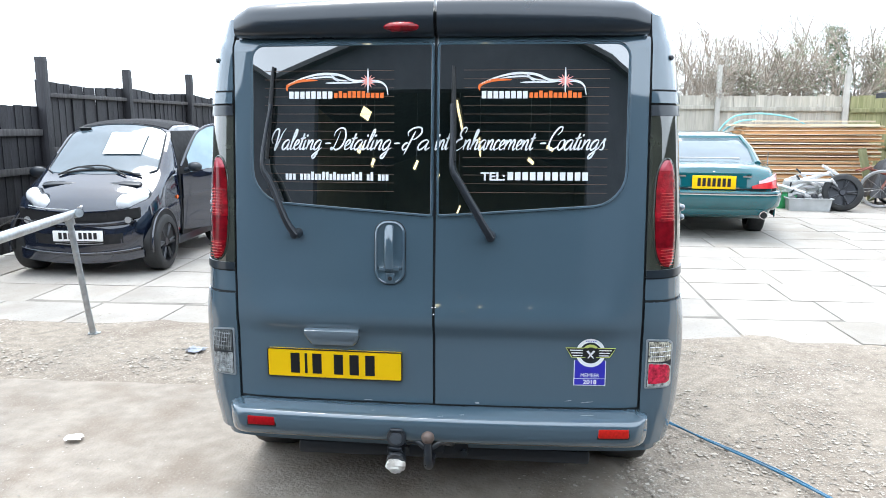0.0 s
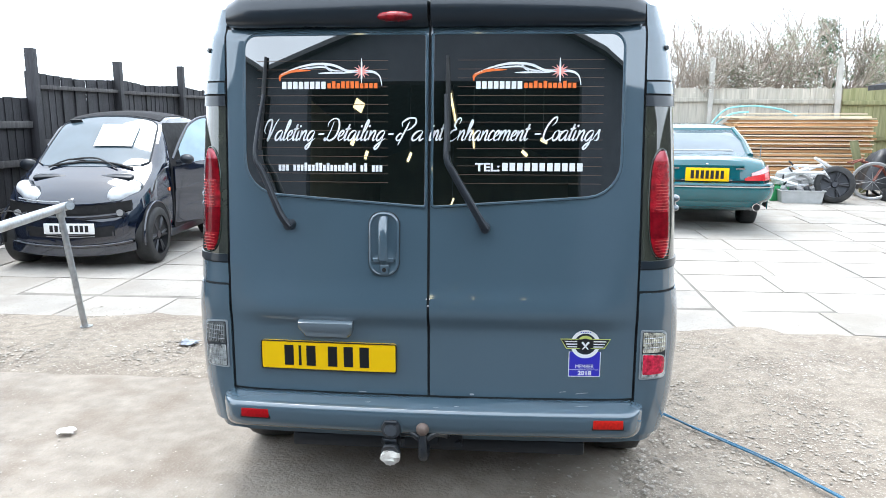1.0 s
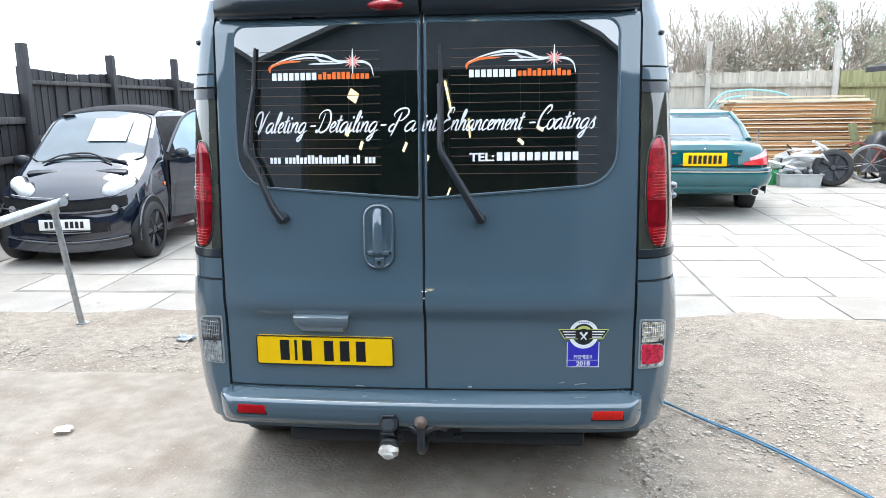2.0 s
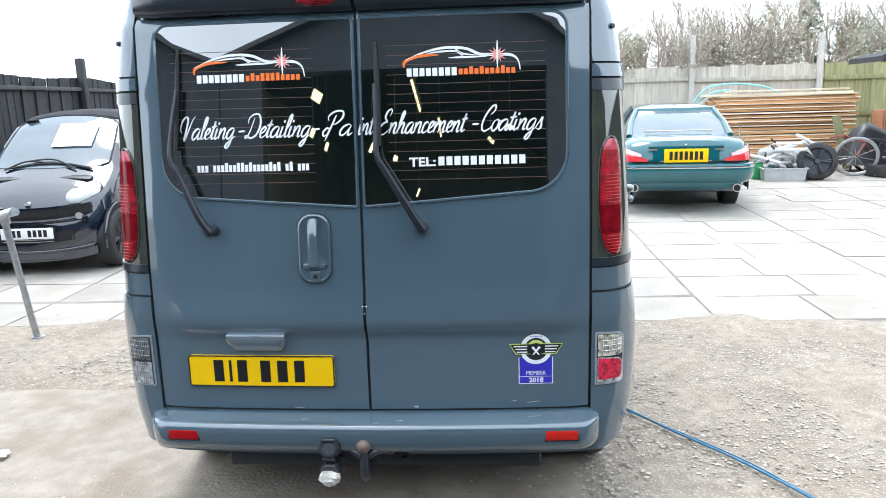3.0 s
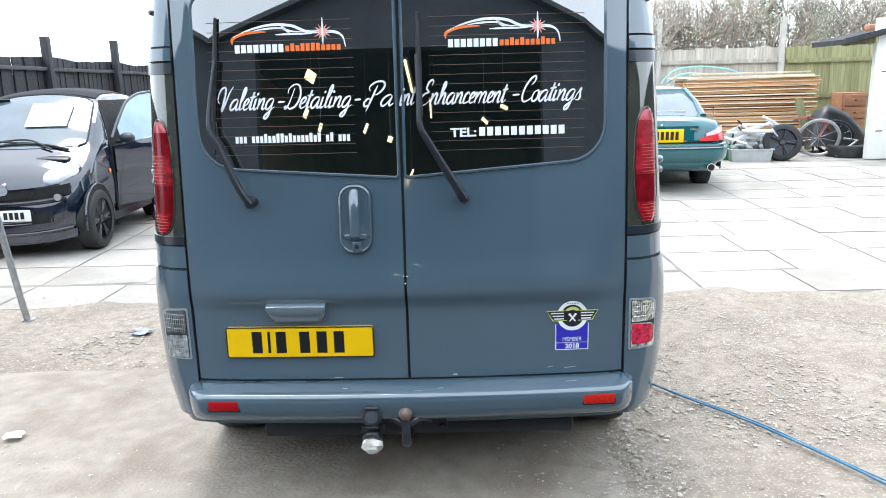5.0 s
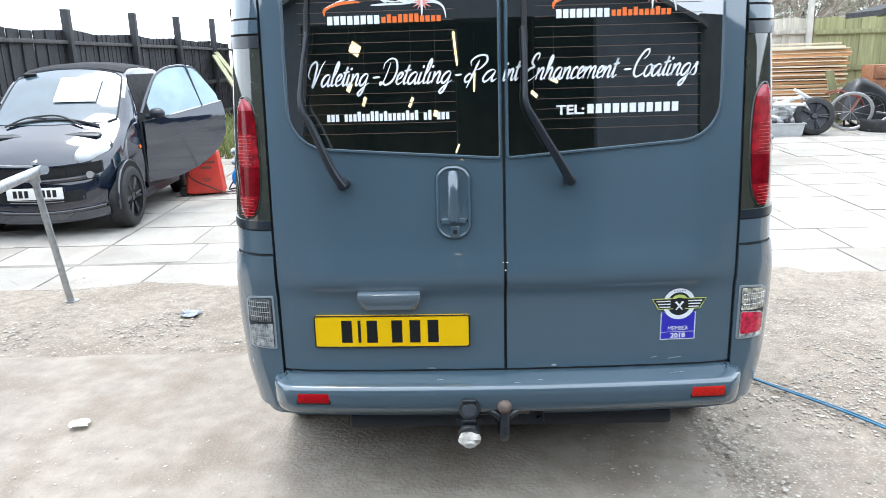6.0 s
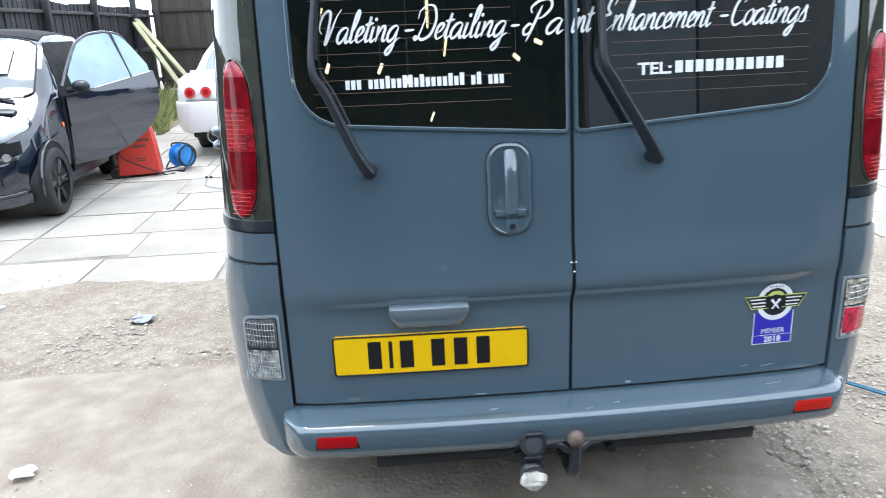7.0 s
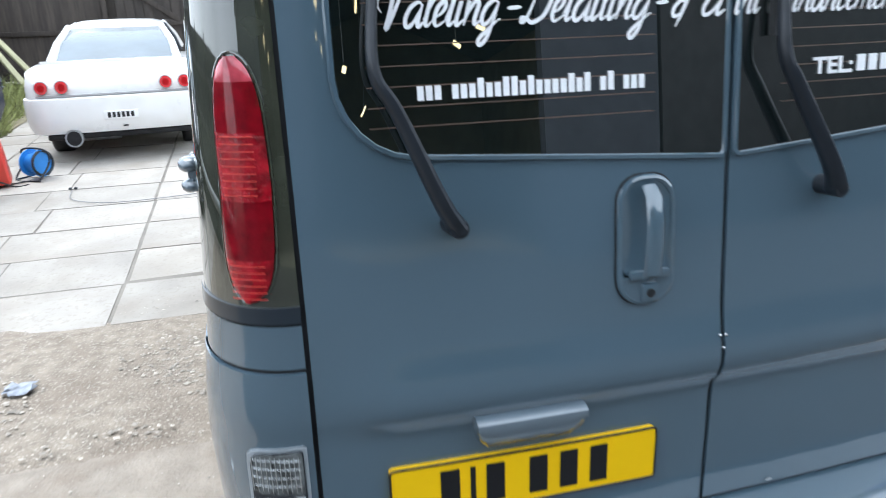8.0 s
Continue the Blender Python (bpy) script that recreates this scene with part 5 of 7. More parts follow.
def city_side(y, z):
    """Half width of the small car at a height."""
    zt, zs, w, wr = curve(y, CITY_TOP, 0.012), lerp(y, CITY_SHOULDER), lerp(y, CITY_HALF), lerp(y, CITY_ROOF)
    if z <= zs:
        return w
    zr = zt - min(0.075, (zt - zs) * 0.45)
    t = min(1.0, (z - zs) / max(0.01, zr - zs))
    return w * 0.975 + (wr - w * 0.975) * t + 0.02 * math.sin(math.pi * t)


def city_ring(y):
    zs, w, wr, z0 = lerp(y, CITY_SHOULDER), lerp(y, CITY_HALF), lerp(y, CITY_ROOF), lerp(y, CITY_SILL)
    half = [(0, z0), (w * 0.80, z0), (w * 0.94, z0 + 0.03), (w * 0.99, z0 + (zs - z0) * 0.22), (w, z0 + (zs - z0) * 0.5), (w * 0.995, z0 + (zs - z0) * 0.8), (w * 0.975, zs)]
    zr = city_surface(wr, y)
    for t in (0.25, 0.5, 0.75):
        z = zs + (zr - zs) * t
        half.append((city_side(y, z), z))
    half += [(wr * k, city_surface(wr * k, y)) for k in (1.0, 0.93, 0.84, 0.7, 0.45, 0.2, 0.0)]
    return [Vector((x, y, z)) for x, z in half] + [Vector((-x, y, z)) for x, z in half[-2:0:-1]]


def build_small_car():
    car = thing("small_car", pose(-4.385, 8.02, gz(7.4), 0, 0, 184), "black two-seat city car with its driver's door open", "car")
    ys = [-1.23 + 0.045 * k for k in range(54)] + [1.20, 1.22, 1.235, 1.25, 1.26, 1.265]
    part("body", loft(B(), [city_ring(y) for y in ys]), BLACK_PAINT, car)

    def screen(u, v):
        y = 0.790 - 0.635 * v
        cut = 0.07 * max(0.0, (abs(2 * v - 1) - 0.80) / 0.20) ** 2
        x = (lerp(y, CITY_ROOF) - 0.045 - cut) * (2 * u - 1)
        y -= 0.085 * (1 - v) * (x / 0.6) ** 2 - 0.03 * v * (x / 0.6) ** 2
        return Vector((x, y, city_surface(x, y) + 0.007))
    part("glass", sheet(B(), screen, 20, 16, (0, 0, -0.012)), PALE_GLASS, car, "windscreen reflecting the pale sky")
    part("screen_seal", tube(B(), [screen(u, 1.0) for u in (k / 20 for k in range(21))], 0.010, 6), BLACK_PLASTIC, car)
    for u in (0.0, 1.0):
        part("screen_seal", tube(B(), [screen(u, v) for v in (k / 16 for k in range(17))], 0.009, 6), BLACK_PLASTIC, car)
    def hood_top(u, v):
        y = 0.135 - 1.18 * v
        x = (lerp(y, CITY_ROOF) + 0.012) * (2 * u - 1)
        return Vector((x, y, city_surface(x, y) + 0.009 - 0.03 * max(0.0, abs(2 * u - 1) - 0.92) / 0.08))
    part("soft_top", sheet(B(), hood_top, 18, 18, (0, 0, -0.012)), SOFT_TOP, car, "matt black folding fabric roof")
    part("side_glass", sheet(B(), lambda u, v: Vector((city_side(0.30 - 0.9 * u, 1.02 + 0.36 * v) + 0.006, 0.30 - 0.9 * u - 0.40 * v * (1 - u), 1.02 + 0.36 * v)), 10, 6, (-0.01, 0, 0)), CAR_GLASS, car)
    # windscreen furniture
    def ws(x, t):
        y = 0.795 - 0.625 * t - 0.085 * (1 - t) * (x / 0.6) ** 2
        return Vector((x, y, city_surface(x, y) + 0.004))
    up = Vector((0, 0.575, 0.82)) * 0.012
    for x0, x1, t0, t1, lift in ((-0.36, 0.04, 0.36, 0.78, 1.6),):
        note = sheet(B(), lambda u, v: ws(x0 + (x1 - x0) * u, t0 + (t1 - t0) * v) + up * lift, 8, 6, -up * 0.2)
        part("windscreen_notice", note, PAPER, car, "white paper notice on the windscreen", smooth=False)
    part("sun_label", box(B(), ws(0.38, 0.92) + up, (0.13, 0.01, 0.05), 0.0, Matrix.Rotation(-0.6, 4, "X")), PLATE_BLACK, car)
    for x0, x1, t1 in ((0.42, 0.05, 0.10), (-0.30, 0.18, 0.13)):
        bm = tube(B(), smooth_path([ws(x0, -0.06) + up, ws((x0 + x1) / 2, t1) + up * 2, ws(x1, t1 * 0.9) + up * 2], 6), 0.009, 6)
        part("wiper", bm, RUBBER, car)
    bm = tube(B(), smooth_path([ws(-0.46, -0.08) + up, ws(-0.2, 0.06) + up, ws(0.1, 0.08) + up, ws(0.40, -0.02) + up], 5), 0.011, 6)
    part("scuttle", bm, RUBBER, car)
    for s in (-1, 1):
        # air vent with slats
        vent = part("air_vent", box(B(), (s * 0.33, 0.905, 0.886), (0.36, 0.075, 0.03), 0.012, Matrix.Rotation(-0.38, 4, "X") @ Matrix.Rotation(s * 0.13, 4, "Z")), BLACK_PLASTIC, car)
        for k in range(5):
            part("slat", box(B(), (s * 0.33, 0.877 + 0.014 * k, 0.907 - 0.0062 * k), (0.32, 0.005, 0.006)), GREY_TRIM, vent, smooth=False)
        # peanut headlamp, set in a dark surround
        path = smooth_path([(s * 0.335, 1.115, 0.700), (s * 0.375, 1.118, 0.704), (s * 0.425, 1.105, 0.715), (s * 0.485, 1.072, 0.738), (s * 0.540, 1.025, 0.768), (s * 0.575, 0.985, 0.788), (s * 0.592, 0.955, 0.798)], 4)
        fat = [(0, 0.014), (0.12, 0.066), (0.30, 0.093), (0.52, 0.078), (0.74, 0.088), (0.90, 0.062), (1, 0.014)]
        nn = len(path) - 1
        hl = part("headlamp", tube(B(), path, [curve(i / nn, fat, 0.02) for i in range(nn + 1)], 16), HEADLAMP, car, "clear peanut-shaped headlamp")
        part("lamp_surround", tube(B(), [p + Vector((0, -0.022, -0.006)) for p in path], [curve(i / nn, fat, 0.02) * 1.12 for i in range(nn + 1)], 16), BLACK_PLASTIC, hl)
        part("lamp_bowl", ball(B(), (s * 0.418, 1.172, 0.716), 0.034, (1, 0.5, 1), 14, 8), ALLOY, hl)
        part("lamp_bowl", ball(B(), (s * 0.545, 1.078, 0.772), 0.026, (0.8, 0.8, 1), 14, 8), ALLOY, hl)
        part("fog_lamp", cyl(B(), (s * 0.50, 1.20, 0.560), (s * 0.505, 1.275, 0.558), 0.032, seg=16), GREY_TRIM, car)
        # wheel and arch
        for y in (0.90, -0.91):
            bm = arch(car, s * 0.722, y, 0.30, 0.335, s)
            part("arch_lip", bm, BLACK_PAINT, car)
            wheel(car, (s * 0.653, y, 0.288), 0.288, 0.185, s, DARK_RIM, 6, 0.70)
        part("sill", box(B(), (s * 0.70, 0.0, 0.25), (0.06, 1.15, 0.09), 0.02), BLACK_PLASTIC, car)
    part("badge", cyl(B(), (0, 1.17, 0.668), (0, 1.215, 0.660), 0.028, seg=18), CHROME, car)
    # grille band, intake, lip, splitter
    def front_band(z0, z1, w, off, m, name, curl=0.25, n=16, parent=None):
        def f(u, v):
            x = w * (2 * u - 1)
            y = lerp(abs(x), [(0, 1.268), (0.40, 1.262), (0.553, 1.240), (0.653, 1.18), (0.703, 1.05)]) + off
            return Vector((x, y, z0 + (z1 - z0) * v + 0.055 * (abs(x) / 0.6) ** 2))
        return part(name, sheet(B(), f, n, 3, (0, -0.04, 0)), m, parent or car)
    gr = front_band(0.525, 0.625, 0.60, 0.012, DARK_CABIN, "grille")
    front_band(0.545, 0.60, 0.30, 0.018, DARK_CABIN, "grille_mesh", parent=gr)
    front_band(0.628, 0.640, 0.52, 0.018, BLACK_PAINT, "grille_trim")
    front_band(0.508, 0.524, 0.50, 0.026, HIGHLIGHT_LIP, "grille_lip")
    front_band(0.490, 0.506, 0.56, 0.020, BLACK_PAINT, "bumper_lip")
    # grey strip drawn as the highlight along the black splitter edge
    front_band(0.222, 0.230, 0.60, 0.026, HIGHLIGHT_LIP, "splitter_trim")
    front_band(0.30, 0.40, 0.44, 0.006, DARK_CABIN, "lower_intake")
    for k in range(4):
        front_band(0.31 + 0.022 * k, 0.316 + 0.022 * k, 0.24, 0.011, GREY_TRIM, "intake_slat")
    front_band(0.205, 0.221, 0.60, 0.020, BLACK_PAINT, "splitter_edge")
    front_band(0.12, 0.20, 0.62, 0.012, BLACK_PAINT, "splitter")
    plate(car, 0.0, 1.285, 0.400, 0.50, 0.105, PAPER, 1, 8)
    # mirror on the far side
    part("mirror", ball(B(), (0.80, 0.50, 0.98), 0.10, (0.95, 0.55, 0.62), 14, 10), BLACK_PLASTIC, car)
    # dark door opening
    def hole(u, v):
        z = 0.28 + 1.14 * v
        y = 0.44 - 0.22 * max(0.0, v - 0.56) / 0.44 - (1.04 - 0.22 * max(0.0, v - 0.56) / 0.44) * u
        return Vector((-city_side(y, z) - 0.006, y, z))
    part("door_opening", sheet(B(), hole, 10, 14, (0.012, 0, 0)), DARK_CABIN, car)
    # open door
    door = new("door")
    door.parent = car
    door.matrix_basis = pose(-0.718, 0.40, 0, 0, 0, -37)
    L = 1.02
    bot = lambda u: lerp(u, [(0, 0.34), (0.35, 0.35), (0.6, 0.42), (0.8, 0.52), (0.93, 0.63), (1, 0.76)])
    belt = lambda u: 0.955 + 0.15 * u
    crease = lambda u: 0.70 + 0.20 * u
    top = lambda u: curve(u, [(0, 1.00), (0.12, 1.18), (0.30, 1.40), (0.45, 1.475), (0.62, 1.495), (0.80, 1.475), (0.92, 1.28), (1.0, 1.12)])
    bow = lambda u, z: -0.035 * math.sin(math.pi * min(1, max(0, (z - 0.3) / 1.3)))

    def skin(lo, hi, off, m, name, th=0.05, nu=18, nv=6, u0=0.0, u1=1.0):
        def f(u, v):
            u = u0 + (u1 - u0) * u
            z = lo(u) + (hi(u) - lo(u)) * v
            lean = 0.17 * max(0.0, z - 0.98) / 0.5
            return Vector((bow(u, z) + lean - off, -L * u, z))
        return part(name, sheet(B(), f, nu, nv, (th, 0, 0)), m, door)
    skin(bot, crease, 0.0, BLACK_PAINT, "lower_panel")
    skin(lambda u: crease(u) + 0.004, lambda u: belt(u), 0.010, BLACK_PAINT, "upper_panel", 0.06)
    skin(lambda u: crease(u) - 0.012, lambda u: crease(u) + 0.010, 0.016, BLACK_PAINT, "waist_line", 0.02)
    skin(lambda u: belt(u) + 0.004, lambda u: top(u) - 0.012, 0.0, DOOR_GLASS, "door_glass", 0.006, 18, 6, 0.10, 0.97)
    bm = tube(B(), [Vector((0.17 * max(0.0, top(u) - 0.98) / 0.5, -L * u, top(u))) for u in (0.02 + 0.96 * k / 24 for k in range(25))], 0.014, 6)
    part("window_frame", bm, BLACK_PAINT, door)
    part("quarter_bar", tube(B(), [Vector((0.0, -L * 0.74, belt(0.74))), Vector((0.15, -L * 0.70, top(0.70)))], 0.010, 6), BLACK_PLASTIC, door)
    part("door_edge", tube(B(), [Vector((0.02, -L, 0.86)), Vector((0.01, -L * 1.005, 0.98)), Vector((0.03, -L, 1.10))], 0.03, 8), BLACK_PLASTIC, door)
    part("pull", box(B(), (-0.02, -L * 0.88, 0.925), (0.04, 0.15, 0.05), 0.012), BLACK_PLASTIC, door)
    part("mirror", ball(B(), (-0.13, -0.10, 1.035), 0.105, (0.95, 0.6, 0.52), 16, 10), BLACK_PLASTIC, door)
    part("mirror_arm", tube(B(), [(0.0, -0.06, 1.0), (-0.08, -0.09, 1.01)], 0.025, 8), BLACK_PLASTIC, door)
    part("reflector_button", ball(B(), (-0.722, 0.53, 0.72), 0.022, (0.4, 1, 1)), AMBER, car)


def sedan(name, m, L, W, rows, low, high, roof_z, paint, glass, label, wheels, rim, r_wheel):
    car = thing(name, m, label, "car")
    part("body", loft(B(), [body_ring(*r) for r in rows]), paint, car)
    car_cabin(car, low, high, roof_z, glass, paint)
    for y in wheels:
        for s in (-1, 1):
            part("arch_lip", arch(car, s * (W / 2 - 0.004), y, r_wheel + 0.02, r_wheel + 0.055, s), paint, car)
            wheel(car, (s * (W / 2 - 0.20), y, r_wheel), r_wheel, 0.215, s, rim, 5, 0.68)
    return car


def rear_patch(car, x0, x1, z0, z1, yb, off, m, name, lab="", curl=0.06, half=0.9, parent=None, nu=8, slope=0.0):
    """A patch on a car's tail, whose plan bows forward at the sides."""
    def f(u, v):
        x = x0 + (x1 - x0) * u
        z = z0 + (z1 - z0) * v
        return Vector((x, yb + curl * (abs(x) / half) ** 2.5 + slope * (z - z0) - off, z))
    return part(name, sheet(B(), f, nu, 4, (0, 0.03, 0)), m, parent or car, lab)


def wrap_bumper(car, hw, yb, rc, prof, m, name="bumper", bow=0.03, back=0.55, parent=None, lab=""):
    """A bumper round a car's tail: half width hw, corner radius rc; prof: (outward, height) of its section."""
    path = [(-hw, yb + back)] + [(-hw + rc * (1 - math.cos(a)), yb + rc * (1 - math.sin(a))) for a in (radians(9 * k) for k in range(11))]
    path += [(-hw + rc + (hw - rc) * k / 5, yb) for k in range(1, 5)]
    path = path + [(0.0, yb)] + [(-x, y) for x, y in path[::-1]]
    path = [(x, y + bow * (x / hw) ** 2 - bow) for x, y in path]
    rings = []
    for k, (x, y) in enumerate(path):
        a, b = path[max(0, k - 1)], path[min(len(path) - 1, k + 1)]
        dx, dy = b[0] - a[0], b[1] - a[1]
        q = math.hypot(dx, dy)
        rings.append([Vector((x + dy / q * o, y - dx / q * o, z)) for o, z in prof])
    return part(name, loft(B(), rings), m, parent or car, lab)


def build_saloon():
    L = 5.0
    rows = [(-2.50, 0.62, 0.42, 0.66, 0.70), (-2.47, 0.70, 0.38, 0.78, 0.86), (-2.40, 0.735, 0.34, 0.87, 0.955), (-2.25, 0.77, 0.30, 0.915, 0.99), (-1.9, 0.83, 0.24, 0.91, 0.985), (-1.4, 0.88, 0.22, 0.925, 1.0), (-0.6, 0.9, 0.2, 0.90, 0.97),
            (0.6, 0.9, 0.2, 0.87, 0.93), (1.3, 0.89, 0.2, 0.83, 0.90), (1.9, 0.86, 0.22, 0.76, 0.84), (2.3, 0.80, 0.25, 0.68, 0.76), (2.5, 0.68, 0.32, 0.58, 0.62)]
    car = sedan("saloon_car", pose(2.83, 11.80, gz(10.4), 1.4, 0, -8) @ Matrix.Diagonal((0.97, 1, 1, 1)), L, 1.80, rows, (0.945, -1.72, 1.05, 0.66, 0.74), (1.275, -0.98, 0.28, 0.53, 0.55), 1.345, TEAL_PAINT, PALE_GLASS,
                "dark teal saloon car with yellow rear number plate", (-1.42, 1.45), ALLOY, 0.325)
    yb = -2.49
    bump = wrap_bumper(car, 0.80, yb, 0.22, [(-0.05, 0.685), (0.02, 0.685), (0.05, 0.672), (0.062, 0.64), (0.058, 0.56), (0.035, 0.48), (-0.01, 0.44), (-0.05, 0.44)], TEAL_PAINT)
    wrap_bumper(car, 0.80, yb, 0.22, [(0.04, 0.650), (0.0665, 0.650), (0.068, 0.638), (0.0665, 0.626), (0.04, 0.626)], CHROME, "bumper_trim", parent=bump)
    wrap_bumper(car, 0.78, yb + 0.02, 0.22, [(-0.03, 0.705), (0.02, 0.705), (0.02, 0.68), (-0.03, 0.68)], DARK_CABIN, "bumper_gap", parent=bump)
    for x in (-0.36, 0.30):
        part("tow_stud", ball(B(), (x, yb - 0.052, 0.59), 0.014, u=10, v=6), CHROME, bump)
    for s in (-1, 1):
        def tail(u, v, off):
            x = 0.46 + 0.335 * u
            z = 0.712 + v * (0.045 + 0.125 * u ** 0.8)
            y = yb - 0.035 + 0.16 * max(0.0, (x - 0.60) / 0.19) ** 2.2 + 0.35 * max(0.0, z - 0.78)
            return Vector((s * x * (1 - 0.03 * v * u), y - off, z))
        lamp = part("tail_lamp", sheet(B(), lambda u, v: tail(u, v * 0.60, 0), 14, 6, (0, 0.08, 0)), LIGHT_RED, car, "red tail lamp with clear corner")
        part("lamp_lens", sheet(B(), lambda u, v: tail(0.25 + 0.75 * u, 0.62 + 0.38 * v, 0.0), 12, 4, (0, 0.08, 0)), PINK_LENS, lamp)
        pipe = part("exhaust", cyl(B(), (s * 0.62, yb + 0.3, 0.39), (s * 0.62, yb - 0.05, 0.385), 0.055, 0.050, 18), CHROME, car)
        part("pipe_mouth", cyl(B(), (s * 0.62, yb - 0.045, 0.385), (s * 0.62, yb - 0.053, 0.385), 0.041, seg=18), DARK_CABIN, pipe)
        part("boot_script", box(B(), (s * 0.40, yb - 0.02, 0.855), (0.11, 0.01, 0.02)), CHROME, car)
    rear_patch(car, -0.40, 0.40, 0.72, 0.87, yb, 0.018, TEAL_PAINT, "plate_recess", "", 0.05, 0.86, nu=8, slope=0.10)
    rear_patch(car, -0.45, 0.45, 0.872, 0.892, yb, 0.0, TEAL_PAINT, "boot_grip", "", 0.05, 0.86, nu=8)
    plate(car, 0, yb - 0.037, 0.780, 0.53, 0.165, YELLOW, -1, 7)
    rear_patch(car, -0.31, 0.31, 0.708, 0.718, yb, 0.03, CHROME, "plate_trim", "", 0.02, 0.86)
    part("aerial", tube(B(), [(0.72, -2.0, 0.95), (0.72, -2.0, 1.12)], 0.006, 6), CHROME, car)
    part("boot_key", ball(B(), (0, yb + 0.02, 0.905), 0.016, (1, 0.5, 0.7), 10, 6), CHROME, car)
    part("parcel_shelf", box(B(), (0, -1.45, 1.0), (0.9, 0.25, 0.05), 0.02), GREY_TRIM, car)


def build_coupe():
    L = 4.6
    rows = [(-2.30, 0.66, 0.42, 0.70, 0.74), (-2.285, 0.80, 0.35, 0.80, 0.85), (-2.22, 0.865, 0.30, 0.90, 0.955), (-2.05, 0.89, 0.27, 0.93, 0.99), (-1.7, 0.90, 0.25, 0.94, 0.99), (-1.0, 0.90, 0.22, 0.92, 0.98), (0.4, 0.90, 0.2, 0.86, 0.92),
            (1.2, 0.85, 0.2, 0.78, 0.86), (1.9, 0.82, 0.22, 0.68, 0.76), (2.2, 0.76, 0.26, 0.6, 0.66), (2.3, 0.6, 0.32, 0.5, 0.54)]
    car = sedan("coupe", pose(-2.48, 11.75, gz(10.5), 1.4, 0, 4) @ Matrix.Diagonal((0.94, 1, 1, 1)), L, 1.80, rows, (0.955, -1.75, 1.0, 0.66, 0.72), (1.28, -0.92, 0.2, 0.52, 0.54), 1.345, WHITE_PAINT, PALE_GLASS,
                "white coupe with four round red tail lamps and wide exhaust", (-1.40, 1.35), DARK_RIM, 0.32)
    yb = -2.29
    bump = wrap_bumper(car, 0.875, yb, 0.20, [(-0.05, 0.685), (0.015, 0.685), (0.038, 0.672), (0.045, 0.63), (0.045, 0.50), (0.030, 0.40), (0.0, 0.335), (-0.05, 0.32)], WHITE_PAINT)
    wrap_bumper(car, 0.865, yb, 0.20, [(-0.03, 0.708), (0.012, 0.708), (0.016, 0.698), (0.012, 0.688), (-0.03, 0.688)], GREY_TRIM, "lamp_band", parent=bump)
    for s in (-1, 1):
        for x in (0.505, 0.695):
            y = yb - 0.02 + 0.03 * (x / 0.84) ** 2.5
            lp = part("tail_lamp", cyl(B(), (s * x, y + 0.05, 0.785), (s * x, y - 0.035, 0.785), 0.062, 0.058, 24), LIGHT_RED, car, "round red tail lamp")
            part("lamp_centre", cyl(B(), (s * x, y - 0.03, 0.785), (s * x, y - 0.039, 0.785), 0.036, 0.034, 18), RED_BRIGHT, lp)
            part("lamp_ring", ring_tube(B(), [Vector((s * x + 0.062 * math.cos(a), y - 0.03, 0.785 + 0.062 * math.sin(a))) for a in (2 * math.pi * k / 24 for k in range(24))], 0.005), GREY_TRIM, lp)
    # plate recess with bars
    plate(car, 0.02, yb - 0.075, 0.50, 0.34, 0.085, PAPER, -1, 6)
    rear_patch(car, -0.17, 0.21, 0.545, 0.556, yb, 0.055, DARK_CABIN, "plate_lamp_bar", "", 0.1, 0.84, bump)
    part("tow_cover", box(B(), (0.05, yb - 0.06, 0.385), (0.05, 0.01, 0.012)), DARK_CABIN, bump)
    pipe = part("exhaust", cyl(B(), (-0.47, yb + 0.5, 0.285), (-0.47, yb - 0.06, 0.29), 0.085, 0.088, 22), STEEL, car, "wide steel exhaust pipe")
    part("pipe_mouth", cyl(B(), (-0.47, yb - 0.05, 0.29), (-0.47, yb - 0.064, 0.29), 0.072, seg=22), DARK_CABIN, pipe)
    part("silencer", cyl(B(), (-0.05, yb + 0.35, 0.29), (-0.45, yb + 0.35, 0.29), 0.10, seg=16), STEEL, car)
    part("under_tray", box(B(), (0, yb + 0.25, 0.30), (1.45, 0.5, 0.06), 0.02), DARK_CABIN, car)
    rear_patch(car, -0.70, 0.70, 0.985, 1.015, yb, -0.12, WHITE_PAINT, "boot_lip", "", 0.14, 0.84, nu=16)
    part("screen_trim", box(B(), (0.0, -1.70, 0.985), (0.42, 0.012, 0.010)), BLACK_PLASTIC, car)


build_small_car()
build_saloon()
build_coupe()

# ---------------------------------------------------------------- things in the yard
BLUE_HOSE = mat("blue_hose", (0.035, 0.155, 0.27), 0.45, vary=0.15, scale=12, dirt=(0.25, 0.24, 0.22), dscale=10, damount=0.3)
TEAL_HOSE = mat("pale_teal_hose", (0.22, 0.52, 0.58), 0.5, vary=0.1)
RED_CAN = mat("red_plastic", (0.62, 0.045, 0.03), 0.45, vary=0.1, scale=6, dirt=(0.35, 0.08, 0.05), dscale=5, damount=0.3)
BLUE_PLASTIC = mat("blue_plastic", (0.03, 0.22, 0.60), 0.4, vary=0.12)
WHITE_FRAME = mat("white_tube_paint", (0.74, 0.74, 0.74), 0.4, vary=0.1)
GREEN_CRATE = mat("green_plastic", (0.05, 0.36, 0.13), 0.5, vary=0.15)
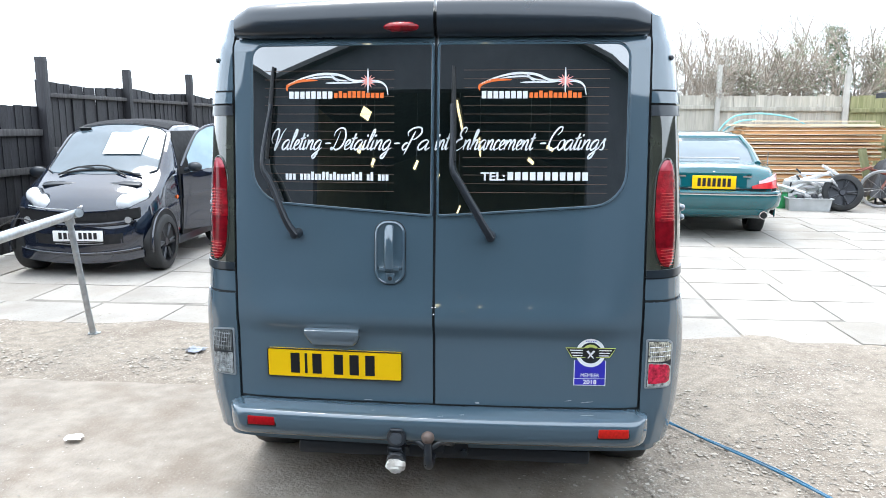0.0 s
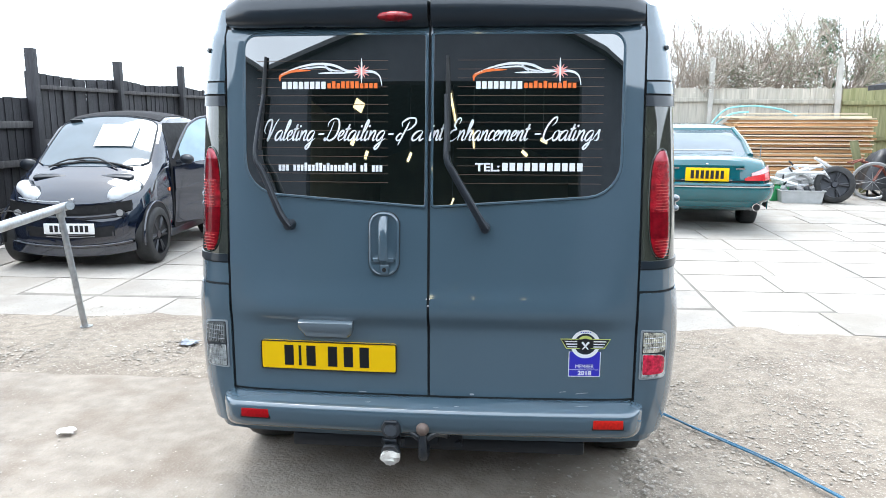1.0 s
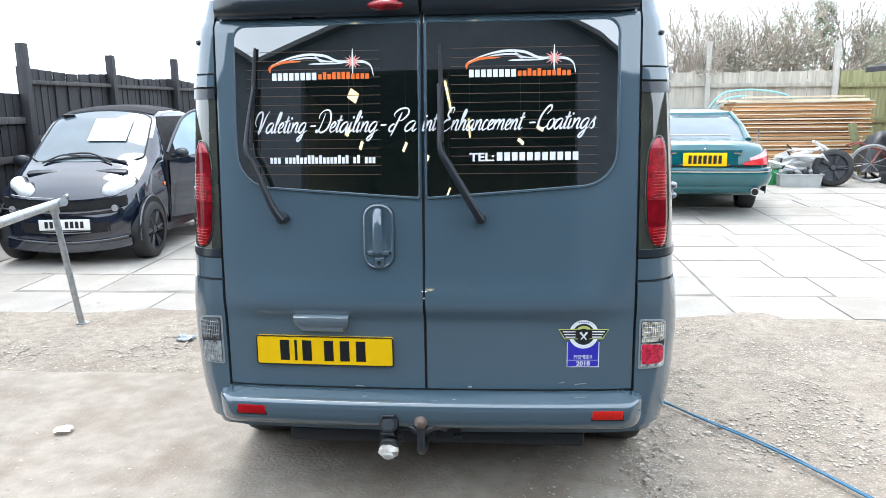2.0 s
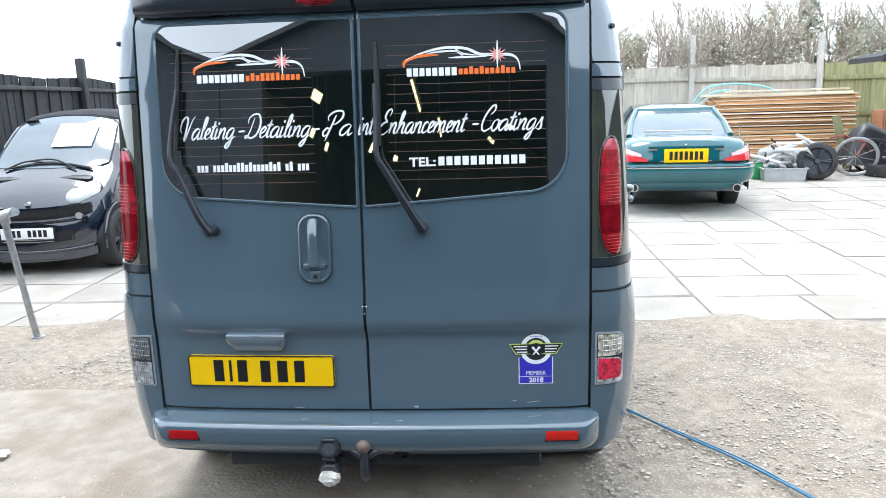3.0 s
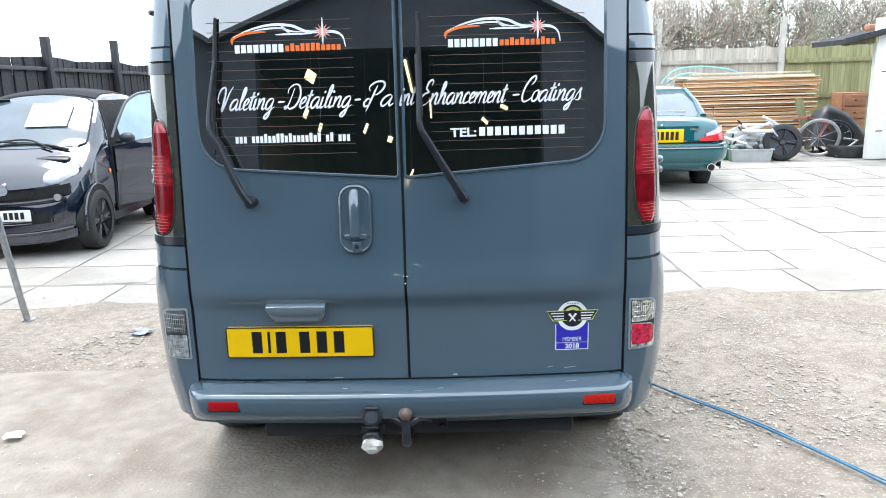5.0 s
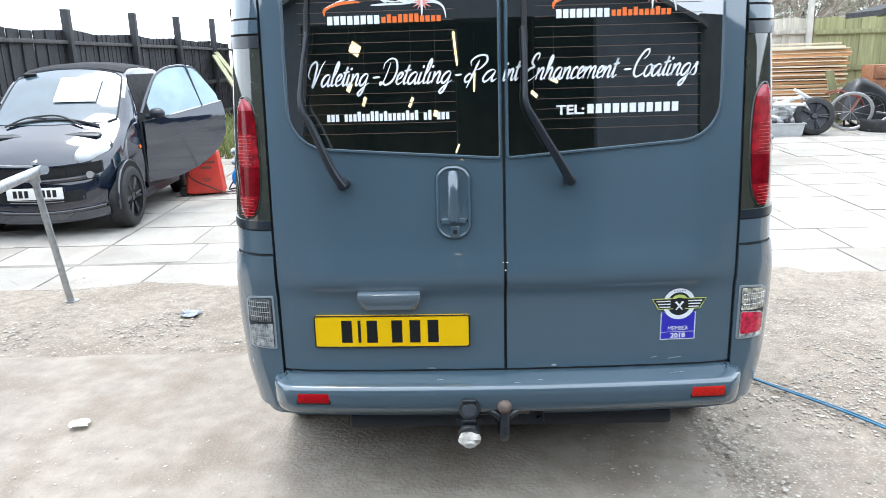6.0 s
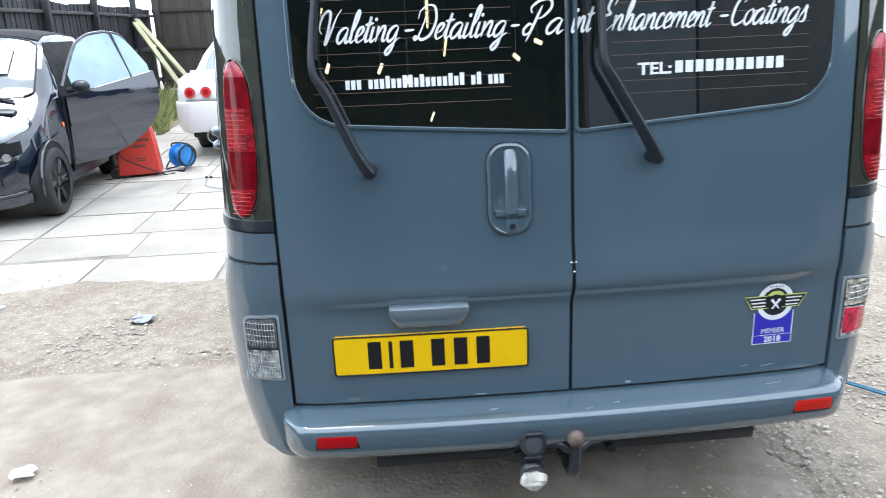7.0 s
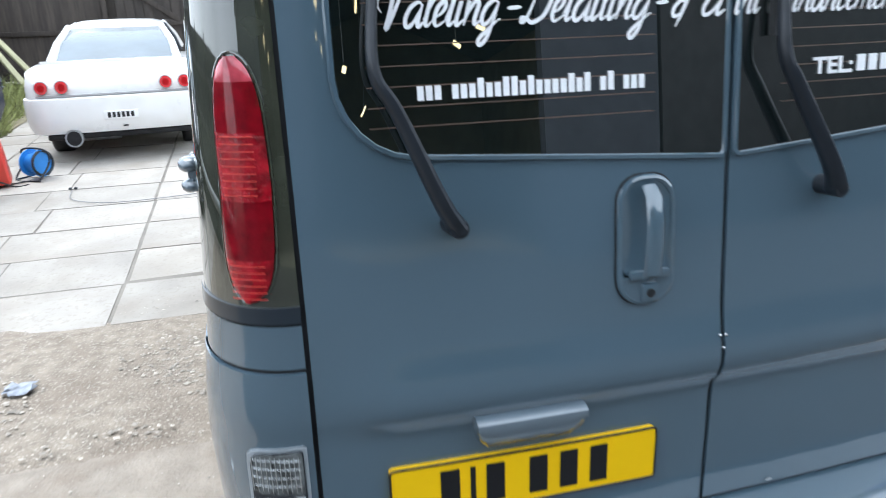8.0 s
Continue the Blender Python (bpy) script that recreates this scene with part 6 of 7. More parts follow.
GREY_CRATE = mat("grey_plastic_tray", (0.42, 0.43, 0.43), 0.6, vary=0.12)
TARP = mat("black_sheet", (0.012, 0.013, 0.016), 0.4, vary=0.3, scale=5, bump=0.3, bscale=9)
RUSTY = mat("rust_brown", (0.20, 0.06, 0.04), 0.7, vary=0.3, scale=12, bump=0.2)
ORANGE_WOOD = mat("orange_brown_wood", (0.36, 0.17, 0.09), 0.6, vary=0.2, scale=6, stretch=(1, 5, 5))
WHITE_BOARD = mat("white_painted_board", (0.76, 0.75, 0.72), 0.7, vary=0.06, scale=2.5, dirt=(0.55, 0.5, 0.42), dscale=1.7, damount=0.4)
FELT = mat("black_roof_felt", (0.04, 0.04, 0.042), 0.9, vary=0.25, scale=12, bump=0.4)
PLANK = mat("mossy_plank", (0.32, 0.31, 0.19), 0.8, vary=0.2, scale=5, bump=0.2, stretch=(5, 5, 0.8))
STONE = mat("gravel_stone", (0.50, 0.45, 0.385), 0.85, vary=0.15, scale=30, rand=0.38)
BARK = mat("grey_brown_twig", (0.50, 0.43, 0.36), 0.9, vary=0.25, scale=10, rand=0.25)
LEAF = mat("evergreen_leaf", (0.085, 0.14, 0.055), 0.6, vary=0.3, scale=6, rand=0.4)
PALE_LEAF = mat("dry_pale_leaf", (0.66, 0.64, 0.57), 0.8, vary=0.2, scale=6, rand=0.3)
GRASS = mat("yellow_green_grass", (0.20, 0.22, 0.08), 0.8, vary=0.3, scale=4, rand=0.4)


def build_handrail():
    rail = thing("handrail", Matrix(), "galvanised steel tube handrail with a leaning leg", "handrail")
    top = Vector((-3.165, 4.86, 0.885))
    part("leg", tube(B(), [(-3.085, 4.93, -0.05), (-3.10, 4.915, 0.1), top], 0.022, 12), STEEL, rail)
    part("top_rail", tube(B(), smooth_path([top + Vector((0.045, 0.06, 0.012)), top, (-2.80, 3.66, 0.915), (-2.42, 2.4, 0.945)], 5), 0.031, 14), STEEL, rail)
    part("clamp", tube(B(), [top + Vector((0.0, 0.02, -0.065)), top + Vector((0, 0, 0.0))], 0.032, 12), STEEL, rail)
    part("leg", tube(B(), [(-2.42, 2.42, -0.05), (-2.42, 2.41, 0.94)], 0.022, 12), STEEL, rail)
    part("foot", cyl(B(), (-3.085, 4.93, 0.0), (-3.085, 4.93, 0.008), 0.045, seg=14), STEEL, rail)
    w = thing("cable", Matrix(), "thin grey cable looped round the handrail", "cable")
    part("cable_strand", tube(B(), smooth_path([(-3.08, 4.6, 0.90), (-3.30, 4.7, 0.86), (-3.55, 4.85, 0.86), (-3.75, 4.9, 0.78), (-3.70, 4.6, 0.72), (-3.30, 4.3, 0.80), (-3.02, 4.3, 0.93)], 6), 0.005, 6), RUBBER, w)
    part("cable_strand", tube(B(), smooth_path([(-3.15, 4.85, 0.93), (-3.35, 4.9, 0.93), (-3.52, 4.95, 0.945)], 6), 0.004, 6), STEEL, w)


def build_hose():
    h = thing("hose", Matrix(), "blue garden hose lying across the gravel", "hose")
    pts = [(-0.2, 5.0, 0.022), (0.35, 4.3, 0.022), (0.80, 3.62, 0.022), (0.95, 3.40, 0.022), (1.12, 3.18, 0.020), (1.24, 2.98, 0.022), (1.36, 2.76, 0.022), (1.60, 2.3, 0.02), (2.1, 1.5, 0.02), (2.9, 0.2, 0.02)]
    part("hose_pipe", tube(B(), smooth_path(pts, 8), 0.0055, 8), BLUE_HOSE, h)
    pts = [(0.74, 3.68, 0.02), (1.02, 3.34, 0.02), (1.18, 3.12, 0.021), (1.30, 2.90, 0.021), (1.46, 2.62, 0.02), (1.9, 1.9, 0.02)]
    part("hose_pipe", tube(B(), smooth_path(pts, 8), 0.0035, 8), BLUE_HOSE, h)


def build_can_and_reel():
    z = gz(8.5)
    can = thing("booster_box", pose(-3.40, 8.66, z, 0, 0, 12), "red metal battery booster box on small black wheels", "booster box")
    rings = []
    for zz, w, d in ((0.03, 0.205, 0.12), (0.05, 0.215, 0.13), (0.30, 0.195, 0.115), (0.46, 0.175, 0.095), (0.50, 0.165, 0.085)):
        rings.append([Vector((sx * (w - c), sy * (d - e), zz)) for sx, sy, c, e in ((-1, -1, 0.02, 0), (1, -1, 0.02, 0), (1, -1, 0, 0.02), (1, 1, 0, 0.02), (1, 1, 0.02, 0), (-1, 1, 0.02, 0), (-1, 1, 0, 0.02), (-1, -1, 0, 0.02))])
    part("box_body", loft(B(), rings), RED_CAN, can)
    part("box_handle", tube(B(), smooth_path([(-0.10, 0.02, 0.49), (-0.09, 0.02, 0.56), (0.09, 0.02, 0.56), (0.10, 0.02, 0.49)], 5), 0.013, 8), BLACK_PLASTIC, can)
    for wide, zz in ((0.20, 0.385), (0.13, 0.325), (0.10, 0.20), (0.08, 0.175)):
        part("text_bar", box(B(), (0.03, -0.114 - 0.10 * (0.30 - zz) * (zz < 0.3) + 0.125 * (zz - 0.30) * (zz > 0.3), zz), (wide, 0.008, 0.030 if zz > 0.3 else 0.012)), RUSTY, can, smooth=False)
    for dy in (-0.09, 0.09):
        part("box_wheel", cyl(B(), (-0.235, dy - 0.018, 0.055), (-0.235, dy + 0.018, 0.055), 0.055, seg=18), RUBBER, can)
    part("box_axle", cyl(B(), (-0.235, -0.10, 0.055), (-0.235, 0.10, 0.055), 0.010, seg=8), STEEL, can)
    part("box_lead", tube(B(), smooth_path([(-0.10, -0.13, 0.42), (-0.16, -0.17, 0.26), (-0.05, -0.16, 0.16), (0.08, -0.17, 0.10), (0.24, -0.14, 0.012), (0.34, -0.10, 0.010)], 6), 0.007, 6), RUBBER, can)
    reel = thing("cable_reel", pose(-3.00, 8.86, gz(8.86), 0, 0, -35), "blue cable reel on a black tube frame", "cable reel")
    bm = cyl(B(), (-0.07, 0, 0.15), (0.05, 0, 0.15), 0.085, seg=20)
    part("cable_coil", bm, BLUE_PLASTIC, reel)
    for x in (-0.075, 0.055):
        part("flange", cyl(B(), (x - 0.006, 0, 0.15), (x + 0.006, 0, 0.15), 0.125, seg=24), BLUE_PLASTIC, reel)
    part("flange_ring", ring_tube(B(), [Vector((0.068, 0.11 * math.cos(a), 0.15 + 0.11 * math.sin(a))) for a in (2 * math.pi * k / 24 for k in range(24))], 0.012), BLACK_PLASTIC, reel)
    part("frame", tube(B(), smooth_path([(0.13, -0.12, 0.01), (-0.15, -0.12, 0.01), (-0.16, 0.0, 0.15), (-0.15, 0.0, 0.27), (0.12, 0.0, 0.27), (0.14, 0.0, 0.15), (0.13, -0.12, 0.02)], 6), 0.009, 8), BLACK_PLASTIC, reel)
    part("frame", tube(B(), [(-0.16, 0.1, 0.01), (-0.16, -0.12, 0.01)], 0.009, 8), BLACK_PLASTIC, reel)
    lead = thing("extension_lead", Matrix(), "thin black extension lead lying on the slabs", "cable")
    g = lambda x, y: (x, y, gz(y) + 0.012)
    part("lead_strand", tube(B(), smooth_path([g(-3.05, 8.75), g(-3.45, 8.55), g(-3.7, 8.45)], 5), 0.006, 6), RUBBER, lead)
    part("lead_strand", tube(B(), smooth_path([g(-2.62, 8.25), g(-2.55, 7.9), g(-2.2, 7.7), g(-1.6, 7.75), g(-1.2, 7.9)], 6), 0.004, 6), GREY_TRIM, lead)
    for k in range(2):
        pl = g(-2.64 + 0.045 * k, 8.28)
        part("lead_plug", ball(B(), (pl[0], pl[1], pl[2] + 0.006), 0.016, (1, 1, 0.8), 10, 6), BLACK_PLASTIC, lead)
    for k, (a, b) in enumerate((((-5.62, 16.45, 1.80), (-4.15, 15.1, 0.30)), ((-5.62, 16.3, 1.74), (-4.40, 15.0, 0.28)))):
        a, b = Vector(a), Vector(b)
        q = (b - a).to_track_quat("Z", "Y").to_matrix().to_4x4()
        bm = box(B(), (0, 0, 0), (0.10, 0.045, (b - a).length), 0.004)
        solo("plank", bm, PLANK, Matrix.Translation((a + b) / 2) @ q, "mossy pale plank leaning against the black fence", "plank", "leaning planks")
    # scraps on the ground
    rnd = random.Random(2)
    bm = B()
    vs = [[bm.verts.new((0.026 * (i - 1.5) + rnd.uniform(-1, 1) * 0.008, 0.020 * (j - 1.5) + rnd.uniform(-1, 1) * 0.008, 0.004 + rnd.random() * 0.012)) for i in range(4)] for j in range(4)]
    for j in range(3):
        for i in range(3):
            bm.faces.new((vs[j][i], vs[j][i + 1], vs[j + 1][i + 1], vs[j + 1][i]))
    ob = solo("paper_scrap", bm, PAPER, pose(-2.12, 3.13, 0.026, 0, 0, 20), "crumpled white paper scrap on the concrete", "paper")
    bm = B()
    vs = [[bm.verts.new((0.020 * (i - 3) + rnd.uniform(-1, 1) * 0.012, 0.019 * (j - 3) + rnd.uniform(-1, 1) * 0.012, 0.006 + rnd.random() * 0.016 * (0 < i < 6) * (0 < j < 6))) for i in range(7)] for j in range(7)]
    for j in range(6):
        for i in range(6):
            if (i, j) not in ((0, 0), (5, 0), (0, 5), (1, 5), (5, 4)):
                bm.faces.new((vs[j][i], vs[j][i + 1], vs[j + 1][i + 1], vs[j + 1][i]))
    solo("rag", bm, mat("blue_grey_rag", (0.30, 0.325, 0.37), 0.85, vary=0.35, scale=30), pose(-2.155, 4.59, 0.006), "crumpled blue-grey rag on the gravel", "rag")


def build_timber():
    rnd = random.Random(11)
    z = gz(15) + 0.10
    stack = thing("timber_stack", pose(5.60, 14.9, 0, 0, 0, -2), "stack of orange-brown sawn boards with pale edges", "timber")
    for x in (-1.0, 0.0, 1.0):
        part("bearer", box(B(), (x, 0, gz(15) + 0.04), (0.10, 1.0, 0.12), 0.004), GREY_WOOD, stack)
    k = 0
    while z < 1.555:
        pale = k % 2 == 1
        h = rnd.uniform(0.014, 0.026) if pale else rnd.uniform(0.028, 0.062)
        dx = rnd.uniform(-0.05, 0.05) + 0.09 * (z - 0.9)
        L = 2.52 + rnd.uniform(-0.09, 0.06)
        y = rnd.uniform(-0.02, 0.02) - (0.035 if pale else 0)
        if z > 1.50:
            h, pale, dx = 0.035, True, dx - 0.06
        for j in range(5):
            m = LUMBER_PALE if pale else LUMBER
            part("board", box(B(), (dx + rnd.uniform(-0.02, 0.02), y - 0.38 + 0.19 * j, z + h / 2), (L, 0.178, h), 0.003, Matrix.Rotation(rnd.uniform(-0.005, 0.005), 4, "Y")), m, stack, smooth=False)
        z += h + rnd.choice((0.001, 0.004, 0.012, 0.020))
        k += 1
    tp = thing("loose_board", pose(5.9, 14.45, 0), "pale loose board laid on the stack", "board")
    part("board", box(B(), (-0.28, 0, 1.60), (2.2, 0.12, 0.03), 0.003), LUMBER_PALE, tp)
    hoop = thing("hose_hoop", Matrix(), "pale teal hose hooped behind the timber", "hose")
    part("hose_pipe", tube(B(), smooth_path([(4.10, 15.2, 1.22), (4.18, 15.4, 1.43), (4.43, 15.45, 1.68), (4.74, 15.5, 1.75), (5.12, 15.5, 1.755), (5.63, 15.5, 1.67), (5.95, 15.5, 1.5)], 8), 0.018, 8), TEAL_HOSE, hoop)
    part("hose_pipe", tube(B(), smooth_path([(4.05, 15.2, 1.20), (4.25, 15.4, 1.40), (4.55, 15.4, 1.60), (4.9, 15.45, 1.64)], 8), 0.018, 8), TEAL_HOSE, hoop)


def bicycle_wheel(parent, c, r, axis, m=RUBBER):
    q = Vector(axis).to_track_quat("Z", "Y").to_matrix()
    pts = [Vector(c) + q @ Vector((r * math.cos(a), r * math.sin(a), 0)) for a in (2 * math.pi * k / 28 for k in range(28))]
    bm = B()
    tube(bm, pts + [pts[0]], 0.022, 8)
    t = part("bicycle_tyre", bm, m, parent)
    pts2 = [Vector(c) + (p - Vector(c)) * 0.93 for p in pts]
    part("bicycle_rim", tube(B(), pts2 + [pts2[0]], 0.010, 6), ALLOY, t)
    for k in range(0, 28, 3):
        part("bicycle_spoke", tube(B(), [c, pts2[k]], 0.003, 4), ALLOY, t)
    return t


def build_pile():
    z = gz(12.3)
    spare = thing("spare_wheel", pose(5.30, 12.22, z, 0, -9, -107), "black alloy wheel with tyre leaning upright", "wheel")
    wheel(spare, (0, 0, 0.30), 0.30, 0.20, 1, DARK_RIM, 5, 0.70)
    rnd = random.Random(5)
    # white bicycle frames in a heap
    for k, (x, y, h, a) in enumerate(((4.72, 12.9, 0.34, 10), (4.95, 12.75, 0.50, -22), (4.60, 12.8, 0.20, 30), (5.1, 13.0, 0.62, -35))):
        f = thing("scrap_bicycle", pose(x, y - 0.1, z + h * 0.75 - 0.06, 55, 0, a - 12), "white bicycle without wheels in a scrap heap", "bicycle", "scrap bicycle frames")
        tri = [Vector(p) for p in ((-0.45, 0, 0.05), (0.0, 0, -0.12), (0.42, 0, 0.18), (0.38, 0, 0.30), (-0.10, 0, 0.28), (0.0, 0, -0.12))]
        part("frame_tube", tube(B(), [tri[0], tri[1]], 0.020, 8), WHITE_FRAME, f)
        part("frame_tube", tube(B(), [tri[1], tri[2]], 0.030, 8), WHITE_FRAME, f)
        part("frame_tube", tube(B(), [tri[3], tri[4]], 0.026, 8), WHITE_FRAME, f)
        part("frame_tube", tube(B(), [tri[4], tri[1]], 0.024, 8), WHITE_FRAME, f)
        part("frame_tube", tube(B(), [tri[4], tri[0]], 0.014, 8), WHITE_FRAME, f)
        part("fork", tube(B(), [tri[3] + Vector((0, 0, 0.05)), tri[2], tri[2] + Vector((0.14, 0, -0.36))], 0.020, 8), WHITE_FRAME if k % 2 else GREY_TRIM, f)
        part("saddle_post", tube(B(), [tri[4], tri[4] + Vector((-0.03, 0, 0.14))], 0.014, 8), BLACK_PLASTIC, f)
    for k, (p, q) in enumerate((((4.55, 12.45, 0.30), (5.35, 12.75, 0.62)), ((4.75, 12.30, 0.28), (4.20, 12.75, 0.42)), ((5.05, 12.45, 0.72), (5.75, 12.60, 0.30)), ((4.50, 12.55, 0.46), (5.20, 12.55, 0.40)), ((4.95, 12.40, 0.55), (4.45, 12.65, 0.34)))):
        p, q = Vector(p) + Vector((0, 0, gz(12.3))), Vector(q) + Vector((0, 0, gz(12.3)))
        solo("scrap_tube", tube(B(), [p, (p + q) / 2 + Vector((0, 0, 0.02)), q], 0.026, 8), WHITE_FRAME, Matrix(), "long white painted tube in the scrap heap", "scrap", "white scrap tubes")
    bm = B()
    cloth = [[bm.verts.new((0.09 * (i - 3) + rnd.uniform(-1, 1) * 0.02, 0.06 * (j - 2.5) + rnd.uniform(-1, 1) * 0.02, 0.30 - 0.10 * abs(i - 3) / 3 + rnd.random() * 0.09 - 0.05 * j)) for i in range(7)] for j in range(6)]
    for j in range(5):
        for i in range(6):
            bm.faces.new((cloth[j][i], cloth[j][i + 1], cloth[j + 1][i + 1], cloth[j + 1][i]))
    bmesh.ops.solidify(bm, geom=bm.faces[:], thickness=0.006)
    solo("white_sheeting", bm, WHITE_FRAME, pose(4.78, 12.62, z + 0.20, 0, 0, -15), "crumpled white plastic sheeting on the scrap heap", "sheeting", smooth=False)
    bk = thing("bicycle", pose(6.0, 12.5, gz(12.5), 0, 0, 0), "old bicycle with grey tyres lying against the heap", "bicycle")
    bicycle_wheel(bk, Vector((0.05, 0.05, 0.33)), 0.315, (0.35, 1, 0.30), GREY_TRIM)
    bicycle_wheel(bk, Vector((0.45, 0.35, 0.31)), 0.30, (0.5, 1, 0.4), RUBBER)
    part("frame_tube", tube(B(), [(0.05, 0.05, 0.33), (0.22, 0.15, 0.55), (0.45, 0.35, 0.31)], 0.022, 8), RUSTY, bk)
    part("frame_tube", tube(B(), [(0.22, 0.15, 0.55), (-0.15, 0.1, 0.66)], 0.022, 8), RUSTY, bk)
    part("handlebar", tube(B(), smooth_path([(-0.35, -0.02, 0.62), (-0.2, 0.0, 0.68), (-0.1, 0.2, 0.68), (-0.25, 0.35, 0.62)], 5), 0.014, 8), RUSTY, bk)
    part("stand", tube(B(), [(0.28, -0.12, 0.03), (0.62, -0.10, 0.28), (0.50, 0.1, 0.30)], 0.020, 8), ALLOY, bk)
    tr = thing("grey_tray", pose(4.80, 12.32, z, 0, 0, -6), "pale grey plastic tray full of scrap", "tray")
    part("tray_body", loft(B(), [[Vector((sx * (0.30 + e), sy * (0.17 + e), zz)) for sx, sy in ((-1, -1), (1, -1), (1, 1), (-1, 1))] for zz, e in ((0, 0), (0.19, 0.025), (0.195, 0.045), (0.21, 0.045), (0.21, 0.02), (0.03, -0.01))]), GREY_CRATE, tr)
    for k in range(5):
        part("scrap_piece", box(B(), (-0.22 + 0.11 * k, rnd.uniform(-0.06, 0.06), 0.19 + 0.03 * rnd.random()), (0.12, 0.10, 0.08), 0.02, Euler((rnd.random(), rnd.random(), rnd.random())).to_matrix().to_4x4()), TARP if k % 2 else GREY_TRIM, tr)
    gc = thing("green_crate", pose(4.52, 12.60, z, 0, 0, 12), "bright green plastic crate", "crate")
    part("crate_body", loft(B(), [[Vector((sx * (0.16 + e), sy * (0.14 + e), zz)) for sx, sy in ((-1, -1), (1, -1), (1, 1), (-1, 1))] for zz, e in ((0, 0), (0.25, 0.02), (0.25, 0.0), (0.03, -0.015))]), GREEN_CRATE, gc)
    t2 = thing("grey_tray", pose(5.10, 12.45, z, 0, 0, 5), "pale grey plastic tray beside the wheel", "tray")
    part("tray_body", box(B(), (0, 0, 0.10), (0.30, 0.3, 0.20), 0.02), GREY_CRATE, t2)
    ft = thing("tyre_on_ground", pose(6.55, 12.55, gz(12.5), 0, -90, 0), "worn black tyre lying flat", "tyre")
    wheel(ft, (0.10, 0, 0.0), 0.33, 0.20, 1, DARK_RIM, 4, 0.70)
    # black sheet over something
    bm = B()
    n = 14
    vs = []
    for j in range(n + 1):
        row = []
        for i in range(n + 1):
            u, v = 2 * i / n - 1, 2 * j / n - 1
            h = max(0, 1 - (u * u) ** 1.3) * max(0, 1 - (v * v) ** 1.5)
            row.append(bm.verts.new((0.55 * u, 0.40 * v, h * (0.62 - 0.22 * u) + 0.06 * noise.noise((u * 3, v * 3, 1)))))
        vs.append(row)
    for j in range(n):
        for i in range(n):
            bm.faces.new((vs[j][i], vs[j][i + 1], vs[j + 1][i + 1], vs[j + 1][i]))
    solo("black_sheet", bm, TARP, pose(6.58, 13.1, gz(13) + 0.16), "crumpled black plastic sheet over scrap", "sheet")
    solo("leaning_board", box(B(), (0, 0, 0.5), (0.14, 0.03, 0.95), 0.004), GREEN_WOOD, pose(6.42, 13.6, gz(13), -8, -12, 0), "dark green narrow board leaning on the timber", "board")
    dr = thing("drawer_unit", pose(7.43, 14.3, gz(14)), "orange-brown wooden drawer unit by the fence", "drawers")
    part("case", box(B(), (0, 0, 0.50), (0.46, 0.40, 0.98), 0.01), ORANGE_WOOD, dr)
    for k in range(4):
        d = part("drawer", box(B(), (0, -0.235, 0.15 + 0.235 * k), (0.40, 0.03, 0.21), 0.008), ORANGE_WOOD, dr)
        part("knob", ball(B(), (0, -0.26, 0.15 + 0.235 * k), 0.02), RUSTY, d)
    for k in range(9):
        a = rnd.uniform(0, 3.1)
        p = Vector((5.55 + rnd.uniform(-0.2, 1.0), 12.75 + rnd.uniform(-0.1, 0.35), z + 0.05))
        q = p + Vector((0.35 * math.cos(a), 0.1, 0.12 + 0.25 * rnd.random()))
        solo("scrap_pipe", tube(B(), [p, (p + q) / 2 + Vector((0, 0, 0.06)), q], 0.018, 8), (RUSTY, ALLOY, BLACK_PLASTIC)[k % 3], Matrix(), "short bent scrap pipe in a heap", "scrap", "scrap pipes")


def build_shed():
    shed = thing("shed", Matrix(), "white-fronted shed with black felt roof", "shed")
    x0, x1, y0, y1 = 6.56, 11.0, 12.05, 12.95
    z = gz(12)
    part("front_wall", box(B(), ((x0 + x1) / 2, y0, 1.12 + z), (x1 - x0, 0.10, 2.05 + 0.14), 0.006), WHITE_BOARD, shed)
    part("side_wall", box(B(), (x1 - 0.05, (y0 + y1) / 2, 1.3), (0.1, y1 - y0, 2.4), 0.006), WHITE_BOARD, shed)
    for x in (7.75, 8.95, 10.1):
        part("cover_strip", box(B(), (x, y0 - 0.06, 1.2), (0.06, 0.02, 2.0), 0.003), WHITE_BOARD, shed)
    for zz in (0.62, 1.55):
        part("door_hook", box(B(), (x0 + 0.16, y0 - 0.062, zz), (0.10, 0.02, 0.015), 0.004), RUSTY, shed)
    bm = loft(B(), [[Vector((x, y, zz)) for x, zz in ((6.0, 1.97), (11.3, 3.15), (11.3, 3.23), (6.0, 2.05))] for y in (y0 - 0.20, y1)])
    roof = part("roof", bm, FELT, shed, smooth=False)
    bm = loft(B(), [[Vector((x, y, zz)) for x, zz in ((5.97, 1.975), (11.3, 3.16), (11.3, 3.24), (5.97, 2.06))] for y in (y0 - 0.23, y0 - 0.202)])
    part("fascia", bm, FELT, roof, smooth=False)
    for k in range(5):
        x = 6.5 + 1.0 * k
        part("rafter", box(B(), (x, 12.4, 1.97 + (x - 6.0) * 0.2226 - 0.05), (0.05, 1.0, 0.09)), GREEN_WOOD, roof, smooth=False)
    part("ridge_pot", box(B(), (6.75, 12.5, 2.24), (0.22, 0.20, 0.12), 0.04), ORANGE_WOOD, shed)


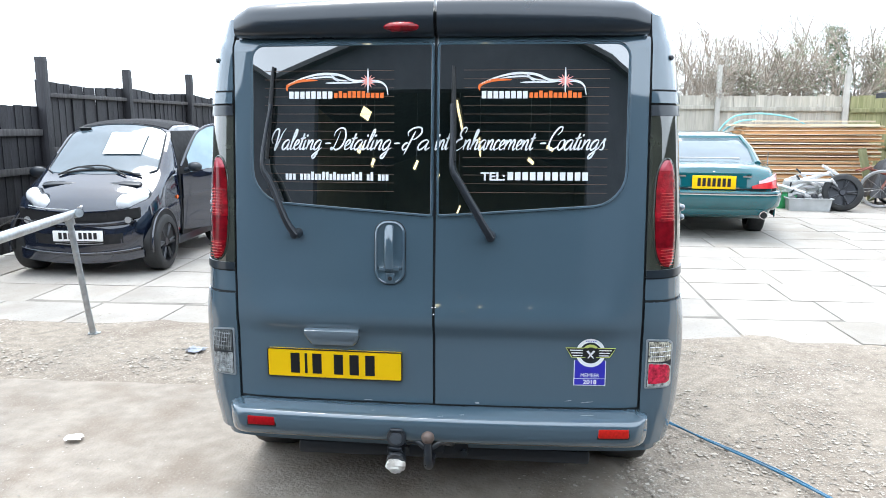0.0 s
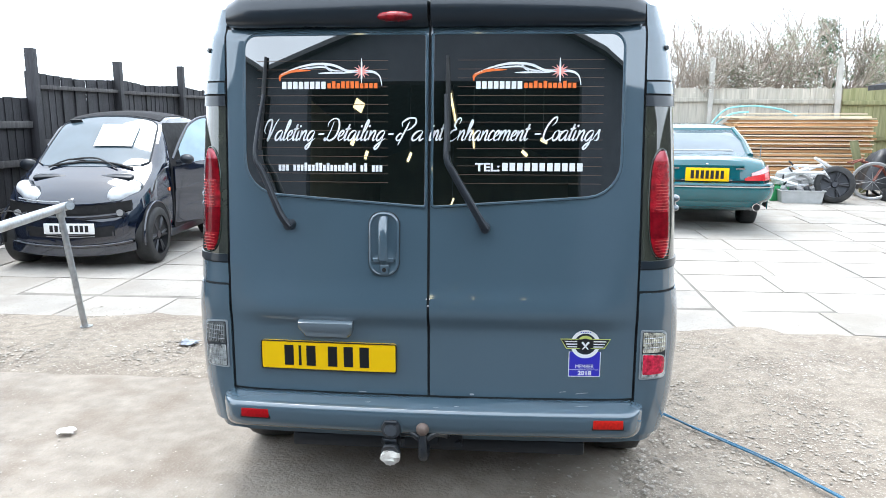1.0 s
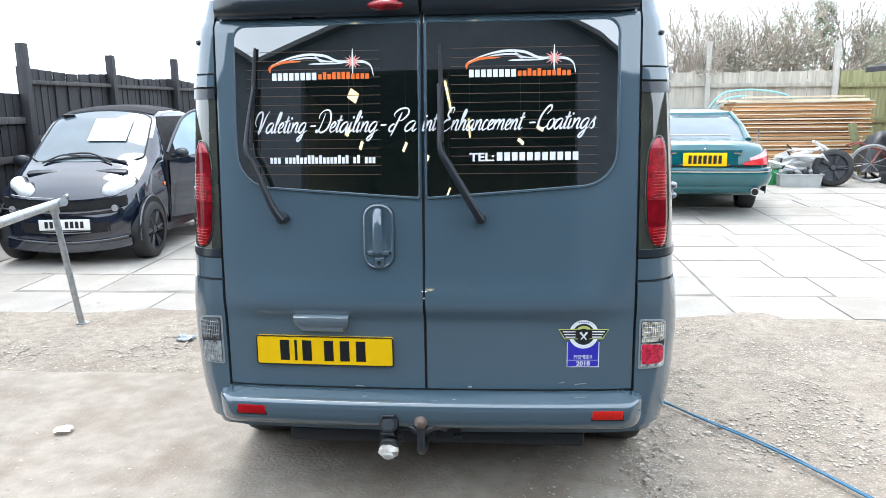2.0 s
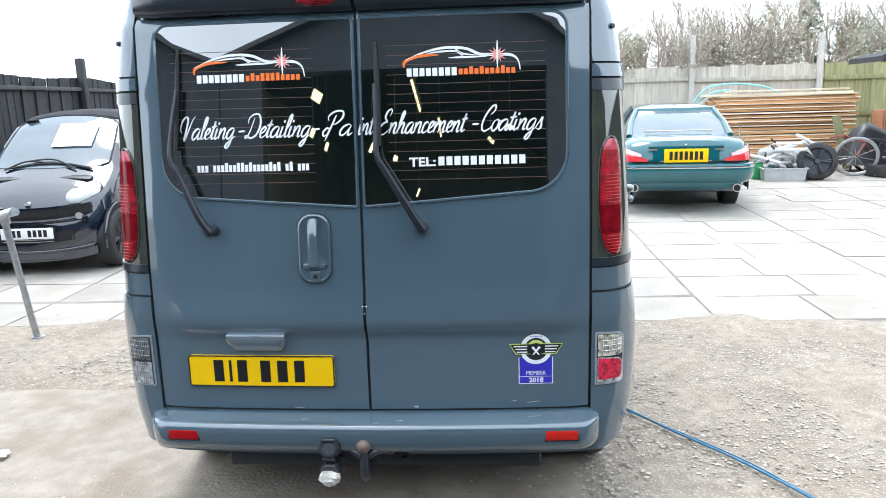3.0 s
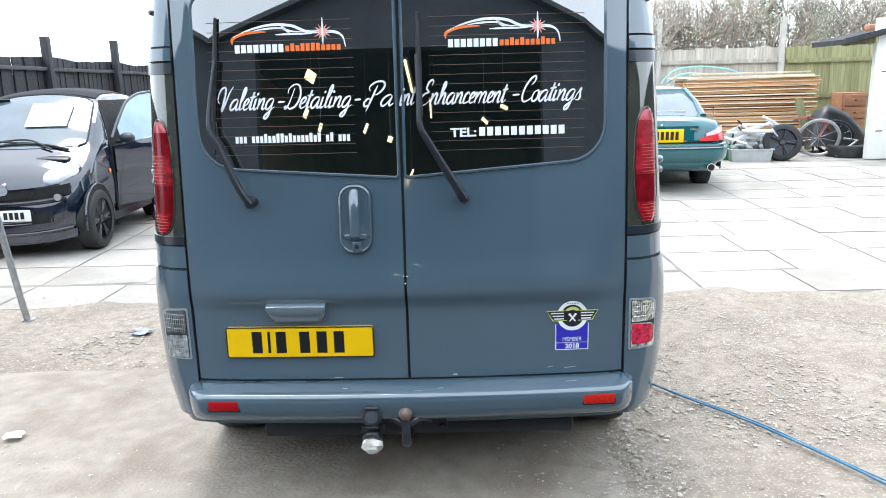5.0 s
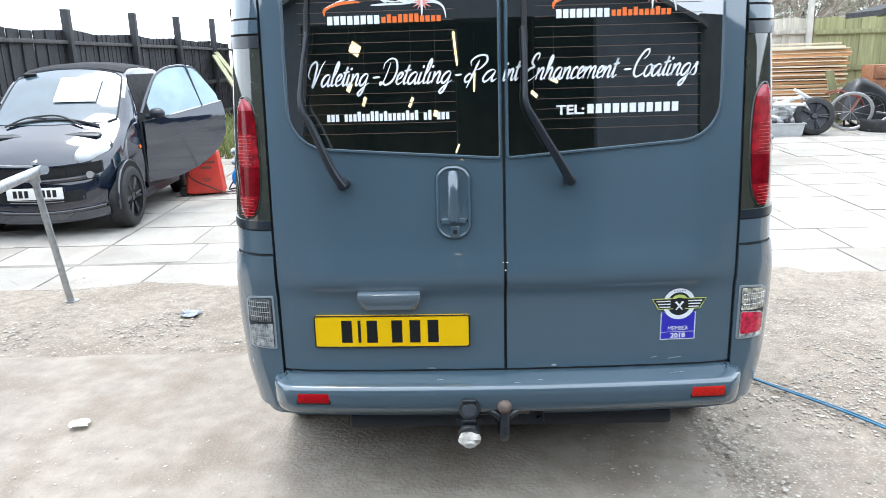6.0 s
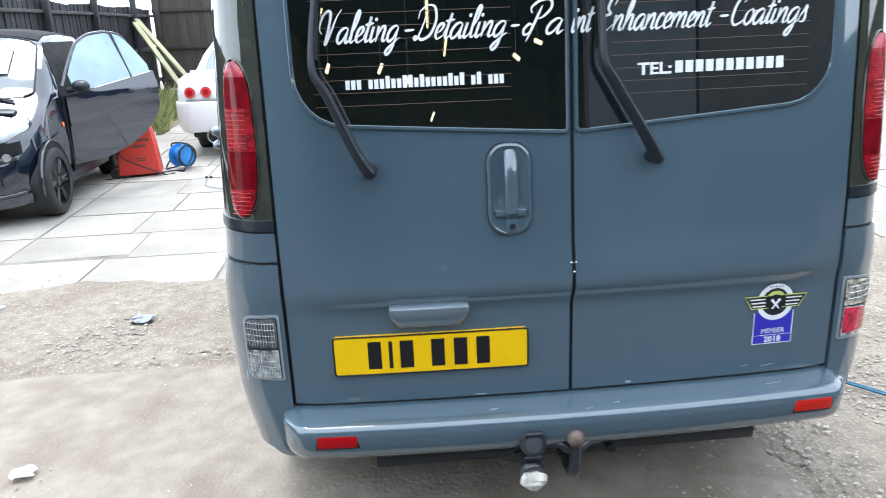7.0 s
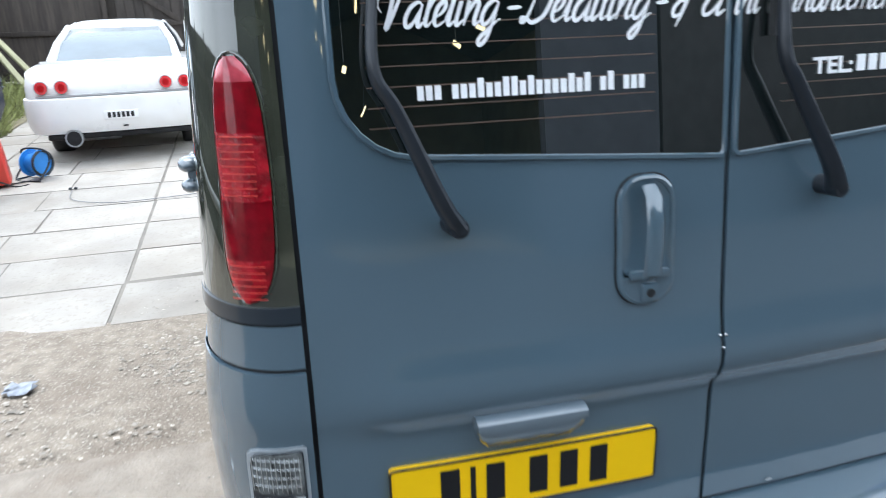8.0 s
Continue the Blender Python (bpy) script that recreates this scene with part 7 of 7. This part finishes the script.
def shrub(rnd, x, y, h, green):
    """A bare twiggy bush: a trunk that forks again and again, with some leaves."""
    root = thing("shrub", pose(x, y, gz(17)), "bare twiggy hedge bush behind the fence" if green < 0.3 else "evergreen topped hedge bush behind the fence", "bush", "hedge bushes")
    trunk, twigs, leaves, pale = B(), B(), B(), B()

    def grow(bm, p, d, length, r, depth):
        q = p + d * length
        bm2 = trunk if depth > 2 else twigs
        side = d.orthogonal().normalized()
        s2 = d.cross(side)
        ring = [[bm2.verts.new(c + (side * math.cos(a) + s2 * math.sin(a)) * rr) for a in (0, 2.1, 4.2)] for c, rr in ((p, r), (q, r * 0.7))]
        for i in range(3):
            bm2.faces.new((ring[0][i], ring[0][(i + 1) % 3], ring[1][(i + 1) % 3], ring[1][i]))
        if depth == 0:
            if rnd.random() < 0.8:
                src, n = (leaves, 7) if rnd.random() < green else (pale, 6)
                for _ in range(n):
                    c = q + Vector((rnd.gauss(0, 0.09), rnd.gauss(0, 0.09), rnd.gauss(0, 0.08)))
                    u = Vector((rnd.gauss(0, 1), rnd.gauss(0, 1), rnd.gauss(0, 1))).normalized() * rnd.uniform(0.012, 0.032)
                    w = u.orthogonal().normalized() * 0.011
                    src.faces.new([src.verts.new(t) for t in (c - u, c + w, c + u, c - w)])
            return
        for _ in range(3 if depth < 4 else 3):
            nd = (d + Vector((rnd.gauss(0, 0.42), rnd.gauss(0, 0.35), rnd.gauss(0.06, 0.30)))).normalized()
            grow(bm, p + d * length * rnd.uniform(0.55, 1.0), nd, length * rnd.uniform(0.58, 0.86), r * 0.66, depth - 1)
    for k in range(3):
        grow(trunk, Vector((rnd.uniform(-0.3, 0.3), rnd.uniform(-0.2, 0.2), 0)), Vector((rnd.gauss(0, 0.16), rnd.gauss(0, 0.1), 1)).normalized(), h * 0.36, 0.052, 5)
    part("trunk", trunk, BARK, root, smooth=False)
    tagged(part("branchwork", twigs, BARK, root, smooth=False), kind="stuff")
    if len(leaves.faces):
        tagged(part("foliage", leaves, LEAF, root, smooth=False), kind="stuff")
    if len(pale.faces):
        tagged(part("dry_foliage", pale, PALE_LEAF, root, smooth=False), kind="stuff")


def build_hedge():
    rnd = random.Random(21)
    x = 1.6
    k = 0
    while x < 12.5:
        green = 0.85 if k in (1, 8) else (0.45 if k % 3 == 0 else 0.16)
        shrub(rnd, x, 17.3 + rnd.uniform(-0.2, 0.9), 3.25 + rnd.uniform(-0.15, 0.35), green)
        x += rnd.uniform(0.58, 0.86)
        k += 1


def build_evergreen(x, y, h, w):
    """A dark conifer-like bush: a stem, boughs and sprays of small leaves in drooping tiers."""
    rnd = random.Random(31)
    root = thing("evergreen_bush", pose(x, y, gz(17)), "dense dark evergreen bush above the fence", "bush")
    part("trunk", tube(B(), [(0, 0, 0), (0.03, 0, h * 0.6), (0, 0, h)], [0.07, 0.05, 0.015], 8), BARK, root)
    leaf = B()
    for k in range(26):
        z = h * (0.55 + 0.45 * k / 25)
        a = 2.4 * k
        reach = w * (1.15 - 0.75 * k / 25) * rnd.uniform(0.7, 1.1)
        tip = Vector((math.cos(a) * reach, math.sin(a) * reach * 0.7, z - 0.10))
        part("bough", tube(B(), [(0, 0, z), tip], [0.014, 0.004], 5), BARK, root)
        for _ in range(170):
            t = rnd.random() ** 0.6
            c = Vector((0, 0, z)).lerp(tip, t) + Vector((rnd.gauss(0, 0.09), rnd.gauss(0, 0.09), rnd.gauss(-0.02, 0.05)))
            u = Vector((rnd.gauss(0, 1), rnd.gauss(0, 1), rnd.gauss(-0.3, 0.7))).normalized() * rnd.uniform(0.02, 0.05)
            s = u.orthogonal().normalized() * 0.014
            leaf.faces.new([leaf.verts.new(q) for q in (c - u, c + s, c + u, c - s)])
    tagged(part("foliage", leaf, LEAF, root, smooth=False), kind="stuff")


def build_stones():
    """Loose gravel as real stones, nearest the van."""
    rnd = random.Random(9)
    vs, fs = [], []
    oct_f = [(0, 2, 4), (2, 1, 4), (1, 3, 4), (3, 0, 4), (2, 0, 5), (1, 2, 5), (3, 1, 5), (0, 3, 5)]

    def stone(x, y, r, z0):
        i = len(vs)
        a = rnd.uniform(0, 6.3)
        ca, sa = math.cos(a), math.sin(a)
        for px, py, pz in ((1, 0, 0), (-1, 0, 0), (0, 1, 0), (0, -1, 0), (0.15, 0.1, 1), (0, 0, -1)):
            px, py, pz = px * r * rnd.uniform(0.7, 1.4), py * r * rnd.uniform(0.6, 1.1), pz * r * rnd.uniform(0.15, 0.35)
            vs.append((x + px * ca - py * sa, y + px * sa + py * ca, z0 + pz))
        fs.extend(tuple(i + q for q in f) for f in oct_f)

    def scatter(n, x0, x1, y0, y1, r0, r1, z0, clump=0.0):
        k = 0
        while k < n:
            x, y = rnd.uniform(x0, x1), rnd.uniform(y0, y1)
            if clump and noise.noise((x * 1.7, y * 1.7, 4)) < clump * rnd.uniform(-0.5, 1):
                k += 0.3
                continue
            r = r0 + (r1 - r0) * rnd.random() ** 3
            stone(x, y, r, z0 + 0.25 * r)
            k += 1
    scatter(17000, 0.55, 4.2, 2.3, 5.2, 0.003, 0.013, 0.001, 0.25)
    scatter(7000, -4.2, 0.6, 4.08, 5.2, 0.003, 0.015, 0.001, 0.25)
    scatter(1100, 0.40, 0.75, 2.5, 4.2, 0.003, 0.014, 0.010)
    scatter(2400, -3.6, 0.6, 1.6, 4.05, 0.002, 0.008, 0.020, 0.4)
    scatter(900, -0.1, 0.75, 1.6, 3.6, 0.003, 0.010, 0.020, 0.1)
    scatter(300, -3.6, 0.6, 3.95, 4.15, 0.005, 0.015, 0.012)
    scatter(1600, -4.2, 4.5, 5.12, 5.50, 0.003, 0.010, 0.004, 0.2)
    scatter(500, -4.2, 4.5, 5.3, 6.4, 0.002, 0.006, 0.004, 0.5)
    me = bpy.data.meshes.new("gravel")
    me.from_pydata(vs, [], fs)
    me.materials.append(STONE)
    tagged(new("gravel", me), "loose pale and brown gravel stones", "gravel", kind="stuff")


def build_grass():
    rnd = random.Random(13)
    vs, fs = [], []
    for k in range(5200):
        x, y = rnd.uniform(-5.65, -3.35), rnd.uniform(11.3, 16.8)
        if x > -4.0 + 0.35 * noise.noise((y, 0, 0)) - 0.1 * max(0, 12.2 - y) and y < 13.5:
            continue
        h = rnd.uniform(0.08, 0.42) * (0.5 + 0.8 * max(0, noise.noise((x * 1.5, y * 1.5, 7)) + 0.4))
        a = rnd.uniform(0, 6.3)
        dx, dy = 0.012 * math.cos(a), 0.012 * math.sin(a)
        i = len(vs)
        z = gz(y) - 0.01
        lx, ly = rnd.gauss(0, 0.10) * h / 0.25, rnd.gauss(0, 0.10) * h / 0.25
        vs += [(x - dx, y - dy, z), (x + dx, y + dy, z), (x + lx * 0.5 + dx * 0.6, y + ly * 0.5, z + h * 0.6), (x + lx, y + ly, z + h)]
        fs += [(i, i + 1, i + 2), (i, i + 2, i + 3)]
    me = bpy.data.meshes.new("grass")
    me.from_pydata(vs, [], fs)
    me.materials.append(GRASS)
    tagged(new("grass", me), "rough yellow-green grass and weeds by the fence", "grass", kind="stuff")
    bm = B()
    n = 10
    rows = []
    for j in range(n * 2 + 1):
        y = 11.35 + 5.6 * j / (2 * n)
        rows.append([bm.verts.new((-5.72 + (1.75 + 0.25 * noise.noise((y * 0.9, 1, 0)) + 0.3 * max(0, y - 14)) * i / n, y, gz(y) + 0.012 + 0.03 * (0 < i < n) * noise.noise((i * 0.7, y, 2)))) for i in range(n + 1)])
    for a, b in zip(rows, rows[1:]):
        for i in range(n):
            bm.faces.new((a[i], a[i + 1], b[i + 1], b[i]))
    solo("verge", bm, mat("earth_verge", (0.20, 0.175, 0.11), 0.95, vary=0.25, scale=6, bump=0.5, bscale=30, dirt=(0.13, 0.15, 0.06), dscale=3, damount=0.7), Matrix(), "rough earth verge under the weeds", "verge", kind="structure")


build_handrail()
build_hose()
build_can_and_reel()
build_timber()
build_pile()
build_shed()
build_hedge()
build_evergreen(7.45, 18.2, 3.55, 0.62)
build_stones()
build_grass()


build_paving()
